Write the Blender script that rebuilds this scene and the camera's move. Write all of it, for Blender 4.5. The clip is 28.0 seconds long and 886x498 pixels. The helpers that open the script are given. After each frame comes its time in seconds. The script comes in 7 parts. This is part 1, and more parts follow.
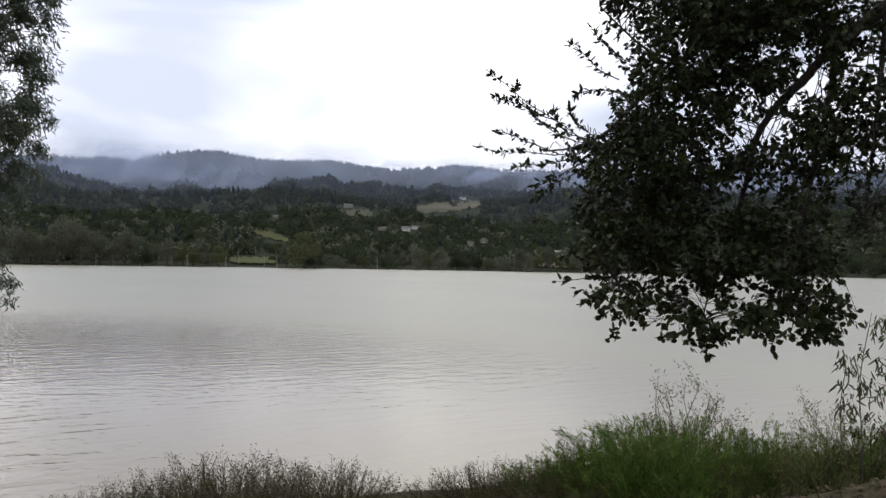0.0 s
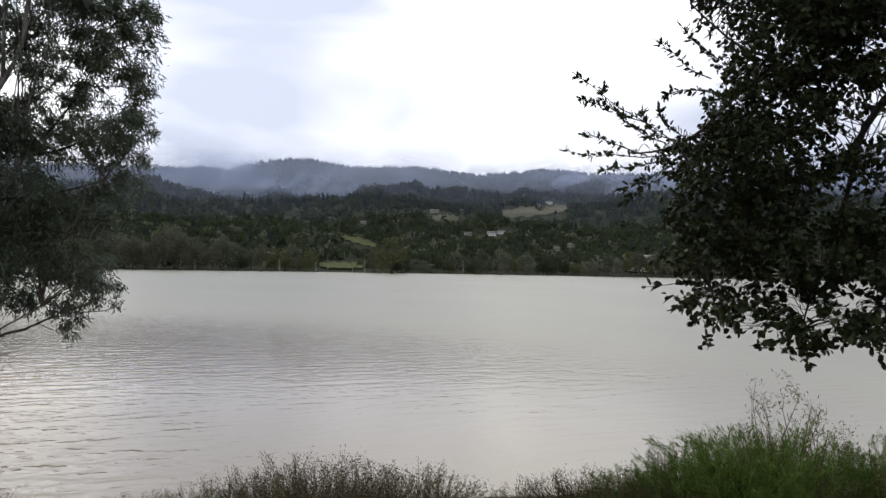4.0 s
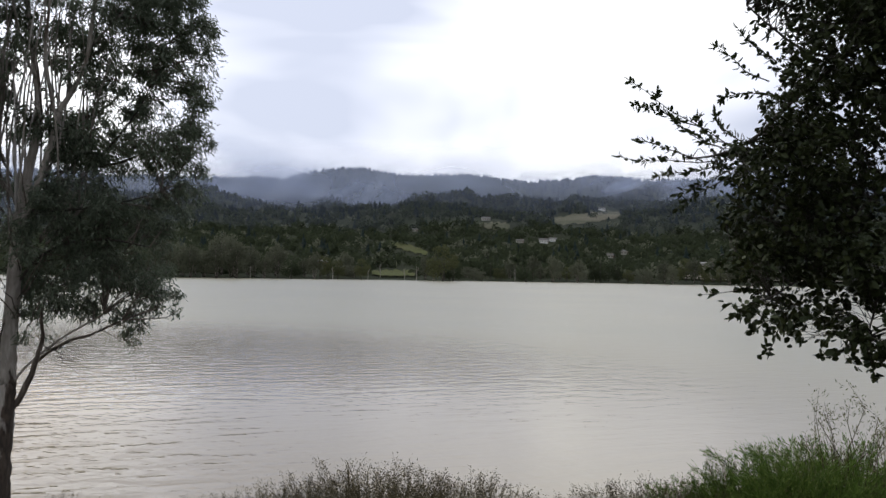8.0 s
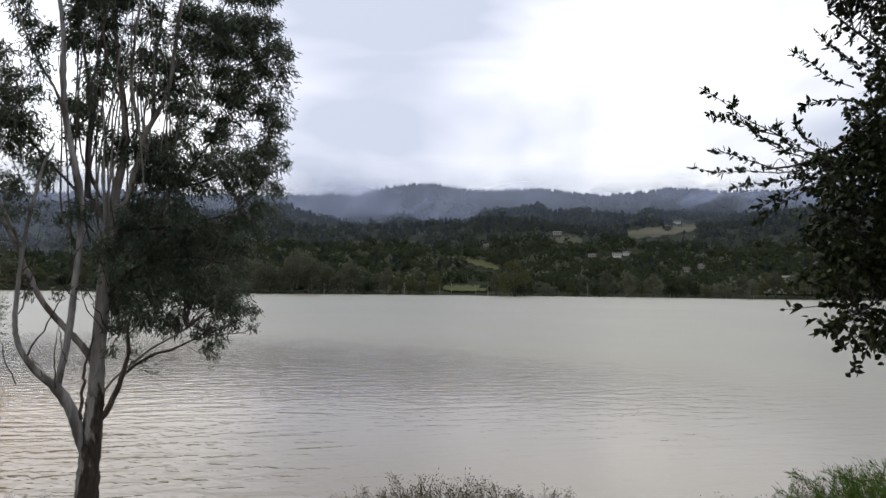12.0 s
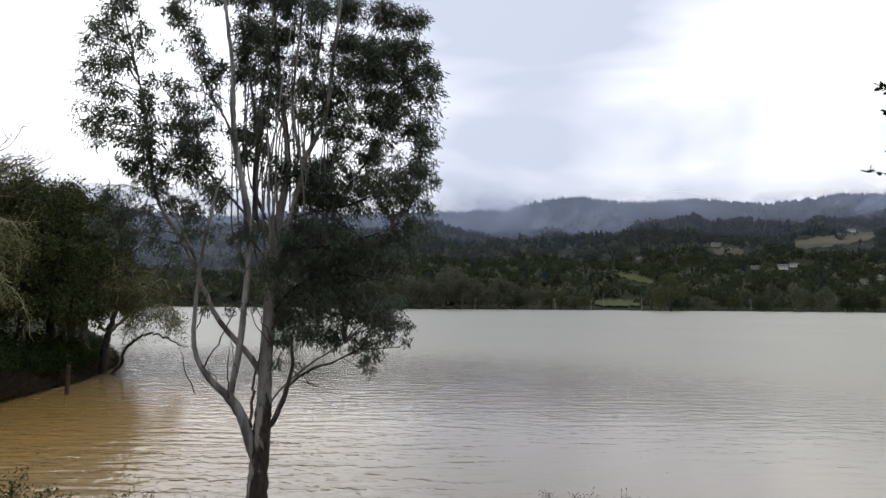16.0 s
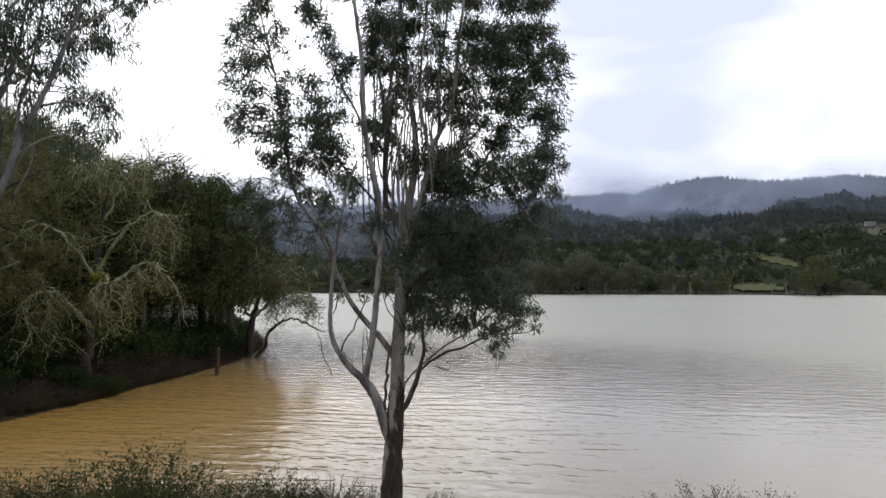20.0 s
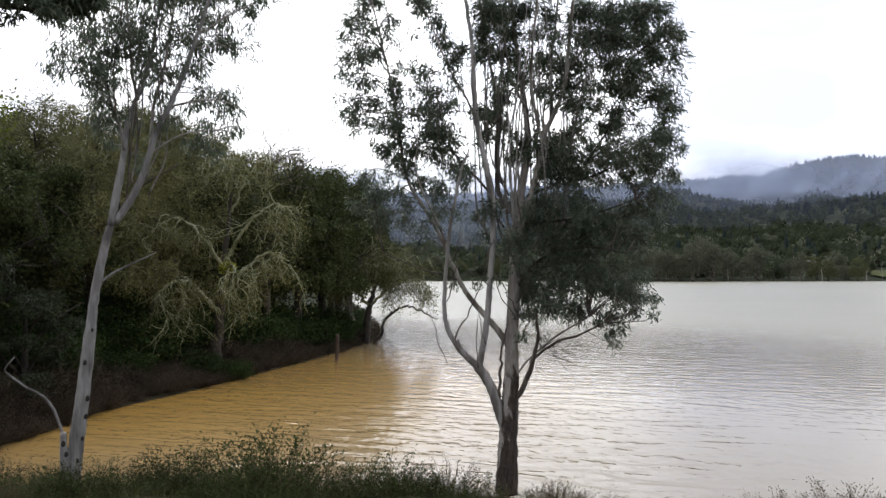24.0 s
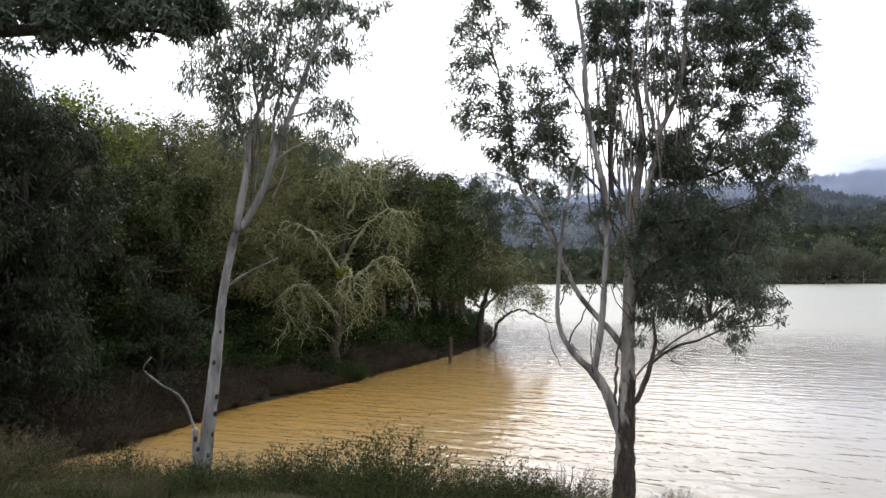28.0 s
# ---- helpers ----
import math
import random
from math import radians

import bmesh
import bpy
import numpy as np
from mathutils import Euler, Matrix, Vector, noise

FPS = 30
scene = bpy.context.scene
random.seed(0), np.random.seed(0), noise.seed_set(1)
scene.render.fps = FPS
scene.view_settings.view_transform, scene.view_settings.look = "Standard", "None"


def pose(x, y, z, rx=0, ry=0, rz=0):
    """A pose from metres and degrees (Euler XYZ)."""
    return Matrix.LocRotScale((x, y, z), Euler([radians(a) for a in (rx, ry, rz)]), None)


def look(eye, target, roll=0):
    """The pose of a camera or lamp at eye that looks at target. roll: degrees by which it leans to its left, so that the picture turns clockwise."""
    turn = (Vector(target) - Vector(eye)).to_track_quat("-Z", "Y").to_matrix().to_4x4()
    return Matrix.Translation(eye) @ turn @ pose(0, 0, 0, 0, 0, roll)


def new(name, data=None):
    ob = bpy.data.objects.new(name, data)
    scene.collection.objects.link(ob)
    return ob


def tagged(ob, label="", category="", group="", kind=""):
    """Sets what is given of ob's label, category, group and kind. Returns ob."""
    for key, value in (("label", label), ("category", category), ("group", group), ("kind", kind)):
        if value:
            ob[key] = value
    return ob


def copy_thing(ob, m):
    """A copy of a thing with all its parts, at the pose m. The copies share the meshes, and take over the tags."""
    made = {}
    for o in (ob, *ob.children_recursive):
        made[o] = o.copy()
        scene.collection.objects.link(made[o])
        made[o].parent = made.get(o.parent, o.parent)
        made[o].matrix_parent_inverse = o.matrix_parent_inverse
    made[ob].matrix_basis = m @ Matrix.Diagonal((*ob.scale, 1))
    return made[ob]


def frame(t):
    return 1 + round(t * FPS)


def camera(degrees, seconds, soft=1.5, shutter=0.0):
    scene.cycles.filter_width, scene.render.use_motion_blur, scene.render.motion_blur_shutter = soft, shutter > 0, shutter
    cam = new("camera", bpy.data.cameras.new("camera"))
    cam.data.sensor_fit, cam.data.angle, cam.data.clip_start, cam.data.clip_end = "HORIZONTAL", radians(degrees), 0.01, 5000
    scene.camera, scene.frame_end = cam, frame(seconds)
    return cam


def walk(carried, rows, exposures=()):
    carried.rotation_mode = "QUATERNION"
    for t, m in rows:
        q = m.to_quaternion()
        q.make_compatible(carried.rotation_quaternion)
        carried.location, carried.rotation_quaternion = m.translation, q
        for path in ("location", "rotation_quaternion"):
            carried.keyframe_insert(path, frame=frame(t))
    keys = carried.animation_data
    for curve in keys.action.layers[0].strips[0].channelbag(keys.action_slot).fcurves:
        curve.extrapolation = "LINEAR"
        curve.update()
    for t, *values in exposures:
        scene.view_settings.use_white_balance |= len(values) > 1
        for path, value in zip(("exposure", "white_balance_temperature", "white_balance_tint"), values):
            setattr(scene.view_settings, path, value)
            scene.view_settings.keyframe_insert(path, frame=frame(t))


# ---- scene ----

# ---- camera: a tripod pan, eye 5 m above the lake ----
EYE = (0.0, 0.0, 5.0)
ROWS = [
    (0.0, 0.30, 0.99, -0.92), (0.5, 1.08, 1.01, -0.96), (1.0, 1.82, 1.00, -0.94), (1.5, 2.67, 1.06, -0.92),
    (2.0, 3.65, 1.11, -0.91), (2.5, 4.63, 1.15, -0.91), (3.0, 5.47, 1.20, -0.90), (3.5, 6.05, 1.22, -0.88),
    (5.5, 8.65, 1.40, -0.89), (6.0, 9.02, 1.44, -0.86), (6.5, 9.34, 1.51, -0.86), (7.0, 9.72, 1.60, -0.83),
    (7.5, 10.17, 1.66, -0.78), (8.0, 10.53, 1.77, -0.78), (8.5, 10.72, 1.84, -0.82), (9.0, 10.79, 1.91, -0.84),
    (9.5, 10.90, 2.03, -0.81), (10.0, 11.24, 2.17, -0.76), (10.5, 11.80, 2.31, -0.69), (11.0, 12.89, 2.47, -0.63),
    (11.5, 14.29, 2.65, -0.60), (12.0, 15.83, 2.84, -0.56), (12.5, 17.49, 3.02, -0.50), (14.5, 23.40, 3.73, -0.38),
    (15.0, 24.64, 3.82, -0.36), (15.5, 25.77, 3.87, -0.32), (16.0, 26.96, 3.88, -0.29), (16.5, 28.10, 3.88, -0.28),
    (17.0, 29.10, 3.78, -0.24), (17.5, 30.10, 3.76, -0.20), (18.0, 31.28, 3.76, -0.15), (18.5, 32.53, 3.71, -0.10),
    (19.0, 33.93, 3.46, -0.06), (19.5, 35.28, 3.10, -0.01), (20.0, 36.51, 2.79, 0.03), (20.5, 37.86, 2.56, 0.06),
    (21.0, 39.05, 2.37, 0.11), (21.5, 40.03, 2.21, 0.16), (23.5, 43.84, 1.92, 0.30), (24.0, 44.92, 1.91, 0.32),
    (24.5, 45.91, 1.93, 0.35), (25.0, 46.92, 1.99, 0.40), (25.5, 48.07, 2.04, 0.43), (26.0, 49.22, 2.09, 0.46),
    (26.5, 50.28, 2.12, 0.51), (27.0, 51.39, 2.15, 0.54), (27.5, 52.42, 2.17, 0.56), (28.0, 53.26, 2.23, 0.58),
]
cam = camera(59.9, 28.0)
walk(cam, [(t, pose(*EYE, 90 + pitch, roll, yaw)) for t, yaw, pitch, roll in ROWS],
     exposures=[(0.0, 0.08), (9.0, -0.08), (14.0, -0.16), (17.0, -0.12), (21.0, 0.17), (24.0, 0.42), (28.0, 0.78)])

# ---- light: an overcast sky and a soft sun behind cloud ----
SUN_BEARING, SUN_HEIGHT = 62.0, 36.0
world = bpy.data.worlds.new("overcast_sky")
scene.world = world
world.use_nodes = True
wn, wl = world.node_tree.nodes, world.node_tree.links
wn.clear()
w_out = wn.new("ShaderNodeOutputWorld")
w_bg = wn.new("ShaderNodeBackground")
w_sky = wn.new("ShaderNodeTexSky")
w_sky.sky_type, w_sky.sun_disc = "NISHITA", False
w_sky.sun_elevation, w_sky.sun_rotation = radians(SUN_HEIGHT), radians(-SUN_BEARING)
w_gain = wn.new("ShaderNodeMix")
w_gain.data_type, w_gain.blend_type = "RGBA", "MULTIPLY"
w_gain.inputs[0].default_value = 1.0
w_gain.inputs[7].default_value = (0.07, 0.07, 0.07, 1)
wl.new(w_sky.outputs[0], w_gain.inputs[6])
w_co = wn.new("ShaderNodeTexCoord")
w_map = wn.new("ShaderNodeMapping")
w_map.inputs["Location"].default_value = (0.33, 0.1, 0.2)
w_map.inputs["Scale"].default_value = (1.0, 1.0, 2.2)
wl.new(w_co.outputs["Generated"], w_map.inputs[0])
w_n1 = wn.new("ShaderNodeTexNoise")
w_n1.inputs["Scale"].default_value, w_n1.inputs["Detail"].default_value, w_n1.inputs["Roughness"].default_value = 2.0, 4.0, 0.5
w_n1.inputs["Distortion"].default_value = 0.4
wl.new(w_map.outputs[0], w_n1.inputs["Vector"])
w_ramp = wn.new("ShaderNodeValToRGB")
w_ramp.color_ramp.elements[0].position, w_ramp.color_ramp.elements[0].color = 0.36, (0.49, 0.525, 0.635, 1)
w_ramp.color_ramp.elements[1].position, w_ramp.color_ramp.elements[1].color = 0.56, (0.96, 0.97, 1.0, 1)
mid = w_ramp.color_ramp.elements.new(0.47)
mid.color = (0.77, 0.79, 0.875, 1)
w_less = wn.new("ShaderNodeMath")
w_less.operation = "SUBTRACT"
w_less.inputs[1].default_value = 0.0
wl.new(w_n1.outputs[0], w_less.inputs[0])
wl.new(w_less.outputs[0], w_ramp.inputs[0])
w_mix = wn.new("ShaderNodeMix")
w_mix.data_type = "RGBA"
w_mix.inputs[0].default_value = 0.93
wl.new(w_gain.outputs[2], w_mix.inputs[6])
wl.new(w_ramp.outputs[0], w_mix.inputs[7])


def toward(bearing, height, lo, hi, power):
    """A soft glow or hollow in the cloud round one direction of the sky."""
    b, h = radians(bearing), radians(height)
    dot = wn.new("ShaderNodeVectorMath")
    dot.operation = "DOT_PRODUCT"
    dot.inputs[1].default_value = (-math.sin(b) * math.cos(h), math.cos(b) * math.cos(h), math.sin(h))
    wl.new(w_co.outputs["Generated"], dot.inputs[0])
    half = wn.new("ShaderNodeMapRange")
    half.inputs[1].default_value, half.inputs[2].default_value = -1.0, 1.0
    wl.new(dot.outputs["Value"], half.inputs[0])
    pw = wn.new("ShaderNodeMath")
    pw.operation = "POWER"
    pw.inputs[1].default_value = power
    wl.new(half.outputs[0], pw.inputs[0])
    rm = wn.new("ShaderNodeMapRange")
    rm.inputs[3].default_value, rm.inputs[4].default_value = lo, hi
    wl.new(pw.outputs[0], rm.inputs[0])
    return rm.outputs[0]


wl.new(toward(22, 17, -0.02, 0.26, 95), w_less.inputs[1])
glow = wn.new("ShaderNodeMix")
glow.data_type, glow.blend_type = "RGBA", "MULTIPLY"
glow.inputs[0].default_value = 1.0
wl.new(w_mix.outputs[2], glow.inputs[6])
wl.new(toward(28, 42, 0.4, 1.2, 1.2), glow.inputs[7])
sunlit = wn.new("ShaderNodeMix")
sunlit.data_type, sunlit.blend_type = "RGBA", "MULTIPLY"
sunlit.inputs[0].default_value = 1.0
wl.new(glow.outputs[2], sunlit.inputs[6])
wl.new(toward(47, 15, 1.0, 1.4, 170), sunlit.inputs[7])   # the cloud is brightest before the hidden sun
wl.new(sunlit.outputs[2], w_bg.inputs[0])
w_bg.inputs[1].default_value = 1.35
wl.new(w_bg.outputs[0], w_out.inputs[0])
sun = new("sun", bpy.data.lights.new("sun", "SUN"))
sun.data.energy, sun.data.angle, sun.data.color = 0.7, radians(20), (1.0, 0.97, 0.92)
sb, sh = radians(SUN_BEARING), radians(SUN_HEIGHT)
sun.matrix_world = look((-math.sin(sb) * math.cos(sh) * 50, math.cos(sb) * math.cos(sh) * 50, 50 * math.sin(sh)), (0, 0, 0))


# ---- materials ----
def nodes_of(name):
    m = bpy.data.materials.new(name)
    m.use_nodes = True
    nt = m.node_tree
    return m, nt.nodes, nt.links, nt.nodes["Principled BSDF"]


def rgb_mix(N, L, fac, a, b):
    mx = N.new("ShaderNodeMix")
    mx.data_type = "RGBA"
    for sock, v in ((0, fac), (6, a), (7, b)):
        if isinstance(v, bpy.types.NodeSocket):
            L.new(v, mx.inputs[sock])
        else:
            mx.inputs[sock].default_value = v if sock == 0 else (*v, 1)
    return mx.outputs[2]


def noise_out(N, L, scale, detail=4.0, stretch=(1, 1, 1), lo=0.35, hi=0.65, turn=0.0, warp=0.0):
    co = N.new("ShaderNodeTexCoord")
    mp = N.new("ShaderNodeMapping")
    mp.inputs["Scale"].default_value = stretch
    mp.inputs["Rotation"].default_value = (0, 0, radians(turn))
    L.new(co.outputs["Object"], mp.inputs[0])
    tx = N.new("ShaderNodeTexNoise")
    tx.inputs["Scale"].default_value, tx.inputs["Detail"].default_value = scale, detail
    tx.inputs["Distortion"].default_value = warp
    L.new(mp.outputs[0], tx.inputs["Vector"])
    rm = N.new("ShaderNodeMapRange")
    rm.inputs[1].default_value, rm.inputs[2].default_value = lo, hi
    L.new(tx.outputs[0], rm.inputs[0])
    return rm.outputs[0]


def bump_in(N, L, bsdf, height, strength, distance):
    b = N.new("ShaderNodeBump")
    b.inputs["Strength"].default_value, b.inputs["Distance"].default_value = strength, distance
    L.new(height, b.inputs["Height"])
    L.new(b.outputs[0], bsdf.inputs["Normal"])


def leaf_mat(name, dark, mid_c, light, rough=0.45, through_light=0.25, patch=0.9, gloss=0.3):
    """Leaves that differ one by one, and by tree, and let some light through."""
    m, N, L, p = nodes_of(name)
    geo = N.new("ShaderNodeNewGeometry")
    ramp = N.new("ShaderNodeValToRGB")
    ramp.color_ramp.elements[0].color, ramp.color_ramp.elements[1].color = (*dark, 1), (*light, 1)
    ramp.color_ramp.elements.new(0.55).color = (*mid_c, 1)
    L.new(geo.outputs["Random Per Island"], ramp.inputs[0])
    big = noise_out(N, L, patch, 2)
    col = rgb_mix(N, L, big, ramp.outputs[0], mid_c)
    info = N.new("ShaderNodeObjectInfo")
    hsv = N.new("ShaderNodeHueSaturation")
    rm = N.new("ShaderNodeMapRange")
    rm.inputs[3].default_value, rm.inputs[4].default_value = 0.75, 1.25
    L.new(info.outputs["Random"], rm.inputs[0])
    L.new(rm.outputs[0], hsv.inputs["Value"])
    L.new(col, hsv.inputs["Color"])
    L.new(hsv.outputs[0], p.inputs["Base Color"])
    p.inputs["Roughness"].default_value = rough
    p.inputs["Specular IOR Level"].default_value = gloss
    tr = N.new("ShaderNodeBsdfTranslucent")
    L.new(hsv.outputs[0], tr.inputs[0])
    mx = N.new("ShaderNodeMixShader")
    mx.inputs[0].default_value = through_light
    out = N["Material Output"]
    L.new(p.outputs[0], mx.inputs[1])
    L.new(tr.outputs[0], mx.inputs[2])
    L.new(mx.outputs[0], out.inputs[0])
    return m


def bark_mat(name, a, b, patch, scale=6.0, patch_at=(0.55, 0.6), stretch=(1, 1, 0.25), rough=0.85, depth=0.02):
    m, N, L, p = nodes_of(name)
    fine = noise_out(N, L, scale * 4, 6, stretch)
    col = rgb_mix(N, L, fine, a, b)
    col = rgb_mix(N, L, noise_out(N, L, scale, 4, stretch, *patch_at), col, patch)
    L.new(col, p.inputs["Base Color"])
    p.inputs["Roughness"].default_value = rough
    bump_in(N, L, p, noise_out(N, L, scale * 5, 6, stretch), 0.7, depth)
    return m


def earth_mat(name, a, b, c, scale=1.2, depth=0.04):
    m, N, L, p = nodes_of(name)
    col = rgb_mix(N, L, noise_out(N, L, scale * 9, 6), a, b)
    col = rgb_mix(N, L, noise_out(N, L, scale * 0.3, 4), col, c)
    L.new(col, p.inputs["Base Color"])
    p.inputs["Roughness"].default_value = 0.95
    p.inputs["Specular IOR Level"].default_value = 0.05
    bump_in(N, L, p, noise_out(N, L, scale * 14, 6), 0.8, depth)
    return m


def paint_mat(name, a, b, rough=0.6, scale=2.0):
    m, N, L, p = nodes_of(name)
    L.new(rgb_mix(N, L, noise_out(N, L, scale, 5), a, b), p.inputs["Base Color"])
    p.inputs["Roughness"].default_value = rough
    return m


def water_mat():
    m, N, L, p = nodes_of("muddy_lake_water")
    # a plume of orange silt from the inlet's head thins out into the grey-brown lake
    co0 = N.new("ShaderNodeTexCoord")
    far = N.new("ShaderNodeVectorMath")
    far.operation = "DISTANCE"
    far.inputs[1].default_value = (-40.0, 12.0, 0.0)
    L.new(co0.outputs["Object"], far.inputs[0])
    plume = N.new("ShaderNodeMapRange")
    plume.interpolation_type = "SMOOTHSTEP"
    plume.inputs[1].default_value, plume.inputs[2].default_value = 11.0, 31.0
    L.new(far.outputs["Value"], plume.inputs[0])
    silt = rgb_mix(N, L, noise_out(N, L, 0.08, 3), (0.42, 0.25, 0.066), (0.375, 0.23, 0.072))
    open_lake = rgb_mix(N, L, noise_out(N, L, 0.03, 3), (0.295, 0.283, 0.215), (0.315, 0.298, 0.22))
    thin = N.new("ShaderNodeMapRange")
    thin.interpolation_type = "SMOOTHSTEP"
    thin.inputs[1].default_value, thin.inputs[2].default_value = 30.0, 72.0
    L.new(far.outputs["Value"], thin.inputs[0])
    tan = rgb_mix(N, L, thin.outputs[0], (0.28, 0.236, 0.168), open_lake)
    col = rgb_mix(N, L, plume.outputs[0], silt, tan)
    L.new(col, p.inputs["Base Color"])
    # sheltered by the near bank and in the inlet, wind-roughened out on the open lake
    rg = N.new("ShaderNodeMapRange")
    rg.interpolation_type = "SMOOTHSTEP"
    rg.inputs[1].default_value, rg.inputs[2].default_value = 26.0, 64.0
    rg.inputs[3].default_value, rg.inputs[4].default_value = 0.04, 0.262
    L.new(far.outputs["Value"], rg.inputs[0])
    L.new(rg.outputs[0], p.inputs["Roughness"])
    p.inputs["IOR"].default_value = 1.33
    # ripples: crests lie across the view up the inlet, gusts change their height
    def ripples(length, crest, turn, warp):
        """Waves of that length, with long crests, that run along the bearing turn."""
        co = N.new("ShaderNodeTexCoord")
        mp = N.new("ShaderNodeMapping")
        mp.vector_type = "TEXTURE"
        mp.inputs["Scale"].default_value = (crest, length, 1)
        mp.inputs["Rotation"].default_value = (0, 0, radians(turn))
        L.new(co.outputs["Object"], mp.inputs[0])
        tx = N.new("ShaderNodeTexNoise")
        tx.inputs["Scale"].default_value, tx.inputs["Detail"].default_value, tx.inputs["Distortion"].default_value = 1.0, 2.5, warp
        L.new(mp.outputs[0], tx.inputs["Vector"])
        rm = N.new("ShaderNodeMapRange")
        rm.inputs[1].default_value, rm.inputs[2].default_value = 0.25, 0.75
        L.new(tx.outputs[0], rm.inputs[0])
        return rm.outputs[0]
    big = ripples(0.62, 1.9, 26, 0.4)
    small = ripples(0.3, 0.7, -24, 0.3)
    gust = noise_out(N, L, 0.035, 3, (1, 1, 1), 0.35, 0.65)
    a1 = N.new("ShaderNodeMath")
    a1.operation = "MULTIPLY_ADD"
    a1.inputs[1].default_value = 0.45
    L.new(small, a1.inputs[0])
    L.new(big, a1.inputs[2])
    b = N.new("ShaderNodeBump")
    b.inputs["Distance"].default_value = 0.045
    g2 = N.new("ShaderNodeMapRange")
    g2.inputs[3].default_value, g2.inputs[4].default_value = 0.5, 0.85
    L.new(gust, g2.inputs[0])
    calm = N.new("ShaderNodeMapRange")
    mouth = N.new("ShaderNodeVectorMath")   # the chop is highest off the inlet's mouth
    mouth.operation = "DISTANCE"
    mouth.inputs[1].default_value = (-17.5, 14.0, 0.0)
    L.new(co0.outputs["Object"], mouth.inputs[0])
    calm.inputs[1].default_value, calm.inputs[2].default_value = 5.0, 13.0
    calm.inputs[3].default_value, calm.inputs[4].default_value = 1.3, 0.34
    L.new(mouth.outputs["Value"], calm.inputs[0])
    still = N.new("ShaderNodeMath")
    still.operation = "MULTIPLY"
    L.new(g2.outputs[0], still.inputs[0])
    L.new(calm.outputs[0], still.inputs[1])
    wind = N.new("ShaderNodeMapRange")   # the open lake is choppier
    reach = N.new("ShaderNodeVectorMath")
    reach.operation = "LENGTH"
    L.new(co0.outputs["Object"], reach.inputs[0])
    wind.inputs[1].default_value, wind.inputs[2].default_value = 30.0, 75.0
    wind.inputs[3].default_value, wind.inputs[4].default_value = 1.0, 3.2
    L.new(reach.outputs["Value"], wind.inputs[0])
    swell = N.new("ShaderNodeMath")
    swell.operation = "MULTIPLY"
    L.new(still.outputs[0], swell.inputs[0])
    L.new(wind.outputs[0], swell.inputs[1])
    L.new(swell.outputs[0], b.inputs["Strength"])
    L.new(a1.outputs[0], b.inputs["Height"])
    L.new(b.outputs[0], p.inputs["Normal"])
    return m


def mist_mat(name, lo, hi, scale, amount):
    """Thin cloud, and haze painted as a blue tint: lets the view through by noise, fades out towards the sheet's rim
    (from the sheet's own UV).
    """
    m, N, L, p = nodes_of(name)
    N.remove(p)
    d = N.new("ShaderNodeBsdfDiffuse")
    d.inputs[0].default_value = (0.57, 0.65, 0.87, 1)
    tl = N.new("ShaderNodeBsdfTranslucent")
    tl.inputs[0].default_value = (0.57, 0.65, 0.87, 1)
    ad = N.new("ShaderNodeMixShader")
    ad.inputs[0].default_value = 0.5
    L.new(d.outputs[0], ad.inputs[1])
    L.new(tl.outputs[0], ad.inputs[2])
    t = N.new("ShaderNodeBsdfTransparent")
    mx = N.new("ShaderNodeMixShader")
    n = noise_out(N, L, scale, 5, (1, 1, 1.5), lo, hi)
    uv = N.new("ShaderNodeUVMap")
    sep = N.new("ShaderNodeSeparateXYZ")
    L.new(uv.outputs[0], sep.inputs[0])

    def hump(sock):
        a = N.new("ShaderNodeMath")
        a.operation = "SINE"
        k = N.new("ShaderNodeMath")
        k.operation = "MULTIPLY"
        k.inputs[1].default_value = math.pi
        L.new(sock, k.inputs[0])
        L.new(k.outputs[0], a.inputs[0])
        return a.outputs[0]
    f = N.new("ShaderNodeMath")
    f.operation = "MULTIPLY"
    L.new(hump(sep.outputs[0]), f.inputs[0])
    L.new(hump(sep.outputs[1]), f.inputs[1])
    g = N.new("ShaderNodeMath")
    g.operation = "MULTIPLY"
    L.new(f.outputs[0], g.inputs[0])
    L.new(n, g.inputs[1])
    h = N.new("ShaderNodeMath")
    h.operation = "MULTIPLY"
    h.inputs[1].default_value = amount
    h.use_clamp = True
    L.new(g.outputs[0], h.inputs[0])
    L.new(h.outputs[0], mx.inputs[0])
    L.new(t.outputs[0], mx.inputs[1])
    L.new(ad.outputs[0], mx.inputs[2])
    L.new(mx.outputs[0], N["Material Output"].inputs[0])
    return m


M_WATER = water_mat()
M_EARTH = earth_mat("bank_earth", (0.045, 0.035, 0.024), (0.095, 0.072, 0.05), (0.04, 0.038, 0.02))
M_HILL = earth_mat("hillside_ground", (0.02, 0.026, 0.015), (0.034, 0.04, 0.021), (0.025, 0.03, 0.017), 0.05, 0.3)
M_FIELD = earth_mat("meadow_grass", (0.06, 0.076, 0.028), (0.09, 0.1, 0.04), (0.075, 0.078, 0.036), 0.05, 0.3)
M_DRYFIELD = earth_mat("dry_pasture", (0.09, 0.085, 0.06), (0.15, 0.135, 0.1), (0.07, 0.075, 0.045), 0.05, 0.3)
M_GUM_BARK = bark_mat("gum_bark", (0.24, 0.22, 0.195), (0.37, 0.34, 0.305), (0.12, 0.1, 0.08), 3.0)
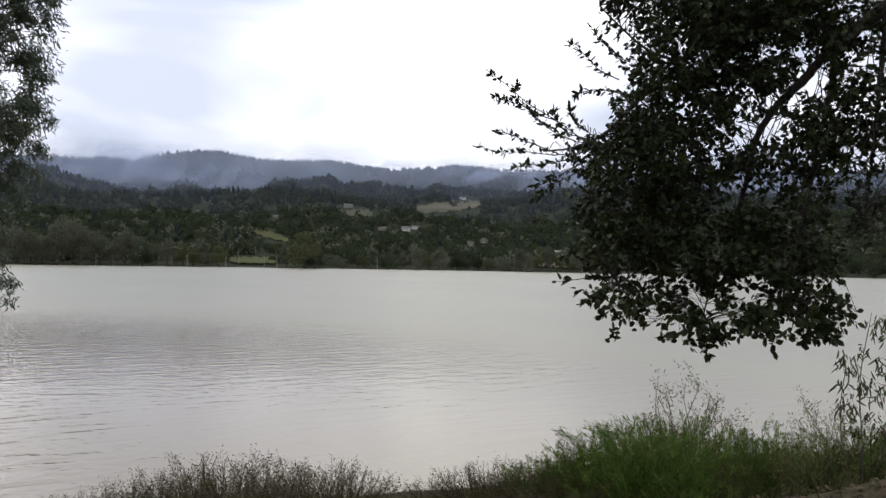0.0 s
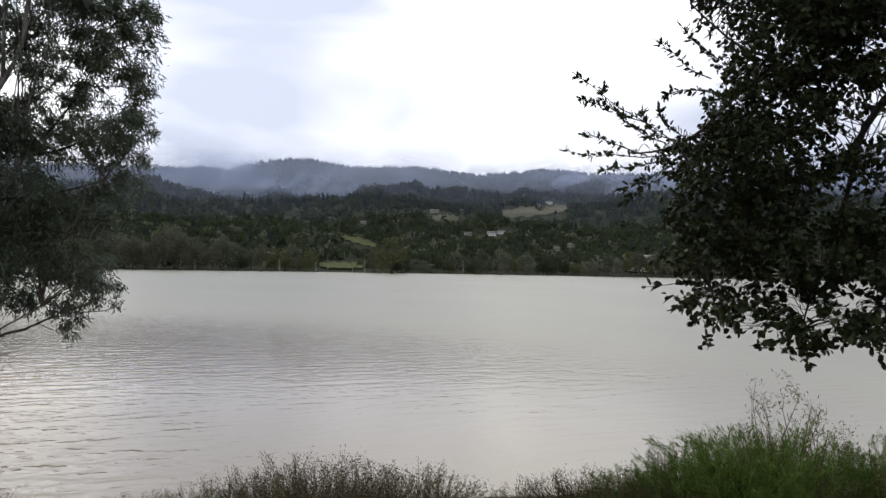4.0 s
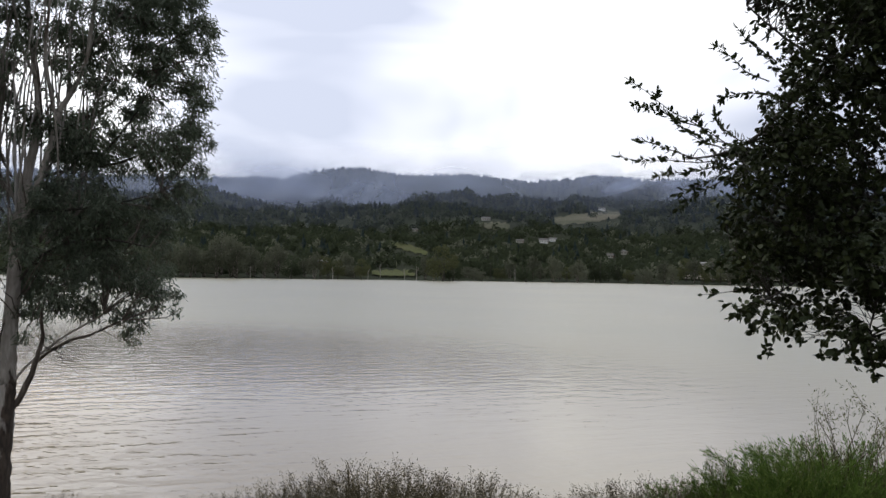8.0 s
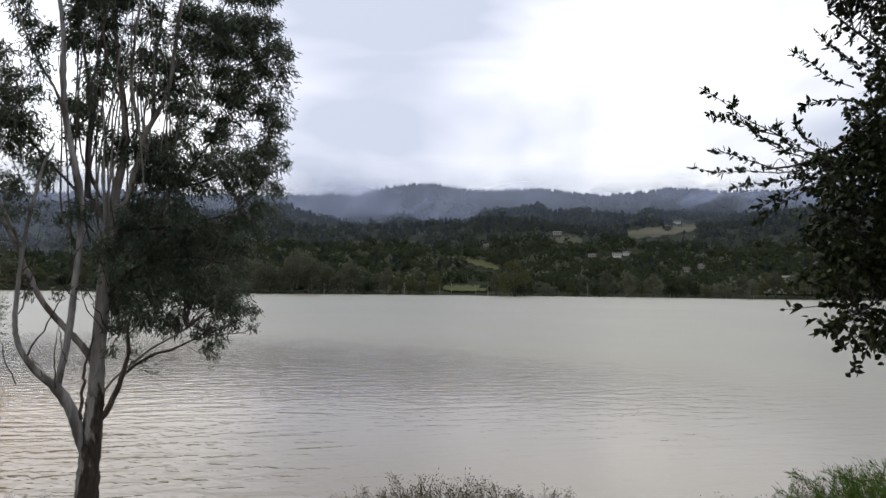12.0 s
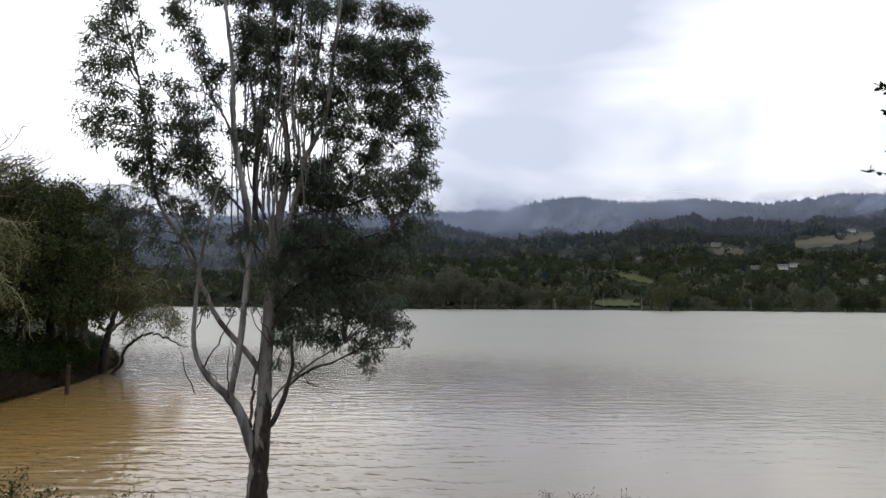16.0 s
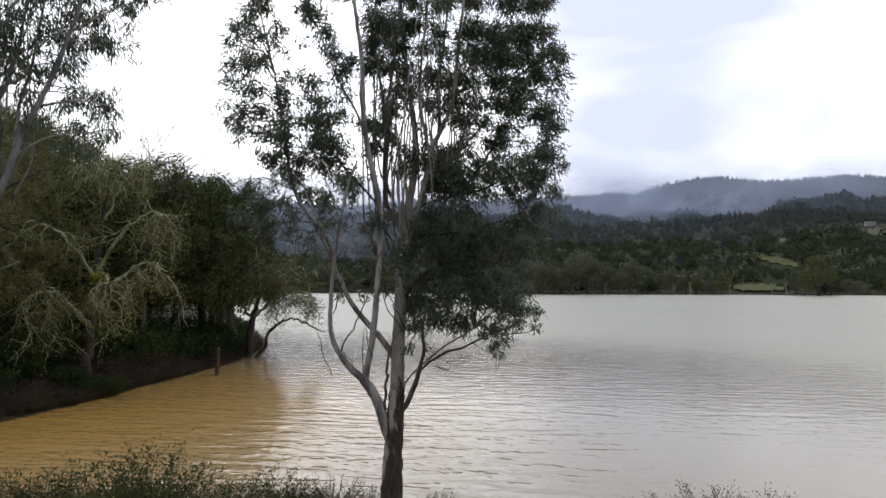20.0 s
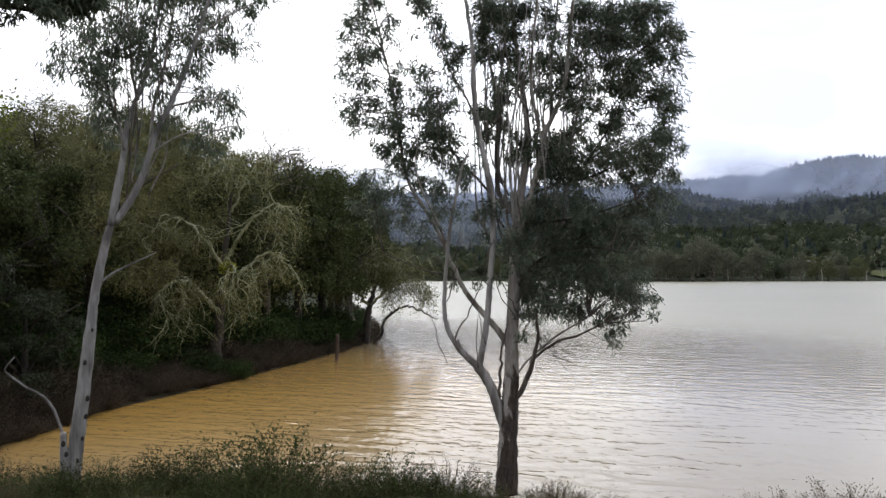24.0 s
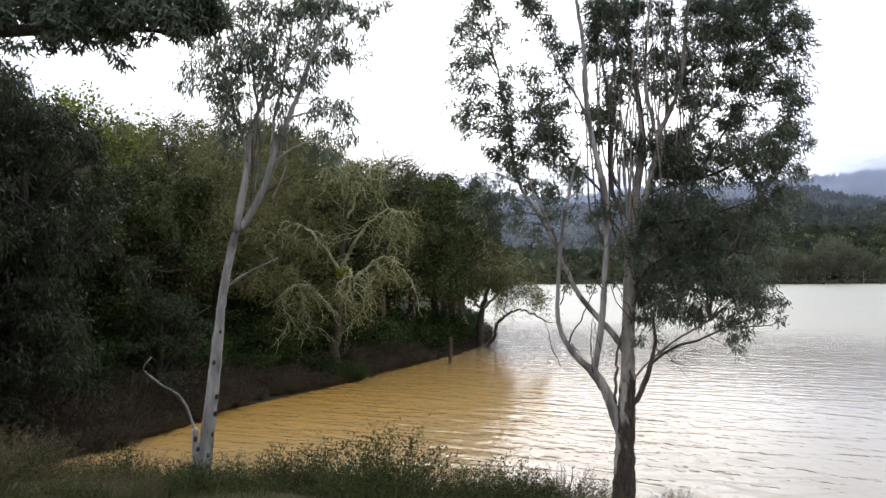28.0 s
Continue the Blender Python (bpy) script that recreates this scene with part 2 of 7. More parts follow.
M_GUM_BASE = bark_mat("gum_rough_bark", (0.18, 0.155, 0.13), (0.32, 0.285, 0.25), (0.035, 0.026, 0.02), 5.0, (0.45, 0.5), (1, 1, 0.22), depth=0.04)
M_GREY_BARK = bark_mat("grey_limb_bark", (0.14, 0.125, 0.11), (0.24, 0.22, 0.2), (0.08, 0.068, 0.055), 4.0)


def gum_trunk_mat():
    """Grey gum bark that keeps its old dark crust in patches, fewer of them higher up the stem."""
    m, N, L, p = nodes_of("gum_trunk_bark")
    pale = rgb_mix(N, L, noise_out(N, L, 14.0, 6, (1, 1, 0.25)), (0.25, 0.226, 0.2), (0.4, 0.37, 0.335))
    crust = rgb_mix(N, L, noise_out(N, L, 22.0, 6, (1, 1, 0.3)), (0.028, 0.021, 0.016), (0.075, 0.056, 0.042))
    patch = noise_out(N, L, 4.5, 5, (1, 1, 0.24), 0.28, 0.72)
    co = N.new("ShaderNodeTexCoord")
    sep = N.new("ShaderNodeSeparateXYZ")
    L.new(co.outputs["Object"], sep.inputs[0])
    limit = N.new("ShaderNodeMapRange")
    limit.inputs[1].default_value, limit.inputs[2].default_value = 1.1, 2.6
    limit.inputs[3].default_value, limit.inputs[4].default_value = 0.2, 0.8
    L.new(sep.outputs[2], limit.inputs[0])
    less = N.new("ShaderNodeMath")
    less.operation = "SUBTRACT"
    L.new(patch, less.inputs[0])
    L.new(limit.outputs[0], less.inputs[1])
    mask = N.new("ShaderNodeMapRange")
    mask.inputs[1].default_value, mask.inputs[2].default_value = -0.04, 0.05
    L.new(less.outputs[0], mask.inputs[0])
    L.new(rgb_mix(N, L, mask.outputs[0], pale, crust), p.inputs["Base Color"])
    p.inputs["Roughness"].default_value = 0.88
    bump_in(N, L, p, noise_out(N, L, 20.0, 6, (1, 1, 0.3)), 0.8, 0.03)
    return m


M_GUM_TRUNK = gum_trunk_mat()
M_PALE_BARK = bark_mat("pale_gum_bark", (0.3, 0.285, 0.27), (0.49, 0.465, 0.44), (0.17, 0.155, 0.14), 4.5, (0.48, 0.58))
M_SLIM_BARK = bark_mat("slender_gum_bark", (0.185, 0.176, 0.17), (0.3, 0.286, 0.276), (0.1, 0.092, 0.086), 4.0, (0.5, 0.6))
M_BROWN_BARK = bark_mat("brown_bark", (0.07, 0.055, 0.045), (0.15, 0.125, 0.1), (0.035, 0.028, 0.022), 6.0)
M_DARK_BARK = bark_mat("dark_bark", (0.03, 0.025, 0.02), (0.06, 0.05, 0.04), (0.02, 0.018, 0.016), 5.0)
M_BUDTWIG = bark_mat("budding_twigs", (0.105, 0.108, 0.048), (0.195, 0.195, 0.095), (0.07, 0.07, 0.032), 3.0)
M_LICHEN = bark_mat("lichen_twigs", (0.2, 0.21, 0.12), (0.35, 0.36, 0.225), (0.12, 0.13, 0.06), 3.0)
M_DEADWOOD = bark_mat("scorched_knot", (0.015, 0.012, 0.01), (0.03, 0.025, 0.02), (0.01, 0.01, 0.01), 8.0)
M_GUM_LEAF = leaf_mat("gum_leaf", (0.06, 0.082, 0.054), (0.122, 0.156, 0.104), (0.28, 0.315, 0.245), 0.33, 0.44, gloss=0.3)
# the gum leaf again, with the grove's deep shade put into its colour
M_SHADED_GUM = leaf_mat("shaded_gum_leaf", (0.017, 0.025, 0.013), (0.035, 0.047, 0.025), (0.085, 0.1, 0.06), 0.5, 0.25, gloss=0.12)
M_OAK_LEAF = leaf_mat("oak_leaf", (0.018, 0.026, 0.01), (0.034, 0.046, 0.017), (0.07, 0.082, 0.03), 0.45, 0.12, gloss=0.14)
M_GROVE_LEAF = leaf_mat("grove_leaf", (0.024, 0.034, 0.013), (0.05, 0.066, 0.024), (0.11, 0.125, 0.05), 0.6, gloss=0.1)
M_OLIVE_LEAF = leaf_mat("olive_leaf", (0.075, 0.078, 0.032), (0.135, 0.135, 0.056), (0.22, 0.215, 0.095), 0.7, gloss=0.1)
M_YOUNG_LEAF = leaf_mat("spring_leaf", (0.08, 0.1, 0.018), (0.145, 0.18, 0.032), (0.23, 0.265, 0.05), 0.6, gloss=0.1)
M_SHRUB_GREEN = leaf_mat("broom_green", (0.036, 0.062, 0.012), (0.08, 0.135, 0.025), (0.19, 0.235, 0.065), 0.6, 0.3, gloss=0.1)
M_MOSS = leaf_mat("tree_moss", (0.12, 0.13, 0.015), (0.2, 0.21, 0.025), (0.3, 0.3, 0.04), 0.8)
M_SHRUB_BROWN = leaf_mat("sage_brown", (0.05, 0.042, 0.024), (0.095, 0.08, 0.046), (0.17, 0.145, 0.085), 0.85, gloss=0.08)
M_BRAMBLE = leaf_mat("bramble_brown", (0.024, 0.018, 0.012), (0.047, 0.036, 0.025), (0.09, 0.068, 0.046), 0.85, gloss=0.08)
M_UNDER = leaf_mat("undergrowth_green", (0.02, 0.034, 0.011), (0.04, 0.066, 0.02), (0.07, 0.105, 0.034), 0.6, gloss=0.1)
M_GRASS = leaf_mat("bank_grass", (0.021, 0.028, 0.009), (0.042, 0.055, 0.017), (0.105, 0.092, 0.046), 0.7, gloss=0.1)
M_FAR = leaf_mat("far_broadleaf", (0.031, 0.041, 0.024), (0.042, 0.053, 0.029), (0.058, 0.069, 0.037), 0.8, 0.45, 0.012, 0.1)
M_FAROLIVE = leaf_mat("far_olive", (0.062, 0.07, 0.032), (0.075, 0.082, 0.038), (0.092, 0.096, 0.048), 0.8, 0.45, 0.03, 0.1)
M_WEED = leaf_mat("weed_leaf", (0.02, 0.03, 0.01), (0.04, 0.056, 0.017), (0.085, 0.1, 0.034), 0.65, gloss=0.1)
M_FARGREY = leaf_mat("far_willow", (0.085, 0.094, 0.064), (0.108, 0.116, 0.08), (0.135, 0.138, 0.1), 0.8, 0.45, 0.03, 0.1)
M_FIR = leaf_mat("far_conifer", (0.016, 0.026, 0.025), (0.021, 0.034, 0.03), (0.029, 0.043, 0.036), 0.8, 0.4, 0.01, 0.1)
M_WHITE = paint_mat("white_house_paint", (0.8, 0.8, 0.78), (0.7, 0.7, 0.68))
M_CREAM = paint_mat("cream_house_paint", (0.42, 0.4, 0.35), (0.34, 0.32, 0.28))
M_ROOF = paint_mat("grey_shingle", (0.16, 0.155, 0.15), (0.24, 0.23, 0.22), 0.85)
M_ROOF_RED = paint_mat("brown_shingle", (0.14, 0.09, 0.07), (0.2, 0.13, 0.1), 0.85)
M_GLASS = paint_mat("dark_window_glass", (0.02, 0.025, 0.03), (0.03, 0.035, 0.04), 0.08)
M_DRYSTEM = bark_mat("dry_stem", (0.1, 0.078, 0.055), (0.17, 0.135, 0.097), (0.06, 0.046, 0.033), 8.0)
M_POST = bark_mat("rotten_post_wood", (0.05, 0.03, 0.022), (0.09, 0.055, 0.04), (0.03, 0.02, 0.016), 6.0)
M_ROAD = paint_mat("car_paint", (0.7, 0.7, 0.72), (0.6, 0.6, 0.62), 0.3)
M_RUBBER = paint_mat("tyre_rubber", (0.02, 0.02, 0.02), (0.03, 0.03, 0.03), 0.8)
M_GRAVEL = earth_mat("gravel_shore", (0.28, 0.25, 0.21), (0.36, 0.33, 0.29), (0.24, 0.21, 0.17), 0.3, 0.2)


# ---- helpers of this scene ----
rng = np.random.default_rng(7)


def polar(bearing, r, z=0.0):
    """A place by its bearing (degrees, to the left of +y) and distance from the eye."""
    a = math.radians(bearing)
    return np.array([-math.sin(a) * r, math.cos(a) * r, z])


def empty(name, at, label, category, group="", kind=""):
    ob = new(name)
    ob.location = at
    return tagged(ob, label, category, group, kind)


def mesh_from(name, verts, faces, mat, smooth=True):
    """One mesh from arrays: faces is an (n, k) array, or a list of such."""
    if isinstance(faces, np.ndarray):
        faces = [faces]
    faces = [f for f in faces if len(f)]
    me = bpy.data.meshes.new(name)
    me.vertices.add(len(verts))
    me.vertices.foreach_set("co", np.asarray(verts, dtype=np.float32).ravel())
    loops = np.concatenate([f.ravel() for f in faces]).astype(np.int32)
    sizes = np.concatenate([np.full(len(f), f.shape[1]) for f in faces])
    starts = np.concatenate([[0], np.cumsum(sizes)[:-1]]).astype(np.int32)
    me.loops.add(len(loops))
    me.loops.foreach_set("vertex_index", loops)
    me.polygons.add(len(sizes))
    me.polygons.foreach_set("loop_start", starts)
    if smooth:
        me.polygons.foreach_set("use_smooth", np.ones(len(sizes), dtype=bool))
    me.update(calc_edges=True)
    me.materials.append(mat)
    return me


def part(name, data, parent, label="", kind=""):
    """Links mesh data as one object under a thing; the data is in the world's frame moved to the parent's base."""
    ob = new(name, data)
    ob.parent = parent
    return tagged(ob, label, kind=kind)


def smooth_line(pts, n):
    """A Catmull-Rom line of n points through pts (rows of any width)."""
    p = np.asarray(pts, dtype=float)
    p = np.vstack([2 * p[0] - p[1], p, 2 * p[-1] - p[-2]])
    s = np.linspace(0, len(p) - 3 - 1e-6, n)
    i = s.astype(int)
    f = (s - i)[:, None]
    a, b, c, d = p[i], p[i + 1], p[i + 2], p[i + 3]
    return 0.5 * (2 * b + (c - a) * f + (2 * a - 5 * b + 4 * c - d) * f * f + (3 * b - a - 3 * c + d) * f ** 3)


def tubes(P, R, sides=5, rough=0.0):
    """Many tapered tubes at once: P (n, k, 3), R (n, k). Returns verts and faces (quads, and end caps as polygons)."""
    P, R = np.asarray(P, float), np.asarray(R, float)
    n, k, _ = P.shape
    T = np.gradient(P, axis=1)
    T /= np.linalg.norm(T, axis=2, keepdims=True) + 1e-9
    ref = np.where(np.abs(T[..., 2:3]) > 0.9, np.array([1.0, 0, 0]), np.array([0, 0, 1.0]))
    A = np.cross(T, ref)
    A /= np.linalg.norm(A, axis=2, keepdims=True) + 1e-9
    for j in range(1, k):
        a = A[:, j - 1] - (A[:, j - 1] * T[:, j]).sum(1, keepdims=True) * T[:, j]
        A[:, j] = a / (np.linalg.norm(a, axis=1, keepdims=True) + 1e-9)
    B = np.cross(T, A)
    th = np.arange(sides) * 2 * np.pi / sides
    rad = R[..., None] * (1 + rough * rng.normal(size=(n, k, sides)))
    V = P[:, :, None] + rad[..., None] * (np.cos(th)[:, None] * A[:, :, None] + np.sin(th)[:, None] * B[:, :, None])
    idx = np.arange(n * k * sides).reshape(n, k, sides)
    nx = np.roll(idx, -1, axis=2)
    Q = np.stack([idx[:, :-1], nx[:, :-1], nx[:, 1:], idx[:, 1:]], -1).reshape(-1, 4)
    caps = np.concatenate([idx[:, 0, ::-1], idx[:, -1]])
    return V.reshape(-1, 3), [Q, caps]


def tube_mesh(name, line, radii, mat, sides=8, rough=0.04):
    V, F = tubes(np.asarray(line)[None], np.asarray(radii)[None], sides, rough)
    return mesh_from(name, V, F, mat)


LEAF_LANCE = (np.array([[0, 0, 0], [0.3, 0.5, 0.08], [0.7, 0.36, 0.0], [1, 0, -0.15], [0.7, -0.36, 0.0], [0.3, -0.5, 0.08]]),
              [np.array([[0, 1, 2, 3], [0, 3, 4, 5]])])
LEAF_OVAL = (np.array([[0, 0, 0], [0.22, 0.42, 0.1], [0.62, 0.5, 0.1], [1, 0, 0.0], [0.62, -0.5, 0.1], [0.22, -0.42, 0.1]]),
             [np.array([[0, 1, 2, 3], [0, 3, 4, 5]])])
LEAF_DIAMOND = (np.array([[0, 0, 0], [0.45, 0.5, 0.06], [1, 0, 0], [0.45, -0.5, 0.06]]), [np.array([[0, 1, 2, 3]])])


def unit(v):
    return v / (np.linalg.norm(v, axis=-1, keepdims=True) + 1e-9)


def leaves(C, D, length, width, shape=LEAF_DIAMOND, spread=0.35):
    """Leaves at C pointing along D, of random size and turn."""
    n = len(C)
    tv, tf = shape
    D = unit(np.asarray(D) + 0)
    N0 = unit(np.cross(D, unit(rng.normal(size=(n, 3)))))
    S = np.cross(N0, D)
    ln = length * (1 + spread * rng.uniform(-1, 1, n))[:, None, None]
    wd = width * (1 + spread * rng.uniform(-1, 1, n))[:, None, None]
    V = C[:, None] + ln * tv[None, :, 0:1] * D[:, None] + wd * tv[None, :, 1:2] * S[:, None] + ln * tv[None, :, 2:3] * N0[:, None]
    off = (np.arange(n) * len(tv))[:, None, None]
    return V.reshape(-1, 3), [(f[None] + off).reshape(-1, f.shape[1]) for f in tf]


def join(chunks):
    """Joins (verts, [faces...]) pieces into one."""
    V, F, o = [], [], 0
    for v, fs in chunks:
        V.append(v)
        F += [f + o for f in fs]
        o += len(v)
    groups = {}
    for f in F:
        groups.setdefault(f.shape[1], []).append(f)
    return np.concatenate(V), [np.concatenate(g) for g in groups.values()]


def in_ball(n, shell=0.5):
    d = unit(rng.normal(size=(n, 3)))
    return d * (rng.uniform(0, 1, (n, 1)) ** (1 / 3 * shell))


def grow(lines, lobes, per_spray, leaf_len, leaf_wid, shape, droop, sub=6, twig_r=0.006, bunch=0.13, sub_r=0.018, shell=0.8, bare=0.0, clump=0.17, cluster=6, basis=np.eye(3)):
    """Boughs from the limbs into every lobe, twigs from the boughs, a bunch of leaves on every twig.
    lobes: (centre, radii, twigs). Returns boughs+twigs and leaves as (verts, faces)."""
    pts = np.concatenate(lines)
    bough_P, bough_R, twig_P, twig_R, LC, LD = [], [], [], [], [], []
    for centre, radii, n in lobes:
        centre, radii = np.array(centre, float), np.array(radii, float)
        k = max(2, min(sub, n // 6))
        ends = centre + (in_ball(k, 0.8) * radii * 0.75) @ basis
        local = []
        for e in ends:
            cost = np.linalg.norm(pts - e, axis=1) + 0.5 * np.maximum(0, pts[:, 2] - e[2] + 0.1)
            s = pts[np.argmin(cost)]
            mid_p = (s + e) / 2 + rng.normal(size=3) * 0.09 * np.linalg.norm(e - s) + np.array([0, 0, 0.08 * np.linalg.norm(e - s)])
            line = smooth_line([s, mid_p, e], 8)
            bough_P.append(line)
            bough_R.append(np.linspace(sub_r, sub_r * 0.4, 8))
            local.append(line[2:])
        local = np.concatenate(local)
        kc = max(3, n // cluster)
        cores = in_ball(kc, shell) * radii
        tips = centre + (cores[rng.integers(kc, size=n)] + rng.normal(size=(n, 3)) * clump) @ basis
        dist = np.linalg.norm(tips[:, None] - local[None], axis=2)
        s = local[np.argmin(dist, axis=1)]
        w = rng.uniform(0, 1, (n, 1))
        m = (s + tips) / 2 + rng.normal(size=(n, 3)) * 0.08 * np.linalg.norm(tips - s, axis=1, keepdims=True)
        tp = np.stack([s, m, tips], 1)
        twig_P.append(tp)
        twig_R.append(np.tile(np.array([twig_r, twig_r * 0.75, twig_r * 0.45]), (n, 1)))
        live = rng.uniform(size=n) >= bare
        tl, sl, ml = tips[live], s[live], m[live]
        rep = np.repeat(np.arange(len(tl)), per_spray)
        along = rng.uniform(0.0, 1.0, (len(rep), 1))
        base = ml[rep] * (1 - along) + tl[rep] * along
        C = base + rng.normal(size=(len(rep), 3)) * bunch
        D = 0.6 * unit(C - base) + 0.3 * unit(tl[rep] - ml[rep]) + droop * np.array([0, 0, -1.0]) + 0.5 * rng.normal(size=(len(rep), 3))
        LC.append(C)
        LD.append(D)
    wood = join([tubes(np.array(bough_P), np.array(bough_R), 5), tubes(np.concatenate(twig_P), np.concatenate(twig_R), 3)])
    return wood, leaves(np.concatenate(LC), np.concatenate(LD), leaf_len, leaf_wid, shape)


def tree(name, base, limbs, lobes, label, category, mats, leafspec, group="", frame_at=None, **kw):
    """limbs: (part name, rows (u, d, z, radius), material, sides); u to the right and d away as seen from the eye, z from the base.
    lobes: (u, d, z, ru, rd, rz, twigs)."""
    bearing = math.atan2(-base[0], base[1]) if frame_at is None else math.radians(frame_at)
    rt, aw = np.array([math.cos(bearing), math.sin(bearing), 0]), np.array([-math.sin(bearing), math.cos(bearing), 0])
    top = empty(name, base, label, category, group)
    lines = []
    for pname, rows, mat, sides in limbs:
        a = smooth_line(rows, 5 * len(rows))
        P = a[:, 0:1] * rt + a[:, 1:2] * aw + a[:, 2:3] * np.array([0, 0, 1.0])
        wob = rng.normal(size=(len(P), 3)) * np.where(a[:, 3:4] > 0.05, 0.035, 0.12) * a[:, 3:4]
        P[1:] += wob[1:]
        part(pname, tube_mesh(pname, P, np.maximum(a[:, 3], 0.004), mat, sides), top)
        lines.append(P if pname != "trunk" else P[len(P) // 3:])
    world_lobes = [(l[0] * rt + l[1] * aw + np.array([0, 0, l[2]]), l[3:6], l[6]) for l in lobes]
    per, ln, wd, shape, droop = leafspec
    wood, leaf = grow(lines, world_lobes, per, ln, wd, shape, droop, basis=np.array([rt, aw, [0, 0, 1.0]]), **kw)
    part("branchwork", mesh_from("branchwork", *wood, mats[0]), top, kind="stuff")
    part("foliage", mesh_from("foliage", *leaf, mats[1], smooth=False), top, kind="stuff")
    return top


def on_plane(bearing, dist, u, z, d):
    """World places from u (to the right), z and depth d on an upright plane that faces the eye; farther ones spread to keep their sight line."""
    a = math.radians(bearing)
    rt, aw = np.array([math.cos(a), math.sin(a), 0]), np.array([-math.sin(a), math.cos(a), 0])
    u, z, d = (np.asarray(v, float)[..., None] for v in (u, z, d))
    k = (dist + d) / dist
    return u * k * rt + (dist + d) * aw + (5.0 + (z - 5.0) * k) * np.array([0, 0, 1.0])


def limb_parts(top, base, bearing, dist, limbs):
    """Limbs from rows (u, z, radius), bending from the plane to their depth at the tip. Returns their lines, for the twigs."""
    lines = []
    for pname, rows, d_end, mat, sides in limbs:
        q = smooth_line(rows, 5 * len(rows))
        s = np.linspace(0, 1, len(q))
        P = on_plane(bearing, dist, q[:, 0], q[:, 1], d_end * s ** 1.3) - base
        P[1:] += (rng.normal(size=(len(P), 3)) * np.where(q[:, 2:3] > 0.05, 0.03, 0.1) * q[:, 2:3])[1:]
        part(pname, tube_mesh(pname, P, np.maximum(q[:, 2] * np.where(q[:, 2] > 0.08, 1.0, 0.85), 0.003), mat, sides), top)
        if pname in ("limb", "upper_trunk"):
            lines.append(P[2:])
    return np.concatenate(lines)


def scattered(regions, size):
    """Clumps of about that size strewn evenly over ellipses (u, z, half width, half height, count)."""
    rows = []
    for u, z, ru, rz, n in regions:
        a, q = rng.uniform(0, 6.28, n), np.sqrt(rng.uniform(0, 1, n))
        rows.append(np.stack([u + ru * q * np.cos(a), z + rz * q * np.sin(a), size * rng.uniform(0.7, 1.25, n)], -1))
    return np.concatenate(rows)


def crown(top, base, bearing, dist, pts, sets, mats, leaf, depth, droop, spray_per, leaf_per, sub_r=0.012, twig_r=0.004, loose=0.02, shape=LEAF_LANCE, reach=0.62):
    """A crown of leaf clumps: a bough from the nearest limb into each clump, short twigs from the bough, leaves along every twig.
    sets: (clump rows (u, z, radius), fullness). spray_per: twigs to a square metre of clump."""
    bough_P, bough_R, twig_P, LC, LD = [], [], [], [], []
    for rows, full in sets:
        for u, z, r in np.asarray(rows, float):
            c = on_plane(bearing, dist, u, z, depth * rng.uniform(-0.75, 1.25)) - base
            cost = np.linalg.norm(pts - c, axis=1) + 0.6 * np.maximum(0, pts[:, 2] - c[2] + 0.05)
            s = pts[np.argmin(cost)]
            span = np.linalg.norm(c - s)
            line = smooth_line([s, (s + c) / 2 + rng.normal(size=3) * 0.1 * span + np.array([0, 0, 0.1 * span]), c], 7)
            bough_P.append(line)
            bough_R.append(np.linspace(sub_r, sub_r * 0.35, 7) * min(1.0, 0.45 + 0.6 * span))
            k = max(3, int(full * spray_per * r * r))
            tips = c + in_ball(k, 0.9) * r * np.array([1.0, 1.0, 0.9]) + np.array([0, 0, 0.12 * r])
            near = line[rng.integers(3, 7, k)]
            m = (near + tips) / 2 + rng.normal(size=(k, 3)) * 0.1 * r + np.array([0, 0, 0.1 * r])
            twig_P.append(np.stack([near, m, tips], 1))
            rep = np.repeat(np.arange(k), leaf_per)
            f = (1 - reach * rng.uniform(0, 1, (len(rep), 1)) ** 1.3)
            at = m[rep] * (1 - f) + tips[rep] * f
            LC.append(at + rng.normal(size=at.shape) * loose)
            LD.append(0.55 * unit(tips[rep] - m[rep]) + droop * np.array([0, 0, -1.0]) + 0.55 * rng.normal(size=at.shape))
    T = np.concatenate(twig_P)
    wood = join([tubes(np.array(bough_P), np.array(bough_R), 5), tubes(T, np.tile(np.array([twig_r, twig_r * 0.75, twig_r * 0.4]), (len(T), 1)), 3)])
    part("branchwork", mesh_from("branchwork", *wood, mats[0]), top, kind="stuff")
    part("foliage", mesh_from("foliage", *leaves(np.concatenate(LC), np.concatenate(LD), *leaf, shape), mats[1], smooth=False), top, kind="stuff")


# ---- the land: one sheet round the eye, with the lake's basin in it ----
LAKE = [(-80, 90), (-55, 34), (-42, 28), (-30, 25), (-18, 21), (-8, 18), (10, 16.5), (40, 17.6), (60, 19), (70, 20.5), (78, 22.2), (84, 23.8),
        (77, 25.3), (71.7, 28.4), (69, 31.2), (62.6, 35.8), (57.7, 41.6), (52.6, 50), (50.4, 58), (49.5, 70), (50.5, 110), (53, 260),
        (49, 620), (40, 580), (33, 500), (28, 477), (20, 486), (14, 475), (11, 462), (8.5, 478), (-2, 477), (-6, 455), (-16, 470), (-28, 482), (-50, 470), (-75, 380)]
LAKE_XY = np.array([polar(b, r)[:2] for b, r in LAKE])


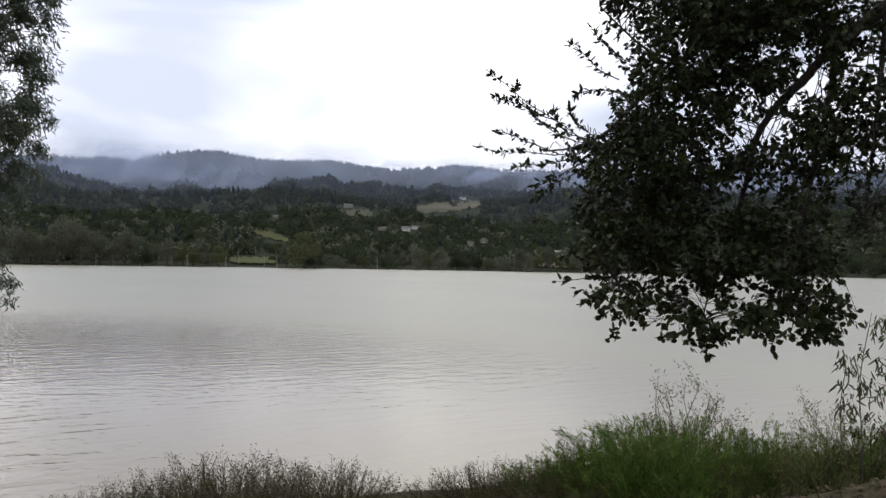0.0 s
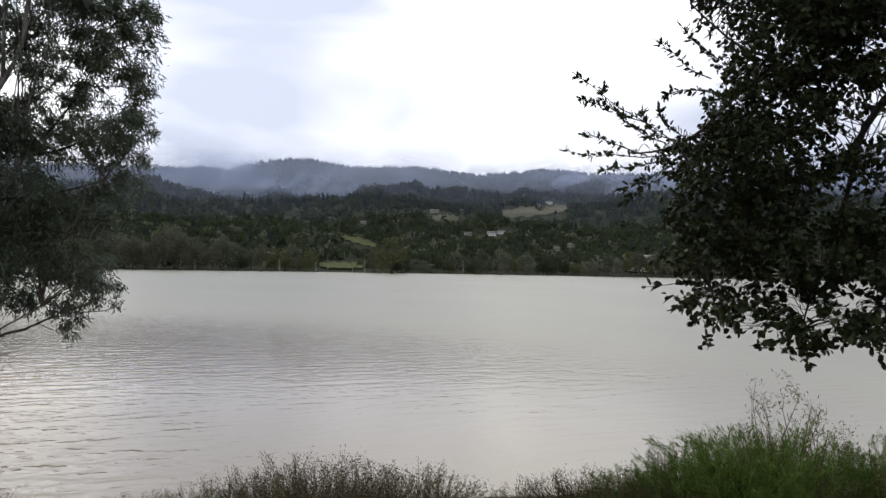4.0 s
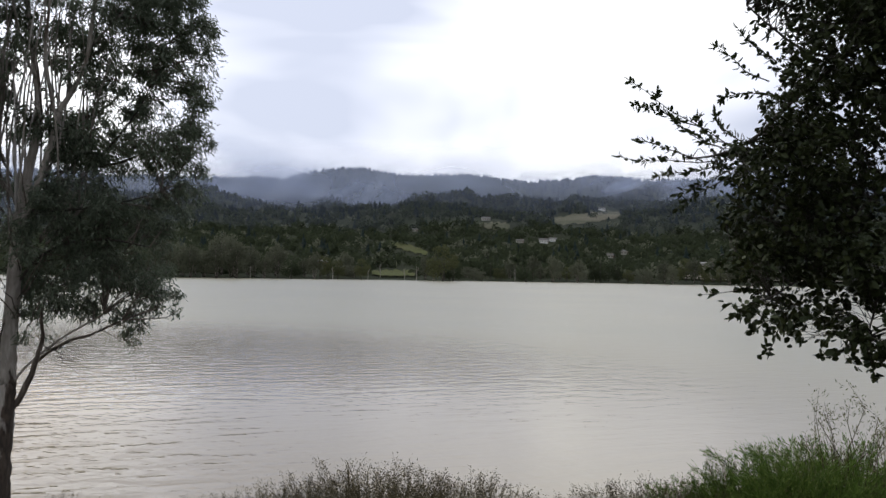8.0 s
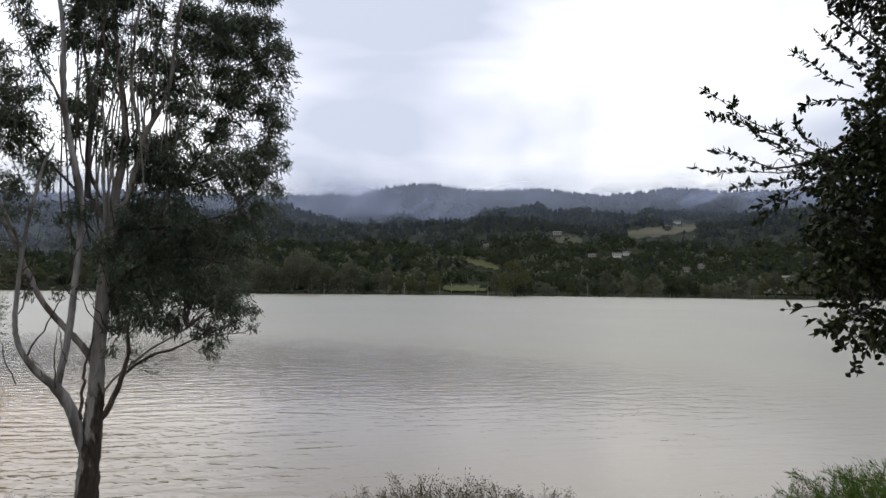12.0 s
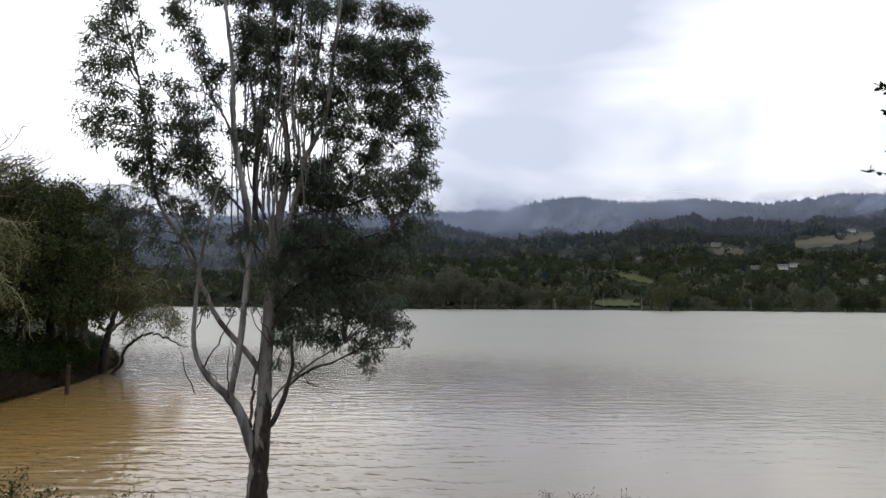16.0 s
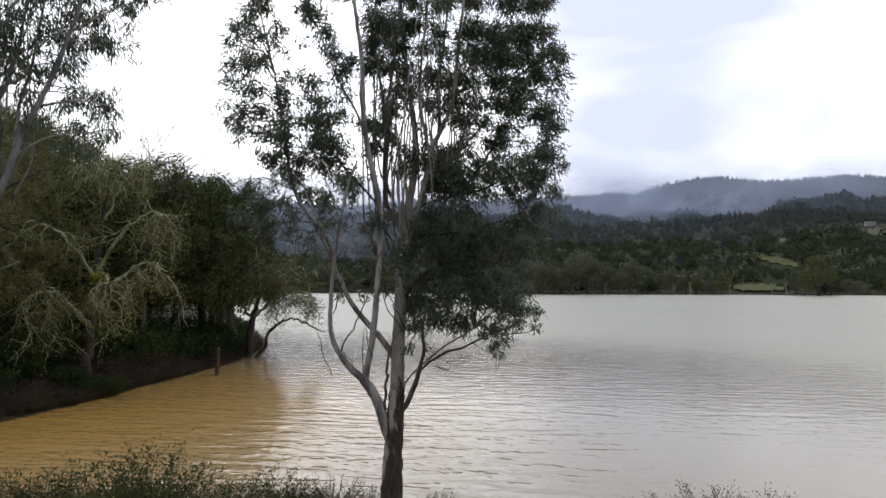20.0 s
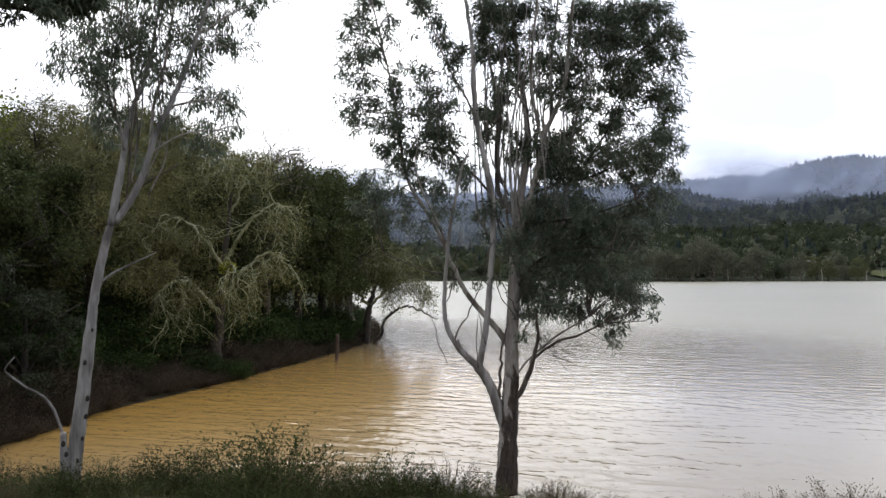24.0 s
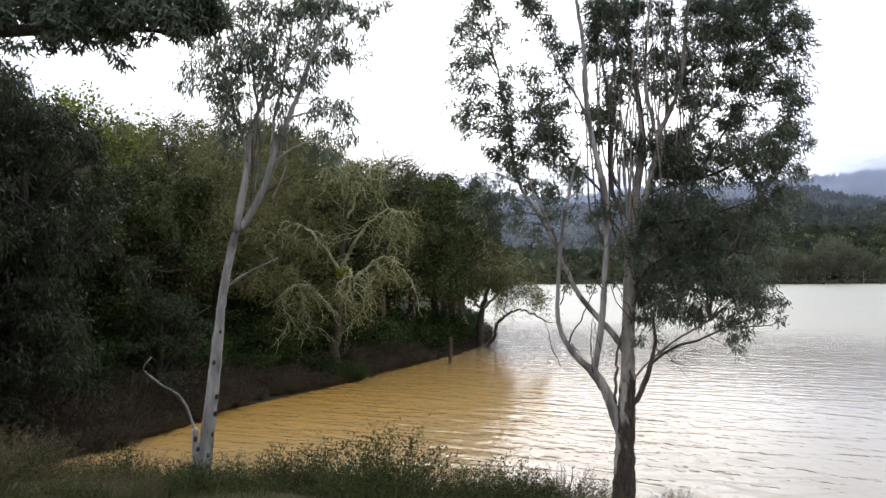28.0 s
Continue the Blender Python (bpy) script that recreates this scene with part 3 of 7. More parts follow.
def lake_distance(x, y):
    """Distance to the lake's edge: positive on land, negative in the lake."""
    p = np.stack([np.ravel(x), np.ravel(y)], -1).astype(float)
    best, inside = np.full(len(p), 1e9), np.zeros(len(p), bool)
    for a, b in zip(LAKE_XY, np.roll(LAKE_XY, -1, axis=0)):
        ab = b - a
        t = np.clip(((p - a) @ ab) / (ab @ ab), 0, 1)
        best = np.minimum(best, np.linalg.norm(p - a - t[:, None] * ab, axis=1))
        cross = (a[1] > p[:, 1]) != (b[1] > p[:, 1])
        xi = a[0] + (p[:, 1] - a[1]) / (b[1] - a[1] + 1e-12) * ab[0]
        inside ^= cross & (p[:, 0] < xi)
    return np.where(inside, -best, best).reshape(np.shape(x))


def smoothstep(v):
    v = np.clip(v, 0, 1)
    return v * v * (3 - 2 * v)


def waves(x, y, scale, seed=0.0):
    """Cheap smooth unevenness in -1..1 from a few crossed sines."""
    a, b = x / scale + seed, y / scale - seed * 1.7
    return (np.sin(a * 1.3 + 0.7 * np.sin(b * 0.9 + seed)) + np.sin(b * 1.7 + 1.1 * np.sin(a * 0.8)) + 0.6 * np.sin(2.3 * a + 1.9 * b + seed)) / 2.6


SKY_B = [-60, -30, -6, -4, -2.2, -0.6, 1.5, 3.9, 8, 12.3, 14, 16.5, 18.6, 20.7, 22.4, 24, 28, 36, 45, 52, 60, 90]
SKY_E = [5.9, 6.5, 6.85, 7.0, 7.3, 7.4, 7.2, 6.95, 7.3, 7.35, 7.4, 7.8, 7.7, 7.35, 6.75, 6.75, 6.8, 6.6, 6.0, 6.8, 7.1, 6.3]


MID_B = [-40, -20, -8, -1.8, 0.8, 2.5, 5.3, 7.6, 8.9, 10.8, 12.4, 13.5, 15.6, 17.2, 19, 20.7, 22.9, 26, 27.8, 29.5, 34, 42, 60]
MID_E = [5.4, 5.0, 5.6, 5.2, 6.0, 4.9, 5.4, 4.9, 6.3, 5.8, 6.0, 5.1, 4.3, 4.5, 5.2, 4.45, 4.8, 5.3, 5.8, 5.3, 4.9, 5.4, 5.0]


def land(x, y):
    x, y = np.asarray(x, float), np.asarray(y, float)
    r = np.hypot(x, y)
    bearing = np.degrees(np.arctan2(-x, y))
    d = lake_distance(x, y)
    dl = np.maximum(d, 0)
    near = 3.35 * (1 - np.exp(-(dl / 8.2) ** 1.35)) + 0.05 * waves(x, y, 0.9) * np.minimum(1, dl) + 0.02 * waves(x, y, 0.25, 2)
    slope = 0.34 * dl * (1 - 0.35 * smoothstep(dl / 60)) + 0.5 * waves(x, y, 6) * smoothstep(dl / 6)
    slope = np.minimum(slope, 16 + 2 * waves(x, y, 30)) * (1 - 0.8 * smoothstep((r - 44) / 9) * (1 - smoothstep((bearing - 55) / 7)))
    # a trodden hump of bare earth beside the oak
    near = near + np.interp(bearing, [-70, -50, -40, -29.7, -24.8, -18.5, -12, -6], [0, 1.0, 1.15, 0.9, 0.74, 0.56, 0.3, 0]) * smoothstep((r - 2.6) / 2.8) * (1 - smoothstep((r - 5.9) / 1.5))
    left = smoothstep((-x - 19) / 8)
    z = near * (1 - left) + slope * left
    far = smoothstep((r - 160) / 120)
    el = np.interp(r, [0, 470, 520, 620, 760, 950, 1250, 1650, 1850, 2100, 2650], [-1.0, -0.6, -0.45, -0.05, 0.8, 1.8, 3.2, 4.7, 5.0, 5.15, 0])
    crest = np.interp(bearing, SKY_B, SKY_E)
    el = np.where(r > 2100, 5.15 + (crest - 0.25 - 5.15) * smoothstep((r - 2100) / 550), el)
    el = el + (np.interp(bearing, MID_B, MID_E) - 5.25) * np.exp(-((r - 1760) / 170) ** 2)   # a nearer ridge before the crest
    el = el - 3.5 * smoothstep((r - 2680) / 900)
    el = el + (0.55 * waves(x, y, 150, 3) + 0.2 * waves(x, y, 47, 5)) * smoothstep((r - 600) / 500) * (1 - 0.7 * smoothstep((r - 2100) / 400))
    zf = np.maximum(5.0 + r * np.tan(np.radians(el)), 0.05 * np.minimum(dl, 40))
    z = z * (1 - far) + zf * far
    bed = -np.minimum(3.0, 0.25 * np.maximum(-d, 0))
    return np.where(d > 0, z, bed)


def site(bearing, elevation, r0=500, r1=2640):
    """Where the sight line at that bearing and elevation first meets the far land."""
    rs = np.linspace(r0, r1, 900)
    a = math.radians(bearing)
    z = land(-math.sin(a) * rs, math.cos(a) * rs)
    el = np.degrees(np.arctan2(z - 5.0, rs))
    hit = np.nonzero(el >= elevation)[0]
    i = hit[0] if len(hit) else len(rs) - 1
    return polar(bearing, rs[i], z[i]), rs[i]


rr = np.concatenate([[0.3], np.geomspace(0.8, 40, 78), np.geomspace(42, 440, 40), np.linspace(450, 2900, 120), np.linspace(3000, 4900, 10)])
bb = np.concatenate([np.arange(-40, 96, 0.4), np.arange(96, 320, 2.8)])
RR, BB = np.meshgrid(rr, np.radians(bb), indexing="ij")
GX, GY = -np.sin(BB) * RR, np.cos(BB) * RR
GZ = land(GX, GY)
nr, nb = RR.shape
gi = np.arange(nr * nb).reshape(nr, nb)
gq = np.stack([gi[:-1], np.roll(gi, -1, 1)[:-1], np.roll(gi, -1, 1)[1:], gi[1:]], -1).reshape(-1, 4)[:, ::-1]
ground_me = mesh_from("ground", np.stack([GX, GY, GZ], -1).reshape(-1, 3), [gq, gi[0][None]], M_EARTH)
ground_me.materials.append(M_HILL)
is_far = (RR[:-1] > 90).reshape(-1)
ground_me.polygons.foreach_set("material_index", np.concatenate([is_far, [False]]).astype(np.int32))
ground = tagged(new("ground", ground_me), "brown earth bank and wooded hills round a lake", "ground", kind="structure")

# the lake's surface
wr = np.concatenate([np.geomspace(8, 700, 60)])
WR, WB = np.meshgrid(wr, np.radians(np.arange(-90, 100, 2.0)), indexing="ij")
wi = np.arange(WR.size).reshape(WR.shape)
wq = np.stack([wi[:-1, :-1], wi[1:, :-1], wi[1:, 1:], wi[:-1, 1:]], -1).reshape(-1, 4)
wq = wq[:, ::-1]
water = new("water", mesh_from("water", np.stack([-np.sin(WR * 0 + WB) * WR, np.cos(WB) * WR, 0 * WR], -1).reshape(-1, 3), wq, M_WATER))
tagged(water, "muddy brown flooded lake with small ripples", "water", kind="structure")


# ---- far side: fields, woods, houses ----
def field_patch(name, label, b0, b1, e0, e1, mat, tilt=0.0):
    """A cleared strip that follows the slope, between two bearings and two sight-line heights."""
    nb_, ne_ = 24, 10
    V = []
    for i, b in enumerate(np.linspace(b0, b1, nb_)):
        wob = 0.06 * math.sin(i * 1.1) + 0.04 * math.sin(i * 2.7)
        sh = tilt * (i / (nb_ - 1) - 0.5)
        squeeze = 0.25 + 0.75 * math.sin(math.pi * (i + 1.5) / (nb_ + 2)) ** 0.6
        mid_e, half = (e0 + e1) / 2 + sh, (e1 - e0) / 2 * squeeze
        _, ra = site(b, mid_e - half + wob)
        _, rb = site(b, mid_e + half + wob)
        for q in np.linspace(ra, rb, ne_):
            p = polar(b, q)
            V.append([p[0], p[1], float(land(p[0], p[1])) + 1.2])
    ii = np.arange(nb_ * ne_).reshape(nb_, ne_)
    Q = np.stack([ii[:-1, :-1], ii[1:, :-1], ii[1:, 1:], ii[:-1, 1:]], -1).reshape(-1, 4)
    return tagged(new(name, mesh_from(name, np.array(V), Q, mat)), label, "field", kind="structure")


FIELDS = [(14.6, 11.7, 1.5, 2.0, -0.75), (2.5, -2.4, 3.75, 4.5, 0.55), (15.8, 12.6, -0.45, 0.05, 0.0), (7.6, 5.6, 3.2, 3.75, 0.0)]
field_patch("field", "green meadow strip between dark woods", *FIELDS[0][:4], M_FIELD, FIELDS[0][4])
field_patch("field", "pale dry hillside pasture above woods", *FIELDS[1][:4], M_DRYFIELD, FIELDS[1][4])
field_patch("field", "grassy shore clearing with tall weeds", *FIELDS[2][:4], M_FIELD, FIELDS[2][4])
field_patch("field", "small olive hillside clearing", *FIELDS[3][:4], M_DRYFIELD, FIELDS[3][4])

field_patch("gravel_shore", "pale gravel bank on the far shore", -5.6, -20.5, -0.42, 0.12, M_GRAVEL)
HOUSES = [  # bearing, elevation, width, storey height, roof, wall
    (3.1, 2.28, 13, 4.2, M_ROOF, M_WHITE, "white two-winged house among hillside trees"),
    (2.4, 2.42, 10, 3.4, M_ROOF, M_WHITE, "low white annex of a hillside house"),
    (7.38, 3.95, 14, 3.2, M_ROOF, M_CREAM, "long pale house with grey roof on slope"),
    (-1.1, 4.7, 15, 4.0, M_ROOF, M_WHITE, "white farmhouse at a pasture edge"),
    (12.64, 3.04, 8, 3.4, M_ROOF, M_CREAM, "small pale house under dark trees"),
    (-1.73, 1.24, 6, 3.4, M_ROOF, M_CREAM, "cream house with pitched roof behind shore trees"),
    (-2.73, 1.5, 9, 3.6, M_ROOF, M_CREAM, "wide cream house with brown roof behind shore trees"),
    (4.85, 2.3, 10, 2.8, M_ROOF, M_CREAM, "low pale shed among trees"),
    (19.6, 0.45, 12, 2.6, M_ROOF, M_ROOF_RED, "long low boathouse behind reeds"),
    (-8.5, 0.5, 14, 4.0, M_ROOF, M_CREAM, "pale house beside a gravel shore"),
]


def box_mesh(name, lo, hi, mat):
    bm = bmesh.new()
    bmesh.ops.create_cube(bm, size=1)
    for v in bm.verts:
        v.co = Vector([lo[i] if v.co[i] < 0 else hi[i] for i in range(3)])
    me = bpy.data.meshes.new(name)
    bm.to_mesh(me)
    bm.free()
    me.materials.append(mat)
    return me


def house(bearing, elevation, w, h, roof_mat, wall_mat, label):
    at, r = site(bearing, elevation)
    top = empty("house", (at[0], at[1], at[2] - 0.5), label, "house", "hillside houses")
    top.rotation_euler = (0, 0, radians(bearing + rng.uniform(-14, 14)))
    dep = 0.6 * w
    h += 0.5
    part("wall", box_mesh("wall", (-w / 2, -dep / 2, -3), (w / 2, dep / 2, h), wall_mat), top)
    e, g = 0.6, 0.28 * dep
    V = np.array([[-w / 2 - e, -dep / 2 - e, h - 0.1], [w / 2 + e, -dep / 2 - e, h - 0.1], [w / 2 + e, dep / 2 + e, h - 0.1], [-w / 2 - e, dep / 2 + e, h - 0.1],
                  [-w / 2 - e, 0, h + g], [w / 2 + e, 0, h + g]])
    part("roof", mesh_from("roof", V, [np.array([[0, 1, 5, 4], [2, 3, 4, 5], [3, 2, 1, 0]]), np.array([[0, 4, 3], [1, 2, 5]])], roof_mat, False), top)
    part("chimney", box_mesh("chimney", (w * 0.2, -0.5, h), (w * 0.2 + 0.9, 0.4, h + g + 1.2), M_ROOF_RED), top)
    k = max(2, int(w / 3.2))
    for i in range(k):
        cx = -w / 2 + (i + 0.5) * w / k
        win = part("window", box_mesh("window", (cx - 0.75, -dep / 2 - 0.12, h - 2.6), (cx + 0.75, -dep / 2 + 0.1, h - 1.1), wall_mat), top)
        part("pane", box_mesh("pane", (cx - 0.62, -dep / 2 - 0.16, h - 2.48), (cx + 0.62, -dep / 2 - 0.1, h - 1.22), M_GLASS), win, "dark glass pane")
    part("door", box_mesh("door", (w * 0.42, -dep / 2 - 0.1, 0.5), (w * 0.42 + 0.95, -dep / 2 + 0.1, 2.6), M_ROOF_RED), top)
    return r


HOUSE_R = [house(*h) for h in HOUSES]


def clear_of(bearing, r, z_top):
    """False where a tree would stand in a field or hide a house or field below it."""
    el = np.degrees(np.arctan2(z_top - 5.0, r))
    for b0, b1, e0, e1, tilt in FIELDS:
        if b1 - 0.1 < bearing < b0 + 0.1:
            sh = tilt * ((b0 - bearing) / (b0 - b1) - 0.5)
            el0 = math.degrees(math.atan2(z_top - 14 - 5, r))
            if el > e0 + sh + 0.12 and el0 < e1 + sh and rng.uniform() > 0.06:
                return False
    for hs, hr in zip(HOUSES, HOUSE_R):
        if abs(bearing - hs[0]) < math.degrees(hs[2] / 2 / hr) + 0.15 and r < hr + 12 and el > hs[1] + 0.12 and el < hs[1] + 1.2:
            return False
    return True


# woods: crowns of many facets on the far slopes, firs along the upper ridges
def fir_crowns(C, W, H):
    """Firs: five ragged skirts on a spire."""
    n, sides, tiers = len(C), 7, 5
    th = np.arange(sides) * 2 * np.pi / sides
    out_V, out_F, o = [], [], 0
    for k in range(tiers):
        z0, z1 = 0.12 + 0.17 * k, 0.12 + 0.17 * k + 0.32
        rad = (W / 2 * (1 - 0.18 * k))[:, None] * (1 + 0.3 * rng.uniform(-1, 1, (n, sides)))
        ring = np.stack([np.cos(th)[None] * rad, np.sin(th)[None] * rad, (z0 * H)[:, None] + 0 * rad + 0.04 * H[:, None] * rng.normal(size=(n, sides))], -1) + C[:, None]
        tip = C + np.stack([0 * H, 0 * H, np.minimum(z1, 1.0) * H], -1)
        V = np.concatenate([ring, tip[:, None]], 1)
        b = (np.arange(n) * (sides + 1))[:, None]
        i = np.arange(sides)
        F = np.stack([b + i, b + (i + 1) % sides, b + sides + 0 * i], -1).reshape(-1, 3)
        out_V.append(V.reshape(-1, 3))
        out_F.append(F + o)
        o += n * (sides + 1)
    return np.concatenate(out_V), [np.concatenate(out_F)]


def scatter(n, r0, r1, h0, h1, w_of, b0=-34, b1=57, power=1.0):
    C, W, H = [], [], []
    for _ in range(n):
        b = rng.uniform(b0, b1)
        r = r0 + (r1 - r0) * rng.uniform() ** power
        p = polar(b, r)
        z = float(land(p[0], p[1]))
        h = rng.uniform(h0, h1)
        if z < 0.3 or not clear_of(b, r, z + h):
            continue
        C.append([p[0], p[1], z - 0.5])
        H.append(h)
        W.append(h * rng.uniform(*w_of))
    return np.array(C), np.array(W), np.array(H)


def card_crowns(C, W, H):
    """Broadleaf crowns: ragged clumps of leaf sprays of width W and height H standing at C."""
    n, k = len(C), 34
    q = in_ball(n * k, 0.7).reshape(n, k, 3)
    P = C[:, None] + q * np.stack([W / 2, W / 2, H * 0.42], -1)[:, None] + np.array([0, 0, 1.0]) * (H * 0.5)[:, None, None]
    size = np.repeat(W, k)[:, None, None] * 0.34
    V, F = leaves(P.reshape(-1, 3), rng.normal(size=(n * k, 3)), 1.0, 0.8)
    V = (V.reshape(-1, 4, 3) - P.reshape(-1, 1, 3)) * size + P.reshape(-1, 1, 3)
    return V.reshape(-1, 3), F


woods = [(2500, 540, 1200, 7, 14, (0.8, 1.4), M_FAR, card_crowns, "mixed dark green woods on the lower slopes", 1.0),
         (3300, 1150, 2000, 9, 16, (0.75, 1.2), M_FAR, card_crowns, "dark broadleaf woods on the middle slopes", 0.9),
         (600, 520, 1500, 6, 12, (0.8, 1.2), M_FARGREY, card_crowns, "grey-green willows and bare trees in the woods", 1.2),
         (5600, 1350, 2500, 10, 19, (0.45, 0.75), M_FIR, fir_crowns, "dark blue-green firs on misty upper slopes", 0.8),
         (2600, 2450, 2720, 7, 14, (0.6, 1.0), M_FIR, fir_crowns, "dark firs along the hilltop skyline", 1.0),
         (320, 700, 1400, 12, 20, (0.32, 0.5), M_FIR, fir_crowns, "scattered dark firs in the lower woods", 1.0)]
for n, r0, r1, h0, h1, wf, mt, maker, label, pw in woods:
    tagged(new("far_woods", mesh_from("far_woods", *maker(*scatter(n, r0, r1, h0, h1, wf, power=pw)), mt, smooth=False)), label, "woods", kind="stuff")

# trees along the far shore, each one a thing
SHORE_PROTOS = []


def shore_proto(label, mat, h, w, n, trunks, leaf):
    top = empty("shore_tree", (0, 0, 0), label, "tree", "far shore trees")
    for k in range(trunks):
        a = k * 2.4 + 0.5
        lean = 0.14 * w * (k > 0)
        line = smooth_line([(0.3 * k * math.cos(a), 0.3 * k * math.sin(a), -0.6), (lean * math.cos(a), lean * math.sin(a), 0.4 * h), (2.2 * lean * math.cos(a), 2.2 * lean * math.sin(a), 0.85 * h)], 8)
        part("trunk", tube_mesh("trunk", line, np.linspace(0.3, 0.06, 8), M_GUM_BASE if mat is M_FARGREY else M_DARK_BARK, 6), top)
    C = []
    for k in range(11):
        a, zz = rng.uniform(0, 6.28), rng.uniform(0.2, 0.86)
        q = 0.3 * w * math.sin(math.pi * min(1, zz + 0.12)) ** 0.5
        c = np.array([q * math.cos(a), q * math.sin(a), zz * h])
        C.append(c + in_ball(n // 11, 0.9) * np.array([0.25 * w, 0.25 * w, 0.17 * h]))
    C = np.concatenate(C)
    part("crown", mesh_from("crown", *leaves(C, rng.normal(size=C.shape) + np.array([0, 0, 0.3]), leaf, leaf * 0.7), mat, smooth=False), top, kind="stuff")
    return top


SHORE_PROTOS = [shore_proto("grey-green willow on the far shore", M_FARGREY, 15, 11, 1300, 3, 0.8), shore_proto("dark round broadleaf tree on the far shore", M_FAR, 16, 14, 1500, 2, 0.8),
                shore_proto("low grey willow scrub on the far shore", M_FARGREY, 8, 11, 1000, 4, 0.7), shore_proto("olive broadleaf tree on the far shore", M_FAROLIVE, 12, 12, 1300, 2, 0.7)]
used = set()
for k in range(150):
    b = -33 + 88 * (k + rng.uniform(0.1, 0.9)) / 150
    row = k % 3
    a = math.radians(b)
    rs = np.arange(440, 700, 2.0)
    d = lake_distance(-math.sin(a) * rs, math.cos(a) * rs)
    inside = np.nonzero(d < 0)[0]
    edge = rs[inside[-1]] if len(inside) else 470
    r = edge + (5, 16, 34)[row] + rng.uniform(-2, 6)
    if 11.9 < b < 16.2 and row < 3 or b < -5.5 and row < 2 and rng.uniform() < 0.6:
        continue
    i = int(rng.choice(4, p=(0.4, 0.15, 0.25, 0.2)))
    if 22 < b < 31:
        i = 0
    p = polar(b, r)
    s = rng.uniform(0.75, 1.15) * (1.45 if 24 < b < 31 else 1.15 if b > 17 else 0.9)
    m = Matrix.LocRotScale((p[0], p[1], float(land(p[0], p[1])) - 0.3), Euler((0, 0, rng.uniform(0, 6.28))), (s, s, s * rng.uniform(0.85, 1.15)))
    proto = SHORE_PROTOS[i]
    if i not in used:
        used.add(i)
        proto.matrix_basis = m
    else:
        ob = copy_thing(proto, m)
        ob.matrix_basis = m
# the broad tree that stands out over the water on the shore's point
p = polar(10.45, 456)
m = Matrix.LocRotScale((p[0], p[1], -0.3), Euler((0, 0, 1)), (1.75, 1.75, 1.8))
copy_thing(SHORE_PROTOS[3], m).matrix_basis = m


def bare_trunk(bearing, r, h, label):
    g = polar(bearing, r)
    z = max(float(land(g[0], g[1])), 0.0)
    top = empty("bare_tree", (g[0], g[1], z - 0.3), label, "tree", "pale bare trunks")
    part("trunk", tube_mesh("trunk", smooth_line([(0, 0, 0), (0.2, 0, 0.4 * h), (-0.1, 0.1, 0.75 * h), (0.1, 0, h)], 9), np.linspace(0.2, 0.07, 9), M_GUM_BARK, 6), top)
    for k in range(4):
        a = rng.uniform(0, 6.28)
        z0 = h * rng.uniform(0.45, 0.8)
        part("branch", tube_mesh("branch", smooth_line([(0, 0, z0), (0.8 * math.cos(a), 0.8 * math.sin(a), z0 + 0.9), (1.3 * math.cos(a), 1.3 * math.sin(a), z0 + 2.2)], 6), np.linspace(0.07, 0.03, 6), M_GUM_BARK, 5), top)


for b, r, h in ((18.7, 478, 8), (16.1, 480, 6), (12.5, 468, 9), (15.2, 500, 9), (13.4, 486, 7), (21.8, 490, 7), (5.2, 484, 8), (-0.6, 484, 7), (24.6, 485, 7)):
    bare_trunk(b, r, h, "pale bare trunk standing on the far shore")


def utility_pole(bearing, elevation):
    at, r = site(bearing, elevation)
    top = empty("utility_pole", at, "wooden utility pole with crossarm beside the far road", "pole", "utility poles")
    part("shaft", tube_mesh("shaft", np.array([[0, 0, -0.5], [0, 0, 5], [0, 0, 10.5]]), np.array([0.2, 0.17, 0.12]), M_LICHEN, 7), top)
    part("crossarm", box_mesh("crossarm", (-1.2, -0.07, 9.5), (1.2, 0.07, 9.7), M_POST), top)


for b, e in ((16.8, 0.25), (15.6, 0.3), (14.0, 0.35), (20.4, 0.25), (-3.9, 0.9)):
    utility_pole(b, e)


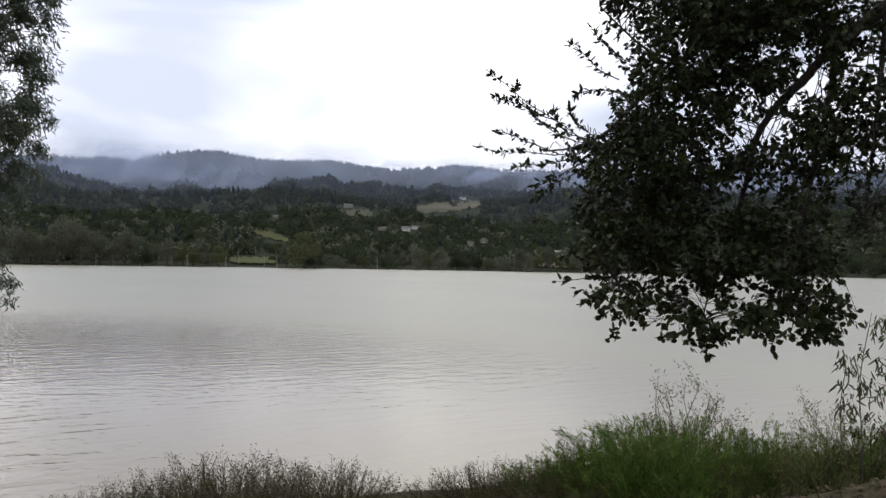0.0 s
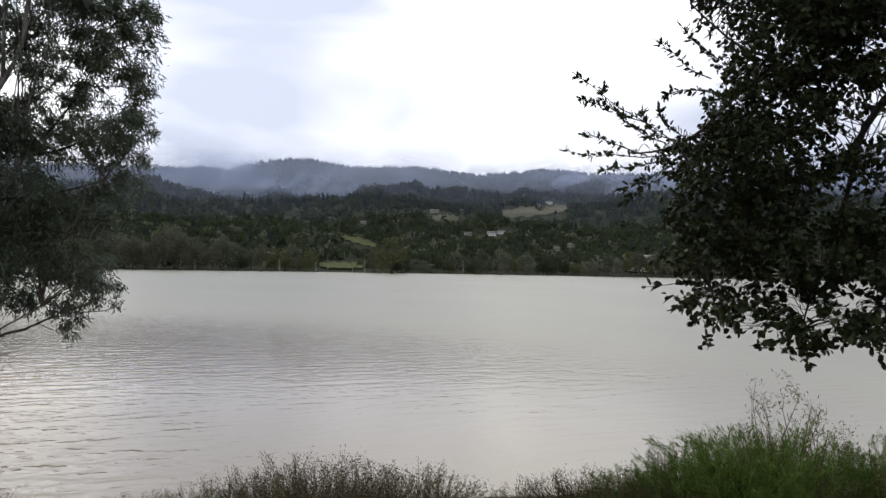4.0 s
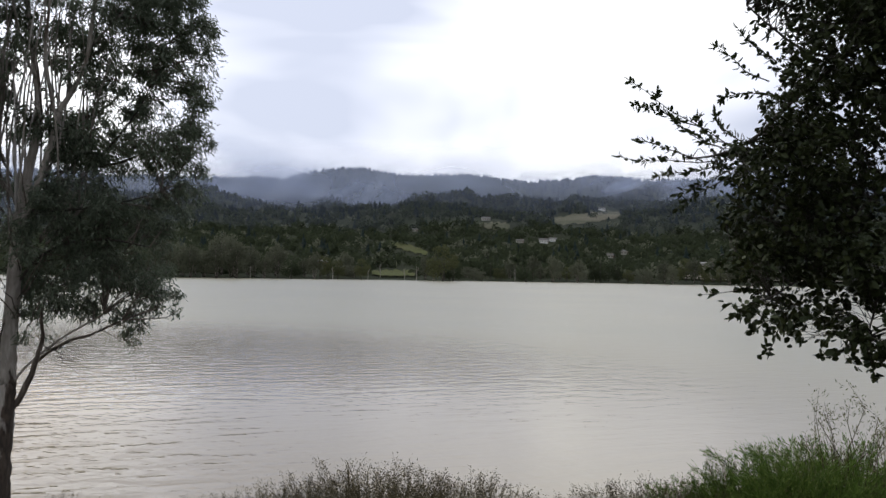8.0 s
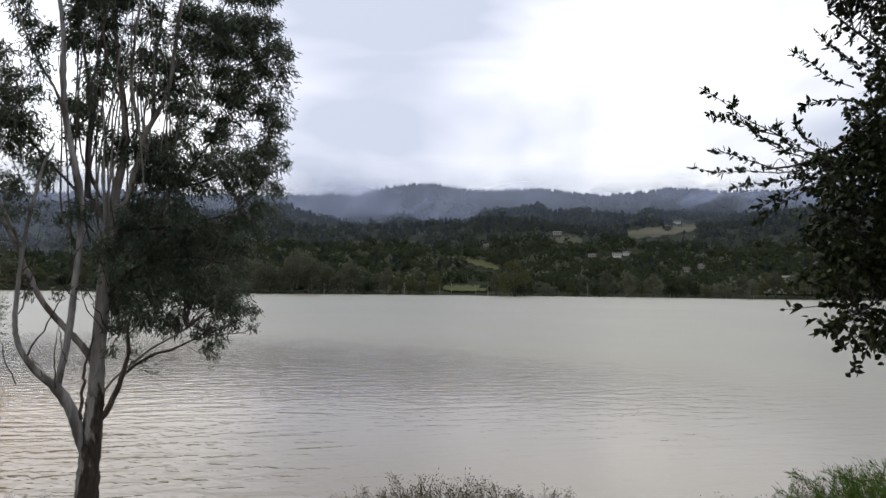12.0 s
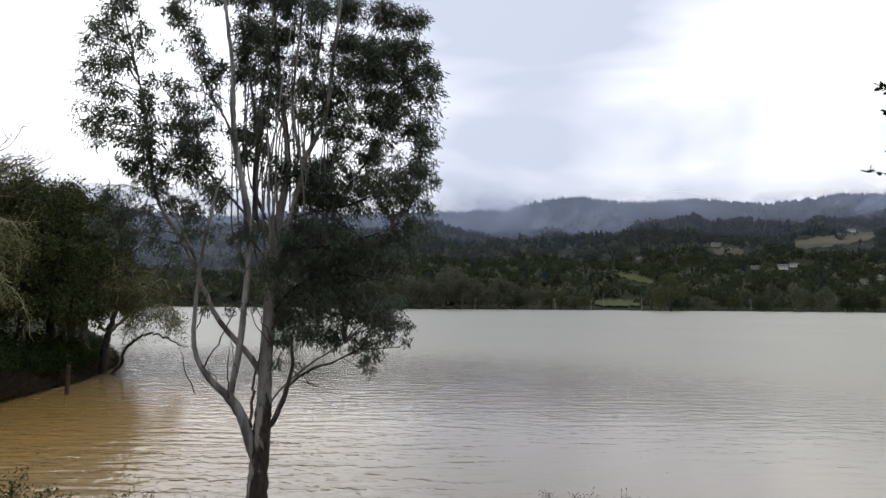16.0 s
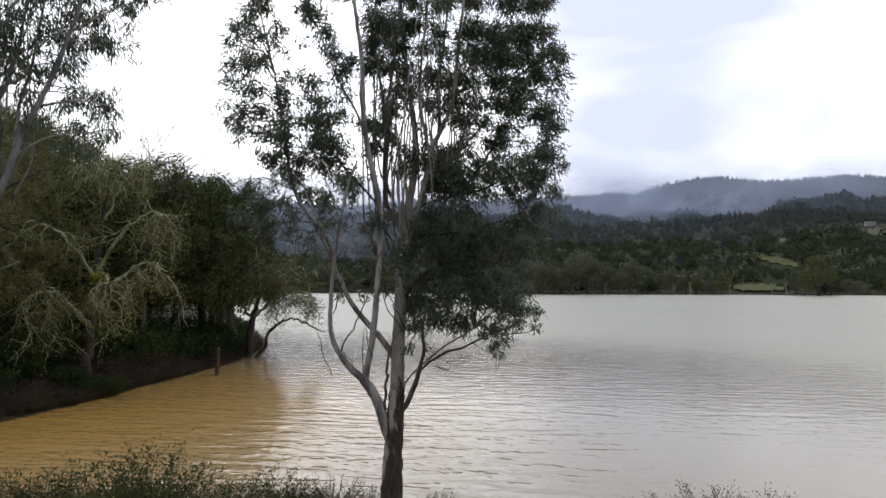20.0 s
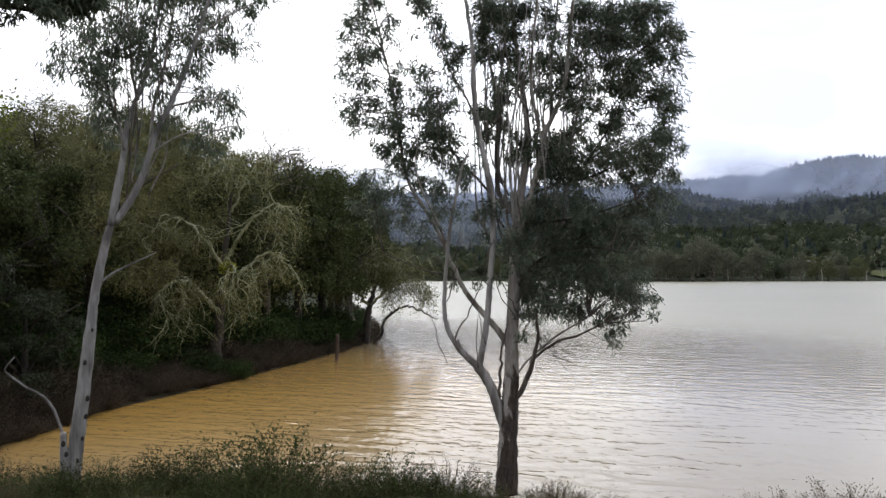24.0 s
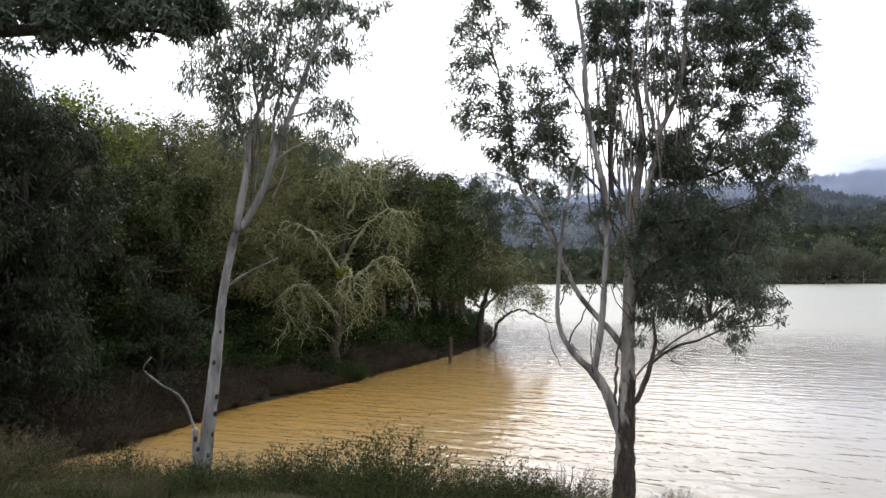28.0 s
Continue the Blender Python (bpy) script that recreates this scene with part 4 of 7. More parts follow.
def car(bearing, elevation, turn, mat, label):
    at, r = site(bearing, elevation)
    top = empty("car", (at[0], at[1], at[2] + 0.9), label, "car", "cars on the far road")
    top.rotation_euler = (0, 0, radians(bearing + turn))
    bm = bmesh.new()
    bmesh.ops.create_cube(bm, size=1)
    bmesh.ops.bevel(bm, geom=bm.edges[:], offset=0.12, segments=2, affect="EDGES")
    for v in bm.verts:
        v.co = Vector((v.co.x * 4.4, v.co.y * 1.8, 0.75 + v.co.z * 0.8))
    me = bpy.data.meshes.new("body")
    bm.to_mesh(me)
    bm.free()
    me.materials.append(mat)
    part("body", me, top)
    V = np.array([[-1.6, -0.8, 1.1], [1.1, -0.8, 1.1], [1.1, 0.8, 1.1], [-1.6, 0.8, 1.1], [-1.2, -0.65, 1.65], [0.5, -0.65, 1.65], [0.5, 0.65, 1.65], [-1.2, 0.65, 1.65]])
    Q = np.array([[0, 1, 5, 4], [1, 2, 6, 5], [2, 3, 7, 6], [3, 0, 4, 7], [4, 5, 6, 7], [3, 2, 1, 0]])
    part("window", mesh_from("window", V, Q, M_GLASS, False), top, "dark glass cabin")
    part("roof", box_mesh("roof", (-1.2, -0.65, 1.66), (0.5, 0.65, 1.72), mat), top)
    for x, y in ((-1.4, -0.9), (1.4, -0.9), (-1.4, 0.7), (1.4, 0.7)):
        wheel = part("wheel", tube_mesh("wheel", np.array([[x, y, 0.33], [x, y + 0.2, 0.33]]), np.array([0.33, 0.33]), M_RUBBER, 12, 0.0), top)
        part("rim", tube_mesh("rim", np.array([[x, y - 0.02, 0.33], [x, y + 0.02, 0.33]]), np.array([0.19, 0.19]), M_ROAD, 10, 0.0), wheel)


for b, e, turn in ((14.75, 0.85, 5), (14.35, 0.9, -8), (12.5, 0.75, 10), (20.5, 0.5, 0)):
    car(b, e, turn, M_ROAD, "white car parked beside the far road")


# ---- mist: thin sheets of cloud, and of painted haze, between and over the far ridges ----
def mist_sheet(r, b0, b1, e0, e1, mat, label):
    nb_, nz = 40, 8
    V, UV = [], []
    for i in range(nb_ + 1):
        b = b0 + (b1 - b0) * i / nb_
        for j in range(nz + 1):
            e = e0 + (e1 - e0) * j / nz
            q = r * (1 + 0.03 * math.sin(b * 0.7) + 0.02 * math.sin(b * 1.9 + j))
            p = polar(b, q)
            V.append([p[0], p[1], 5 + q * math.tan(math.radians(e))])
            UV.append((i / nb_, j / nz))
    ii = np.arange((nb_ + 1) * (nz + 1)).reshape(nb_ + 1, nz + 1)
    Q = np.stack([ii[:-1, :-1], ii[1:, :-1], ii[1:, 1:], ii[:-1, 1:]], -1).reshape(-1, 4)
    me = mesh_from("mist", np.array(V), Q, mat)
    lay = me.uv_layers.new(name="UVMap")
    lay.data.foreach_set("uv", np.array(UV, dtype=np.float32)[Q.ravel()].ravel())
    return tagged(new("mist", me), label, "mist", kind="stuff")


# A and C are cloud; B, D and E paint the air's blue haze
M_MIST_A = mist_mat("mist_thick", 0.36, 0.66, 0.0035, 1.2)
M_HAZE_B = mist_mat("haze_thin", 0.25, 0.75, 0.002, 0.2)
M_HAZE_E = mist_mat("haze_ridge", 0.2, 0.7, 0.002, 0.52)
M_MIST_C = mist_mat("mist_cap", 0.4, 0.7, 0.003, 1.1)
M_HAZE_D = mist_mat("haze_faint", 0.1, 0.6, 0.002, 0.06)
mist_sheet(1250, -48, 78, 0.7, 9.5, M_HAZE_D, "faint blue haze over the middle slopes")
mist_sheet(1620, -48, 78, 3.0, 9.0, M_HAZE_B, "thin blue haze across the valley slopes")
mist_sheet(1980, -48, 78, 3.2, 9.6, M_HAZE_E, "thin haze before the upper ridge")
mist_sheet(1050, 36, 66, 0.9, 8.0, M_HAZE_E, "blue haze up the side valley")
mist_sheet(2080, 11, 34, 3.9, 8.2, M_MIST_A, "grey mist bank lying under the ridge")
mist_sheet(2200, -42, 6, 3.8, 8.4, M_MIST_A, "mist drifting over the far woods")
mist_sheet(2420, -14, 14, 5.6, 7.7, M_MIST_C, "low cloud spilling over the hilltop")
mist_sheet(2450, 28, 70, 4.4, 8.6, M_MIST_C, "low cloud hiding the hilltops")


# ---- the two gum trees on the bank ----
def ground_at(bearing, r, sink=0.15):
    p = polar(bearing, r)
    return np.array([p[0], p[1], float(land(p[0], p[1])) - sink])


B1 = ground_at(40.1, 13.0)
G, PB = M_GUM_BARK, M_PALE_BARK
main_limbs = [
    ("trunk", [(-0.05, 1.35, 0.191), (-0.03, 1.91, 0.172), (-0.01, 2.37, 0.153), (0.02, 2.84, 0.143), (0.05, 3.30, 0.124)], 0, M_GUM_TRUNK, 14),
    ("upper_trunk", [(0.05, 3.26, 0.124), (0.06, 3.96, 0.110), (0.09, 4.71, 0.100), (0.14, 5.55, 0.091), (0.22, 6.31, 0.081), (0.33, 6.92, 0.072), (0.35, 7.44, 0.062), (0.30, 7.92, 0.057), (0.23, 8.40, 0.048), (0.16, 8.98, 0.043), (0.10, 9.66, 0.038), (0.05, 10.44, 0.029), (0.03, 11.51, 0.014)], 0.3, M_GUM_TRUNK, 12),
    ("limb", [(-0.08, 2.37, 0.072), (-0.16, 2.69, 0.086), (-0.26, 3.02, 0.091), (-0.36, 3.22, 0.086), (-0.51, 3.44, 0.081), (-0.74, 3.65, 0.067), (-0.95, 3.93, 0.053), (-1.05, 4.19, 0.048), (-1.08, 4.52, 0.043), (-1.06, 4.90, 0.038), (-1.02, 5.38, 0.038), (-0.96, 5.86, 0.033), (-0.87, 6.33, 0.029), (-0.78, 6.76, 0.024), (-0.64, 7.12, 0.014)], -0.4, PB, 9),
    ("limb", [(-0.49, 3.41, 0.062), (-0.44, 3.72, 0.062), (-0.38, 4.05, 0.062), (-0.33, 4.52, 0.062), (-0.29, 4.99, 0.057), (-0.25, 5.56, 0.057), (-0.24, 6.13, 0.057), (-0.30, 6.61, 0.057), (-0.41, 7.09, 0.057), (-0.50, 7.57, 0.053), (-0.54, 8.15, 0.048), (-0.56, 8.73, 0.043), (-0.63, 9.32, 0.038), (-0.74, 10.11, 0.029), (-0.85, 11.00, 0.014)], -0.6, PB, 9),
    ("limb", [(-0.01, 3.82, 0.062), (-0.18, 4.07, 0.062), (-0.39, 4.31, 0.057), (-0.59, 4.54, 0.053), (-0.76, 4.79, 0.048), (-0.90, 5.09, 0.043), (-1.03, 5.38, 0.038), (-1.21, 5.79, 0.038), (-1.41, 6.14, 0.038), (-1.61, 6.43, 0.033), (-1.75, 6.84, 0.033), (-1.82, 7.38, 0.029), (-1.91, 7.92, 0.024), (-2.02, 8.52, 0.019), (-2.19, 9.22, 0.019), (-2.36, 10.02, 0.010)], 0.7, G, 8),
    ("limb", [(-1.03, 5.38, 0.029), (-1.11, 5.72, 0.024), (-1.26, 6.06, 0.024), (-1.43, 6.40, 0.019), (-1.56, 6.84, 0.014), (-1.50, 7.32, 0.010)], 0.2, G, 6),
    ("limb", [(-0.85, 4.92, 0.024), (-1.11, 5.00, 0.024), (-1.44, 5.09, 0.019), (-1.81, 5.24, 0.014), (-2.10, 5.37, 0.010)], -0.3, M_BROWN_BARK, 6),
    ("limb", [(0.09, 2.91, 0.062), (0.21, 3.05, 0.057), (0.30, 3.26, 0.053), (0.38, 3.45, 0.048), (0.44, 3.70, 0.038), (0.50, 3.96, 0.033), (0.47, 4.28, 0.024), (0.55, 4.70, 0.014)], -0.4, M_BROWN_BARK, 8),
    ("limb", [(0.42, 3.59, 0.033), (0.62, 3.75, 0.029), (0.88, 3.90, 0.029), (1.13, 3.96, 0.024), (1.35, 4.07, 0.019), (1.60, 4.19, 0.010)], -0.5, M_BROWN_BARK, 6),
    ("limb", [(0.14, 3.32, 0.024), (0.28, 3.51, 0.024), (0.51, 3.73, 0.024), (0.79, 3.96, 0.024), (1.05, 4.12, 0.019), (1.34, 4.29, 0.010)], -0.3, G, 6),
    ("limb", [(-0.24, 6.32, 0.024), (-0.47, 6.59, 0.024), (-0.75, 6.89, 0.019), (-1.01, 7.19, 0.019), (-1.17, 7.42, 0.010)], 0.5, M_DARK_BARK, 6),
    ("limb", [(-0.14, 6.32, 0.043), (-0.18, 6.89, 0.043), (-0.16, 7.41, 0.038), (-0.18, 7.94, 0.033), (-0.26, 8.52, 0.029), (-0.37, 9.11, 0.024), (-0.45, 9.79, 0.014)], 0.6, M_GREY_BARK, 7),
    ("limb", [(-0.17, 7.99, 0.029), (-0.07, 8.51, 0.024), (0.01, 9.09, 0.024), (0.08, 9.86, 0.014)], 0.8, M_GREY_BARK, 6),
    ("limb", [(0.17, 5.55, 0.057), (0.34, 6.12, 0.062), (0.46, 6.54, 0.062), (0.56, 6.96, 0.057), (0.64, 7.38, 0.053), (0.80, 7.71, 0.043), (0.95, 8.08, 0.038), (1.03, 8.55, 0.038), (1.08, 9.12, 0.033), (1.16, 9.78, 0.029), (1.27, 10.73, 0.014)], -0.4, G, 9),
    ("limb", [(0.60, 7.24, 0.033), (0.48, 7.77, 0.033), (0.42, 8.30, 0.029), (0.45, 8.87, 0.024), (0.53, 9.63, 0.024), (0.58, 10.50, 0.010)], -0.6, G, 7),
    ("limb", [(0.76, 7.62, 0.033), (0.75, 8.19, 0.033), (0.77, 8.66, 0.029), (0.84, 9.23, 0.024), (0.92, 9.99, 0.014)], 0.3, M_GREY_BARK, 7),
    ("limb", [(0.32, 6.31, 0.029), (0.69, 6.46, 0.029), (1.10, 6.55, 0.024), (1.51, 6.67, 0.024), (1.92, 6.86, 0.019), (2.32, 6.92, 0.010)], 0.3, M_DARK_BARK, 6),
    ("limb", [(0.48, 6.68, 0.029), (0.70, 7.07, 0.029), (0.93, 7.28, 0.024), (1.23, 7.47, 0.024), (1.47, 7.72, 0.019), (1.67, 8.05, 0.014), (1.86, 8.51, 0.010)], 0.5, M_DARK_BARK, 6),
    ("limb", [(1.10, 6.55, 0.019), (1.34, 6.89, 0.019), (1.59, 7.25, 0.019), (1.80, 7.62, 0.014), (1.96, 8.03, 0.010)], -0.2, M_DARK_BARK, 6),
    ("limb", [(-0.50, 7.55, 0.029), (-0.66, 7.96, 0.024), (-0.86, 8.31, 0.024), (-1.06, 8.73, 0.019), (-1.23, 9.18, 0.019), (-1.44, 9.66, 0.010)], 0.4, G, 6),
    ("limb", [(0.30, 7.83, 0.024), (0.13, 8.22, 0.024), (0.05, 8.60, 0.019), (-0.06, 9.09, 0.014)], -0.5, M_GREY_BARK, 6),
    ("limb", [(1.00, 8.36, 0.024), (1.32, 8.82, 0.024), (1.65, 9.27, 0.019), (1.89, 9.83, 0.010)], -0.2, M_GREY_BARK, 6),
    ("limb", [(0.20, 5.84, 0.029), (0.68, 5.87, 0.029), (1.19, 5.96, 0.024), (1.64, 6.07, 0.014), (2.13, 6.24, 0.010)], -0.5, M_DARK_BARK, 6),
    ("limb", [(0.10, 4.71, 0.029), (0.44, 5.17, 0.029), (0.90, 5.40, 0.024), (1.45, 5.44, 0.019), (1.98, 5.34, 0.010)], -0.6, M_DARK_BARK, 6),
]
# leaf clumps by their place on the crown: u, z, radius
gum_west = [(-2.41, 9.65, 0.27), (-2.17, 9.77, 0.23), (-2.67, 9.29, 0.21), (-2.51, 9.45, 0.23), (-1.99, 9.38, 0.19), (-2.84, 9.08, 0.13), (-2.78, 8.70, 0.19), (-2.49, 8.74, 0.24), (-2.25, 8.78, 0.17),
            (-2.84, 8.44, 0.13), (-2.55, 8.29, 0.23), (-1.85, 8.14, 0.21), (-2.60, 7.95, 0.19), (-2.24, 7.94, 0.16), (-1.91, 7.92, 0.17), (-2.74, 7.71, 0.17), (-2.50, 7.59, 0.16), (-2.63, 7.46, 0.11),
            (-1.87, 7.75, 0.14), (-2.29, 9.22, 0.17), (-2.43, 10.13, 0.29), (-2.03, 10.20, 0.29)]
gum_west_thin = [(-2.13, 9.15, 0.23), (-1.90, 9.00, 0.17), (-1.80, 8.63, 0.13), (-2.24, 8.33, 0.17), (-2.11, 7.58, 0.14), (-1.39, 8.44, 0.15), (-0.79, 7.78, 0.17), (-0.90, 6.72, 0.17), (-0.70, 6.47, 0.13),
                 (-1.87, 6.41, 0.17), (-0.37, 6.97, 0.13), (-0.65, 7.27, 0.11), (-0.92, 4.84, 0.12), (-0.54, 4.83, 0.11), (-0.16, 4.90, 0.12), (-0.39, 5.66, 0.17), (-1.55, 9.13, 0.11), (-1.22, 6.01, 0.16)]
gum_fork = [(-1.40, 9.61, 0.24), (-1.54, 9.72, 0.19), (-1.21, 9.31, 0.23), (-1.06, 8.95, 0.23), (-0.91, 8.65, 0.21), (-0.77, 8.82, 0.17), (-1.26, 8.14, 0.17), (-1.32, 7.75, 0.26), (-1.55, 7.81, 0.14),
            (-1.23, 7.40, 0.26), (-1.03, 7.88, 0.21), (-2.11, 7.19, 0.23), (-1.80, 7.23, 0.21), (-1.51, 7.13, 0.23), (-1.23, 7.01, 0.21), (-1.91, 6.94, 0.19), (-1.66, 6.82, 0.19), (-2.45, 6.66, 0.17),
            (-2.26, 6.41, 0.23), (-2.55, 6.16, 0.17), (-2.20, 5.98, 0.21), (-1.41, 6.54, 0.19), (-1.12, 6.42, 0.16), (-1.30, 10.10, 0.29), (-1.69, 10.22, 0.24)]
gum_heart = [(-0.44, 7.76, 0.19), (-0.21, 7.65, 0.20), (-0.36, 7.37, 0.16), (-0.07, 7.50, 0.13), (-0.39, 9.50, 0.23), (-0.11, 9.38, 0.27), (-0.35, 9.15, 0.21), (0.04, 9.09, 0.23), (-0.44, 8.73, 0.17),
             (-0.11, 8.71, 0.19), (0.03, 8.41, 0.15), (0.23, 9.46, 0.23), (0.46, 9.06, 0.17), (0.22, 8.69, 0.15), (0.60, 8.57, 0.15), (0.75, 9.33, 0.19), (0.59, 8.10, 0.17), (0.06, 6.98, 0.16),
             (0.25, 7.16, 0.11), (0.71, 7.00, 0.23), (0.90, 7.23, 0.19), (0.80, 6.67, 0.27), (0.59, 6.77, 0.17), (1.11, 6.74, 0.23), (1.02, 6.95, 0.19), (-0.33, 10.08, 0.33), (0.23, 10.04, 0.33),
             (0.79, 10.00, 0.33), (-0.86, 10.12, 0.29)]
gum_east = [(1.33, 9.39, 0.29), (1.75, 9.32, 0.31), (2.15, 9.34, 0.31), (2.50, 9.36, 0.27), (2.69, 9.02, 0.23), (2.85, 8.96, 0.16), (2.89, 8.67, 0.13), (1.42, 9.00, 0.26), (1.83, 8.89, 0.31),
            (2.23, 8.96, 0.27), (2.49, 8.66, 0.21), (1.70, 8.52, 0.24), (2.09, 8.50, 0.21), (1.73, 8.14, 0.21), (2.00, 8.03, 0.19), (2.21, 8.12, 0.16), (2.62, 7.96, 0.17), (2.74, 7.76, 0.16),
            (1.85, 7.70, 0.19), (2.44, 7.90, 0.16), (2.64, 7.58, 0.16), (1.67, 7.43, 0.22), (1.93, 7.48, 0.15), (2.56, 7.39, 0.16), (2.51, 7.25, 0.15), (2.72, 7.20, 0.17), (2.89, 7.05, 0.12),
            (1.34, 9.96, 0.36), (1.98, 9.92, 0.36), (2.51, 9.88, 0.29)]
gum_east_low = [(2.25, 7.18, 0.17), (2.29, 6.95, 0.17), (2.60, 6.98, 0.15), (2.36, 6.67, 0.19), (2.68, 6.62, 0.15), (1.92, 6.59, 0.19), (2.14, 6.44, 0.19), (2.45, 6.34, 0.17), (2.70, 6.23, 0.12),
                (2.80, 6.14, 0.08), (2.18, 6.07, 0.21), (2.48, 5.89, 0.13), (2.22, 5.61, 0.21), (2.24, 4.97, 0.19), (2.15, 4.65, 0.21), (2.39, 4.59, 0.13), (2.41, 4.33, 0.11), (1.78, 4.29, 0.19),
                (2.05, 4.37, 0.15), (1.92, 4.09, 0.11), (1.73, 3.96, 0.13), (1.78, 3.82, 0.08), (1.52, 4.28, 0.16), (-0.29, 6.12, 0.19), (-0.01, 6.22, 0.19), (-0.52, 5.98, 0.13), (0.15, 4.33, 0.15),
                (0.43, 4.28, 0.19), (0.80, 4.33, 0.19), (1.17, 4.33, 0.19)]
gum_east_thin = [(2.75, 8.41, 0.17), (2.92, 8.40, 0.09), (1.32, 8.54, 0.21), (2.39, 8.29, 0.17), (1.40, 8.14, 0.19), (1.49, 7.81, 0.17), (2.13, 7.69, 0.15), (1.22, 7.86, 0.17), (1.07, 7.37, 0.17),
                 (1.39, 7.16, 0.15), (1.84, 7.19, 0.13), (1.96, 6.82, 0.15), (1.53, 6.87, 0.17), (0.29, 3.96, 0.12), (0.52, 4.00, 0.12), (0.39, 7.73, 0.13), (2.24, 7.50, 0.15)]
gum_skirt = [(1.10, 6.05, 0.91, 0.38, 22), (1.18, 5.45, 1.19, 0.48, 36), (1.17, 4.75, 1.05, 0.36, 24), (0.21, 5.08, 0.21, 0.67, 9)]
GUM_VEIL = [(-0.8, 8.2, 1.0, 1.6, 22), (0.5, 8.4, 0.9, 1.6, 40), (1.6, 8.0, 1.2, 1.6, 48), (-2.2, 7.8, 0.7, 1.4, 14), (1.7, 6.4, 1.1, 0.7, 14), (-1.6, 6.0, 0.8, 0.6, 10)]
main_gum = empty("gum_tree", B1, "tall gum tree with forked pale trunk on the bank", "tree")
for k in range(36):
    u0, z0 = rng.uniform(-0.5, 1.0), rng.uniform(5.6, 7.2)
    u1, z1 = u0 + rng.uniform(-0.3, 0.55), z0 + rng.uniform(1.8, 3.4)
    main_limbs.append(("limb", [(0.5 * u0 + 0.1, z0 - 0.5, 0.02), (u0, z0, 0.018), (u0 + 0.4 * (u1 - u0) + 0.06 * rng.normal(), 0.5 * (z0 + z1), 0.015), (u1, z1, 0.006)], rng.uniform(-0.7, 0.7), (G, M_GREY_BARK, PB)[k % 3], 5))
main_pts = limb_parts(main_gum, B1, 40.1, 13.0, main_limbs)
crown(main_gum, B1, 40.1, 13.0, main_pts, [(gum_west, 0.95), (gum_west_thin, 0.55), (gum_fork, 1.25), (gum_heart, 1.85), (gum_east, 1.65), (gum_east_low, 1.15), (gum_east_thin, 0.7), (scattered(gum_skirt, 0.26), 0.55), (scattered(GUM_VEIL, 0.3), 0.32)],
      (M_BROWN_BARK, M_GUM_LEAF), (0.092, 0.0175), 0.9, 0.7, 420, 13, loose=0.05, reach=1.0)

a1 = math.radians(40.1)
r1, w1 = np.array([math.cos(a1), math.sin(a1), 0]), np.array([-math.sin(a1), math.cos(a1), 0])
for k in range(16):
    p0 = np.array([rng.uniform(0.5, 0.9), -0.3, rng.uniform(3.55, 3.95)])
    q = [p0]
    d0 = np.array([1.0, rng.uniform(-0.4, 0.4), rng.uniform(-0.9, 0.2)])
    for _ in range(5):
        d0 = unit(d0 + 0.5 * rng.normal(size=3))
        q.append(q[-1] + 0.11 * d0)
    q = smooth_line(q, 12)
    W = q[:, 0:1] * r1 + q[:, 1:2] * w1 + (q[:, 2:3] - B1[2]) * np.array([0, 0, 1.0])
    part("dead_twig", tube_mesh("dead_twig", W, np.linspace(0.006, 0.002, 12), M_DARK_BARK, 4), main_gum, "bare drooping dead twig")
# thin shoots on the forks
SHOOTS = [[(-0.14, -0.08, 2.95, 0.026), (-0.13, -0.1, 3.4, 0.024), (-0.12, -0.1, 3.7, 0.02), (-0.02, -0.1, 4.2, 0.01)], [(-0.87, -0.38, 3.95, 0.014), (-0.65, -0.3, 4.4, 0.012), (-0.44, -0.3, 4.83, 0.008), (-0.3, -0.3, 5.4, 0.004)],
          [(-0.84, -0.36, 3.95, 0.01), (-0.68, -0.34, 3.76, 0.008), (-0.69, -0.32, 3.6, 0.004)], [(-0.5, -0.2, 3.45, 0.012), (-0.53, -0.2, 3.9, 0.01), (-0.5, -0.2, 4.3, 0.005)]]
for k in range(26):
    side_u = rng.choice([-1.0, -0.45, 0.12, 0.3])
    z0 = rng.uniform(3.4, 7.5)
    u0 = {-1.0: -1.02, -0.45: -0.36, 0.12: 0.04 + 0.07 * (z0 - 3), 0.3: 0.1 + 0.07 * (z0 - 3)}[float(side_u)]
    d_u, ln = rng.choice([-1, 1]) * rng.uniform(0.1, 0.5), rng.uniform(0.5, 1.3)
    SHOOTS.append([(u0, -0.2, z0, 0.01), (u0 + 0.6 * d_u * ln, -0.2 + 0.2 * rng.normal(), z0 + 0.45 * ln, 0.008), (u0 + d_u * ln, -0.2 + 0.3 * rng.normal(), z0 + ln, 0.003)])
for rows in SHOOTS:
    q = smooth_line(rows, 12)
    q[1:, :3] += rng.normal(size=(11, 3)) * 0.012
    W = q[:, 0:1] * r1 + q[:, 1:2] * w1 + (q[:, 2:3] - B1[2]) * np.array([0, 0, 1.0])
    part("shoot", tube_mesh("shoot", W, q[:, 3], M_BROWN_BARK, 5), main_gum)

